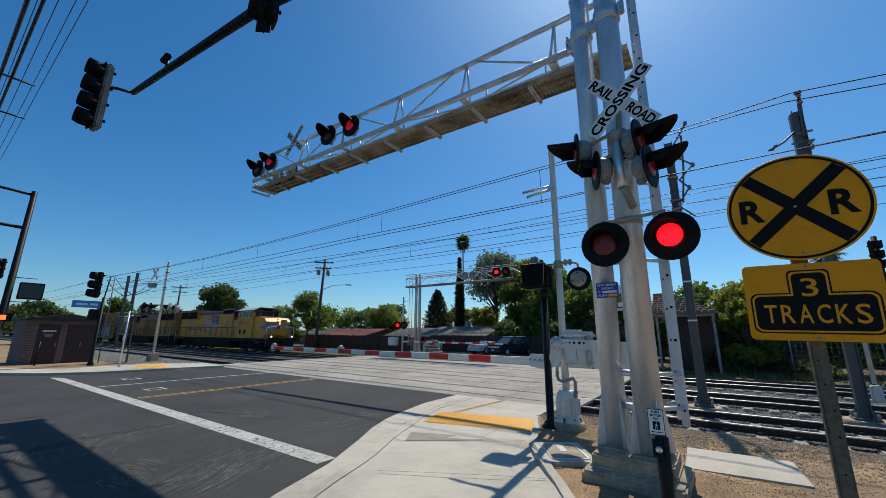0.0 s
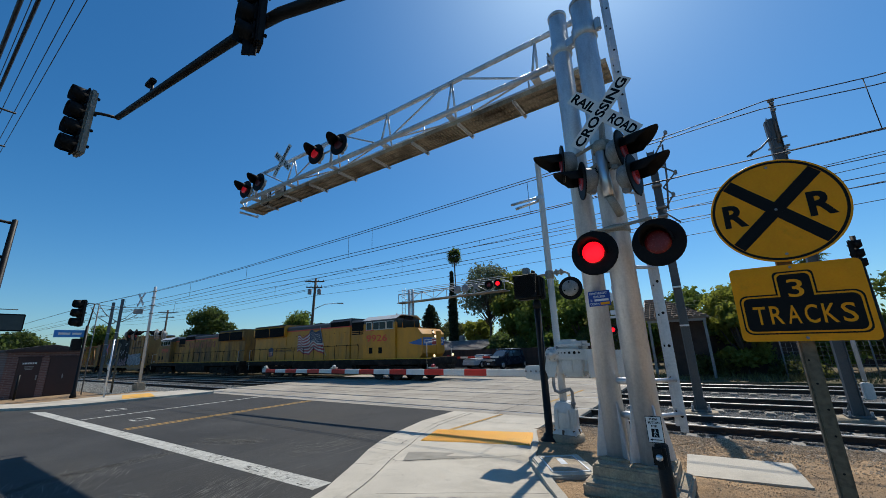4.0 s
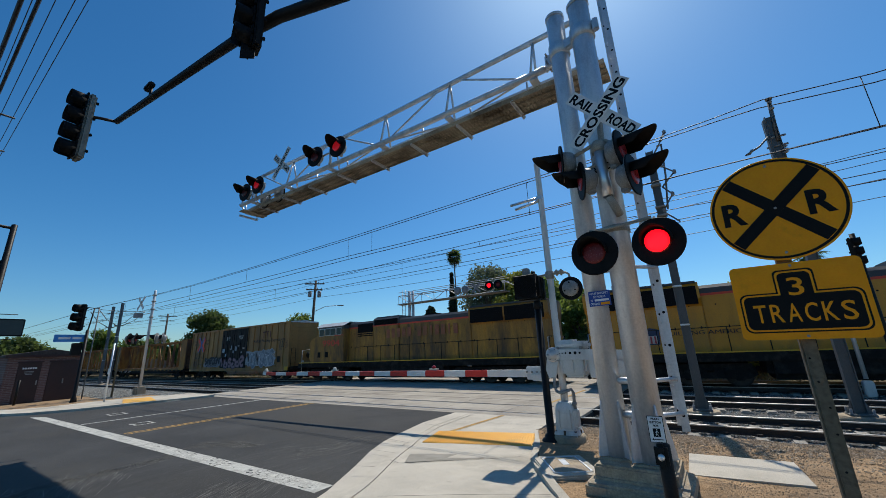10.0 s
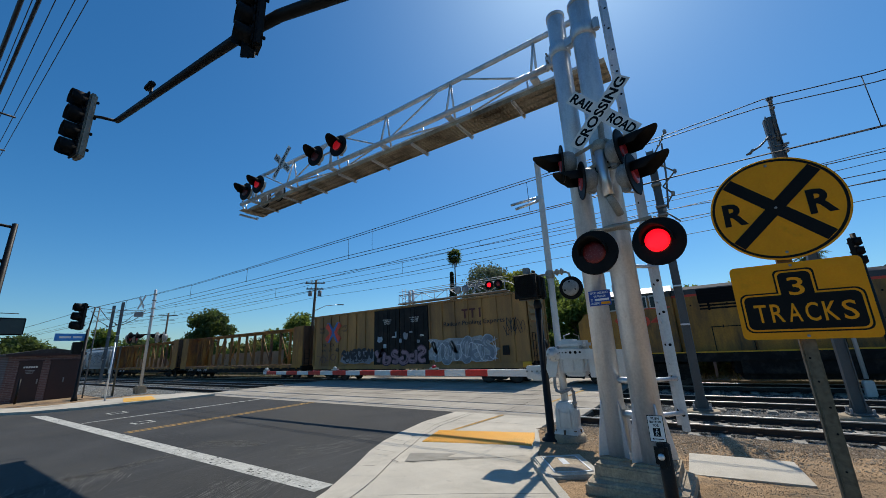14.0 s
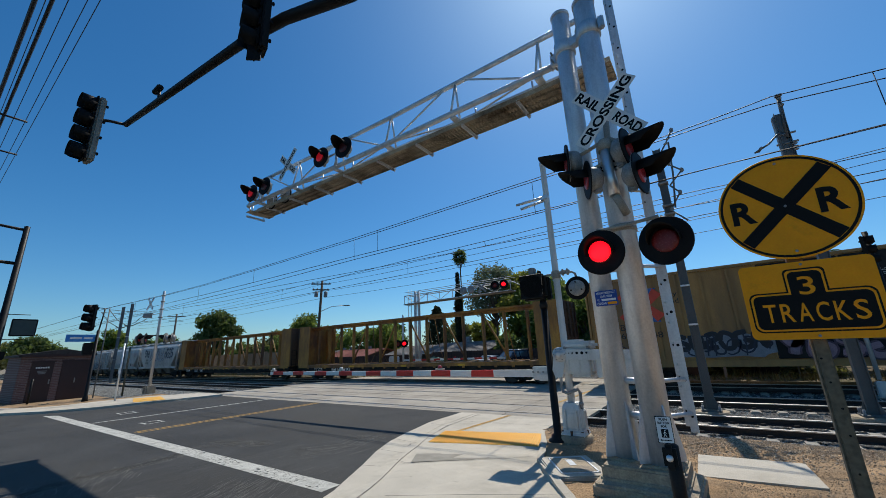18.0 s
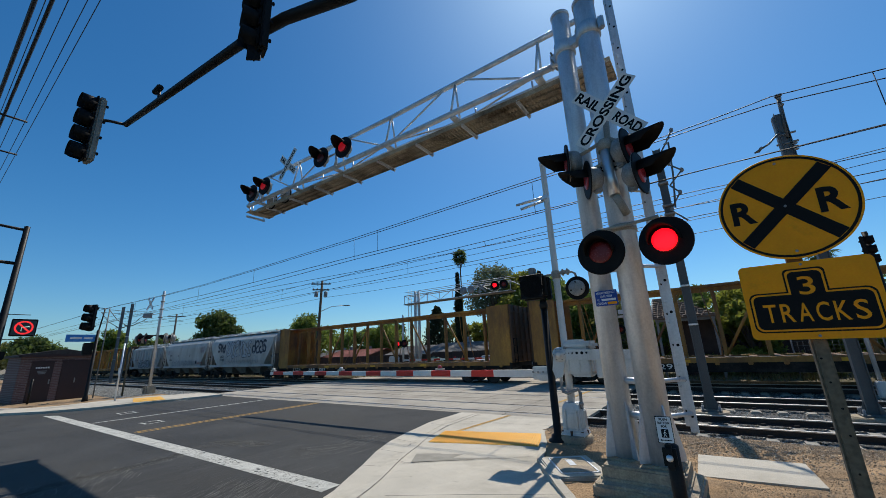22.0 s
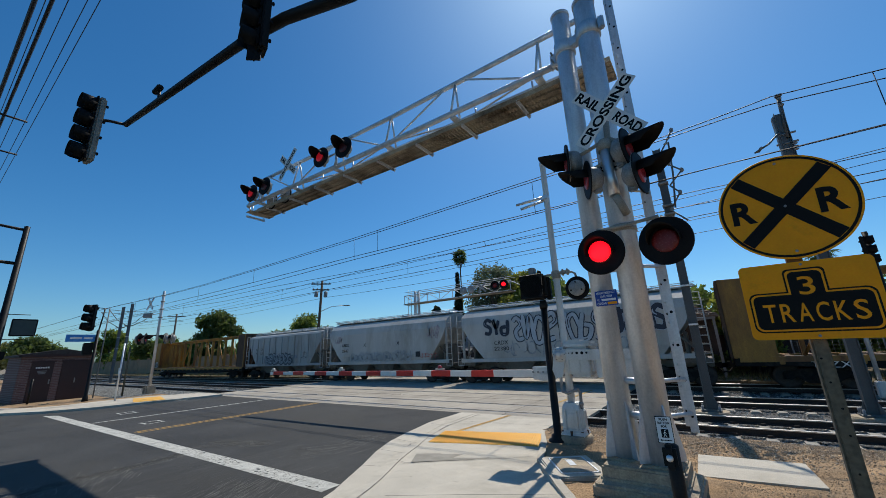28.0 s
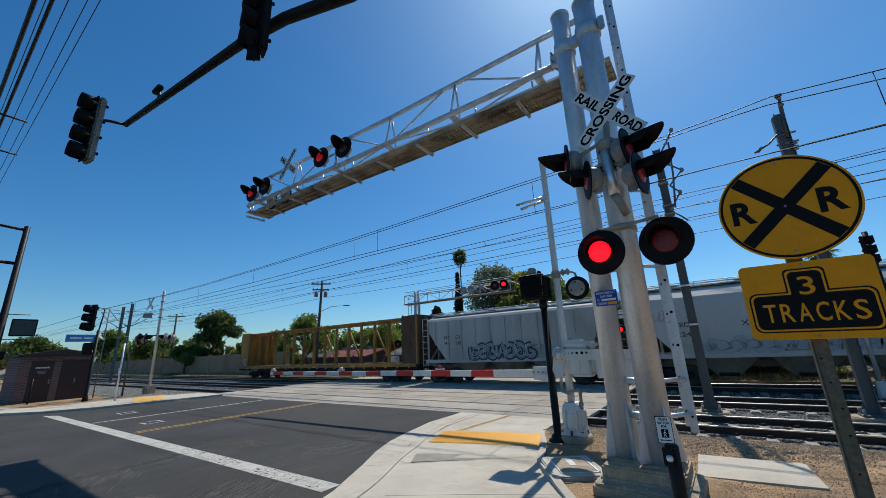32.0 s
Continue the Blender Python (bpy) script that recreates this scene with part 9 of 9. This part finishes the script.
# ---- trees ----
def leafmat(name, c, tip):
    m = mat(name, c, 0.75, vary=0.3, scale=1.2, bump=0.0, island=0.45)
    m.node_tree.nodes["Principled BSDF"].inputs["Specular IOR Level"].default_value = 0.25
    nt = m.node_tree
    tr = nt.nodes.new("ShaderNodeBsdfTranslucent")
    tr.inputs[0].default_value = (*tip, 1)
    mx = nt.nodes.new("ShaderNodeMixShader")
    mx.inputs[0].default_value = 0.42
    out = nt.nodes["Material Output"]
    nt.links.new(nt.nodes["Principled BSDF"].outputs[0], mx.inputs[1])
    nt.links.new(tr.outputs[0], mx.inputs[2])
    nt.links.new(mx.outputs[0], out.inputs[0])
    return m


LEAF = leafmat("green leaf", (0.095, 0.14, 0.038), (0.26, 0.34, 0.06))
LEAF_D = leafmat("dark leaf", (0.07, 0.1, 0.038), (0.16, 0.22, 0.05))
LEAF_G = leafmat("grey-green leaf", (0.11, 0.135, 0.09), (0.2, 0.24, 0.13))
LEAF_Y = leafmat("yellow-green leaf", (0.13, 0.15, 0.035), (0.36, 0.38, 0.06))
LEAF_B = leafmat("olive leaf", (0.09, 0.1, 0.04), (0.22, 0.22, 0.06))
LEAF_C = leafmat("cypress leaf", (0.04, 0.052, 0.03), (0.06, 0.08, 0.04))
BARK = mat("bark", (0.11, 0.085, 0.065), 0.95, vary=0.3, scale=3, bump=0.6, streak=6)


def leaves(r, clumps, count, size, droop=0.2):
    verts, faces = [], []
    for i in range(count):
        cx, cy, cz, cr = clumps[r.randrange(len(clumps))]
        while True:
            p = V3(r.uniform(-1, 1), r.uniform(-1, 1), r.uniform(-1, 1))
            if 0.3 < p.length < 1.0:
                break
        p = p * (0.55 + 0.45 * r.random())
        c = V3(cx + p.x * cr, cy + p.y * cr, cz + p.z * cr * 0.8)
        a = V3(r.uniform(-1, 1), r.uniform(-1, 1), r.uniform(-1, 1)).normalized()
        b = a.cross(V3(r.uniform(-1, 1), r.uniform(-1, 1), r.uniform(-1, 1))).normalized()
        s = size * r.uniform(0.6, 1.4)
        a, b = a * s, b * s * 0.55
        k = len(verts)
        verts += [c - a, c + b, c + a - V3(0, 0, s * droop), c - b]
        faces.append((k, k + 1, k + 2, k + 3))
    me = bpy.data.meshes.new("crown")
    me.from_pydata(verts, [], faces)
    return me


def tree(x, y, h, w, base, leaf, label, seed, count=5000, size=0.16, gaps=14, flat_top=0.8, trunk=0.22, z=-0.06):
    """A tapered trunk, limbs, and a crown of leaf clumps on them. base: where the crown begins."""
    r = random.Random(seed)
    t = thing("tree", (x, y, z), label, "tree", "trees")
    bm = bmesh.new()
    tube(bm, [(0, 0, -0.4), (r.uniform(-0.1, 0.1), 0.05, base * 0.6), (r.uniform(-0.3, 0.3), r.uniform(-0.2, 0.2), base + (h - base) * 0.35), (r.uniform(-0.3, 0.3), 0, h * 0.85)], trunk, 8, 0.05)
    clumps = []
    for i in range(gaps):
        a = 6.2832 * (i / gaps) * 2.4 + r.uniform(-0.5, 0.5)
        v = r.random() ** flat_top
        zz = base + (h - base) * (0.12 + 0.74 * v)
        wide = math.sqrt(max(0.08, 1 - (2 * (0.12 + 0.76 * v) - 0.85) ** 2))
        rad = w / 2 * wide * r.uniform(0.35, 0.78)
        c = V3(math.cos(a) * rad, math.sin(a) * rad, zz)
        clumps.append((c.x, c.y, c.z, w * r.uniform(0.15, 0.25)))
        tube(bm, [(0, 0, base * 0.75 + (zz - base) * 0.35), (c.x * 0.5, c.y * 0.5, (base * 0.8 + zz) / 2 + 0.2), tuple(c)], trunk * 0.38, 5, 0.02)
    part("trunk", bm, BARK, t, "brown trunk and limbs")
    me = leaves(r, clumps, count, size)
    me.materials.append(leaf)
    c = new("crown", me)
    c.parent = t
    return t


def palm(x, y, h, label, fronds=26, seed=1, reach=1.6, trunk=0.2):
    r = random.Random(seed)
    t = thing("palm_tree", (x, y, -0.06), label, "palm tree", "trees")
    part("trunk", make(tube, [(0, 0, 0), (0.1, 0, h * 0.5), (0, 0.05, h)], trunk, 8, trunk * 0.7), BARK, t)
    bm = bmesh.new()
    top = V3(0, 0, h)
    for i in range(fronds):
        a, e = i * 2.39996, radians(88) - radians(150) * ((i + 0.5) / fronds) ** 0.9
        d = V3(math.cos(a) * math.cos(e), math.sin(a) * math.cos(e), math.sin(e))
        side = d.cross(V3(0, 0, 1)).normalized()
        stem = reach * r.uniform(0.22, 0.5)
        m = top + d * stem
        n = side * 0.012
        bm.faces.new([bm.verts.new(v) for v in (top - n, top + n, m + n, m - n)])
        for k in range(15):
            f = radians(-100 + 200 * k / 14)
            out = d * math.cos(f) + side * math.sin(f)
            long = reach * r.uniform(0.42, 0.58)
            p = m + out * long - V3(0, 0, long * r.uniform(0.15, 0.4))
            q = m + out * long * 0.55
            w = (side * math.cos(f) - d * math.sin(f)) * 0.034 * reach
            bm.faces.new([bm.verts.new(v) for v in (m, q - w, p, q + w)])
    part("fronds", bm, LEAF_D, t, "fan-shaped palm fronds")
    bm = bmesh.new()
    for i in range(26):
        a = r.uniform(0, 6.28)
        tube(bm, [(0.1 * math.cos(a), 0.1 * math.sin(a), h - 0.1), (0.45 * math.cos(a), 0.45 * math.sin(a), h - 0.5 - r.random() * 0.5), (0.32 * math.cos(a), 0.32 * math.sin(a), h - 1.2 - r.random() * 0.7)], 0.05, 4, 0.01)
    part("skirt", bm, BARK, t, "dry hanging fronds")
    return t


tree(-68.7, 30.1, 9.9, 8.4, 3.6, LEAF_D, "large round dark green tree beyond the wall", 11, 6500, 0.24, 22)
tree(-74.5, 10.0, 6.1, 7.2, 1.0, LEAF_D, "broad green street tree at the far corner", 12, 4500, 0.22, 16)
tree(-99.0, 31.0, 7.6, 9.0, 0.6, LEAF_D, "dark green garden tree beyond the wall", 13, 4500, 0.26, 16)
tree(-125.0, 30.5, 11.2, 9.4, 0.6, LEAF, "green tree far along the tracks", 39, 5500, 0.32, 20)
tree(-69.5, 26.5, 4.8, 6.0, 1.0, LEAF, "low green tree beyond the wall", 14, 3500, 0.22, 13)
tree(-134, 33, 7.6, 11.0, 1.0, LEAF, "green tree far along the tracks", 15, 3500, 0.25, 14)
tree(-112, 31, 6.6, 10.0, 1.0, LEAF, "green tree far along the tracks", 16, 3500, 0.28, 14)
tree(-88, 5, 6.4, 8.0, 1.0, LEAF_B, "olive-green tree far down the street", 17, 3500, 0.26, 14)
tree(-110, -2, 7.0, 10.0, 1.0, LEAF, "green tree far down the street", 18, 3500, 0.3, 14)
tree(-49.3, 34.5, 8.0, 8.6, 2.2, LEAF, "full green tree behind the houses", 19, 6500, 0.2, 22)
tree(-43.7, 45.0, 6.4, 7.6, 1.8, LEAF, "rounded green tree behind the red-roofed house", 20, 5000, 0.2, 18)
tree(-52.0, 50.0, 6.5, 8.0, 1.8, LEAF_D, "dark green tree behind the houses", 21, 4000, 0.22, 16)
tree(-38.0, 58.0, 7.0, 7.0, 2.0, LEAF_B, "olive tree far behind the houses", 22, 3500, 0.24, 14)
tree(-31.0, 56.0, 6.4, 7.0, 2.0, LEAF_Y, "yellow-green tree behind the houses", 33, 3500, 0.24, 14)
tree(-24.2, 47.0, 13.6, 9.6, 5.5, LEAF_G, "tall airy grey-green tree behind the far signal", 23, 7000, 0.19, 46)
tree(-19.6, 47.0, 12.4, 7.4, 3.0, LEAF_Y, "bright green tree top behind the far signal", 43, 11000, 0.2, 34)
tree(-19.0, 45.0, 10.5, 8.0, 1.0, LEAF_Y, "bright green tree behind the far signal", 38, 11000, 0.2, 26)
tree(-14.5, 42.5, 10.0, 8.5, 0.9, LEAF, "large green tree beside the far street", 24, 9500, 0.2, 34)
tree(-9.5, 39.0, 8.0, 7.0, 0.6, LEAF, "green tree beside the far street", 25, 8000, 0.19, 30)
tree(-5.6, 34.5, 6.2, 5.4, 0.6, LEAF_B, "olive-green shrubby tree near the shelter", 26, 5500, 0.15, 18)
tree(2.2, 28.9, 5.3, 4.6, 0.9, LEAF_Y, "bright green bushy tree beside the shelter", 27, 12000, 0.12, 30, trunk=0.12)
tree(1.7, 26.6, 4.3, 3.2, 0.3, LEAF_Y, "bright green bush hanging over the fence", 44, 9000, 0.12, 26, trunk=0.1)
tree(5.4, 29.4, 4.4, 4.6, 0.3, LEAF, "green bush along the fence", 28, 10000, 0.13, 26, trunk=0.1)
tree(8.6, 31.0, 3.4, 4.2, 0.2, LEAF_D, "dark green bush along the fence", 29, 8000, 0.13, 24, trunk=0.1)
tree(0.2, 26.2, 1.1, 2.6, 0.05, LEAF_B, "low dry weeds by the track", 30, 1600, 0.1, 12, trunk=0.04)
tree(3.6, 25.8, 0.9, 2.8, 0.05, LEAF_B, "low dry weeds by the track", 31, 1600, 0.1, 12, trunk=0.04)
tree(14.0, 40.0, 7.0, 8.0, 2.0, LEAF_D, "dark green tree behind the parked cars", 32, 4000, 0.2, 16)
tree(22.0, 42.0, 7.5, 9.0, 2.0, LEAF, "green tree behind the parked cars", 34, 4000, 0.2, 16)
for k in range(13):
    tree(-46.5 - k * 3.6, 29.6 + (k * 37 % 10) * 0.12, 3.5 + (k * 53 % 10) * 0.12, 4.6, 0.4, (LEAF_D, LEAF, LEAF_B)[k % 3], "green shrub overhanging the tan wall", 80 + k, 2600, 0.2, 16, trunk=0.1)
for k, (x, y, h, w) in enumerate(((-17.5, 37.5, 3.2, 5.0), (-12.5, 37.0, 3.4, 5.0), (-8.0, 36.5, 3.6, 5.0), (-3.5, 36.0, 4.0, 5.0), (0.5, 34.0, 4.2, 5.0))):
    tree(x, y, h, w, 0.2, (LEAF_D, LEAF)[k % 2], "dense green shrub behind the fence", 100 + k, 6000, 0.16, 22, trunk=0.1)
for k, (x, y, h) in enumerate(((-130, 45, 9), (-150, 60, 10), (-100, 60, 9), (-75, 62, 9), (-62, 66, 8.5), (-140, 12, 8), (-160, -12, 9), (30, 60, 9), (45, 55, 9), (0, 62, 9), (-12, 66, 9))):
    tree(x, y, h, h * 1.2, 1.5, (LEAF, LEAF_D, LEAF_B)[k % 3], "distant green tree behind the houses", 50 + k, 2600, 0.36, 14)
# conifer and column cypress
def conifer(x, y, h, w, label, seed, count, size, thin):
    r = random.Random(seed)
    t = thing("tree", (x, y, -0.06), label, "tree", "trees")
    part("trunk", make(cyl, (0, 0, 0), (0, 0, h * 0.95), 0.2, 0.03, 8), BARK, t)
    cl = []
    for i in range(60):
        u = i / 59
        z = h * (0.1 + 0.88 * u)
        rr = w / 2 * ((1 - u) ** 0.8 * 0.9 + 0.1) if not thin else w / 2 * min(1, (1 - u) * 2.2 + 0.1)
        a = i * 2.4
        cl.append((math.cos(a) * rr * (0.25 if thin else 0.6), math.sin(a) * rr * (0.25 if thin else 0.6), z, max(0.25, rr * (0.8 if thin else 0.6))))
    me = leaves(r, cl, count, size, 0.5)
    me.materials.append(LEAF_C)
    c = new("crown", me)
    c.parent = t


conifer(-35.4, 48.5, 8.9, 6.4, "dark conifer with drooping branches", 41, 8000, 0.17, False)
conifer(-27.1, 42.2, 12.3, 1.55, "tall narrow dark cypress", 42, 15000, 0.13, True)
palm(-29.3, 46.5, 15.6, "tall fan palm above the cypress", 52, 2, 1.6, 0.12)
palm(10.3, 27.8, 7.4, "fan palm beside the tracks", 30, 3, 1.3, 0.2)
palm(6.6, 33.0, 7.0, "small fan palm behind the bushes", 26, 4, 1.1, 0.16)
palm(-0.6, 30.0, 4.2, "short fan palm behind the shelter", 26, 5, 1.0, 0.16)


# ---- what moves ----
RUN = [(0.0, 0.0), (6.0, 28.9), (9.0, 44.05), (13.0, 65.2), (19.0, 96.5), (23.0, 117.2), (28.0, 143.85), (32.0, 165.5)]


def gone(t):
    """How far the train has run after t seconds."""
    for (a, p), (b, q) in zip(RUN, RUN[1:]):
        if t <= b:
            return p + (q - p) * (t - a) / (b - a)
    return RUN[-1][1]


def motions():
    for car in TRAIN:
        x0, y0 = car.location.x, car.location.y
        walk(car, [(t, pose(x0 + d, y0, 0)) for t, d in RUN])
    # wheels roll with the train
    for w, x, r in WHEELS:
        rows, t = [], 0.0
        while t < 32.01:
            rows.append((t, pose(x, 0, r, 0, math.degrees(gone(t) / r) % 360.0, 0)))
            t += 0.1
        walk(w, rows)
    # the prohibition display blinks about 2.5 times a second, with a drifting phase
    drift = [(0, 0.0), (1, 0.1), (2, 0.19), (3, 0.15), (6, 0.3), (8, 0.33), (8.4, 0.45), (9, 0.45), (10, 0.415), (10.4, 0.46), (11, 0.46), (12, 0.42), (16, 0.42), (17, 0.43), (18, 0.43), (19, 0.405), (20, 0.42), (22, 0.35), (24, 0.36), (24.4, 0.44), (25, 0.44), (28, 0.4), (29, 0.44), (31, 0.46), (32, 0.43)]
    for g in BLINK:
        rows = [(0.0, False)]
        for k in range(79):
            t = k * 0.4
            late = next(p + (q - p) * (t - a) / (b - a) for (a, p), (b, q) in zip(drift, drift[1:]) if t <= b)
            for dt, lit in ((0.0, False), (0.034, True), (0.16, True), (0.194, False)):
                if t + late + dt > rows[-1][0] + 0.03 and t + late + dt < 31.96:
                    rows.append((t + late + dt, lit))
        rows.append((32.0, False))
        walk(g, [(t, pose(0.0 if lit else -0.05, 0, 0)) for t, lit in rows])
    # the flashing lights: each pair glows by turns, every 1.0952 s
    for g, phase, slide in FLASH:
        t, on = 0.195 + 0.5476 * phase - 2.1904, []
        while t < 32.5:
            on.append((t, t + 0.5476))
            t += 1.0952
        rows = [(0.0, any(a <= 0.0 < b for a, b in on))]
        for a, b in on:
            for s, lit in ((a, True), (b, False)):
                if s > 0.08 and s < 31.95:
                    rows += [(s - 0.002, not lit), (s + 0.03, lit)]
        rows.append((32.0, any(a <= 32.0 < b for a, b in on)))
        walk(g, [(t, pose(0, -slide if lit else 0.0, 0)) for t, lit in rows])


motions()
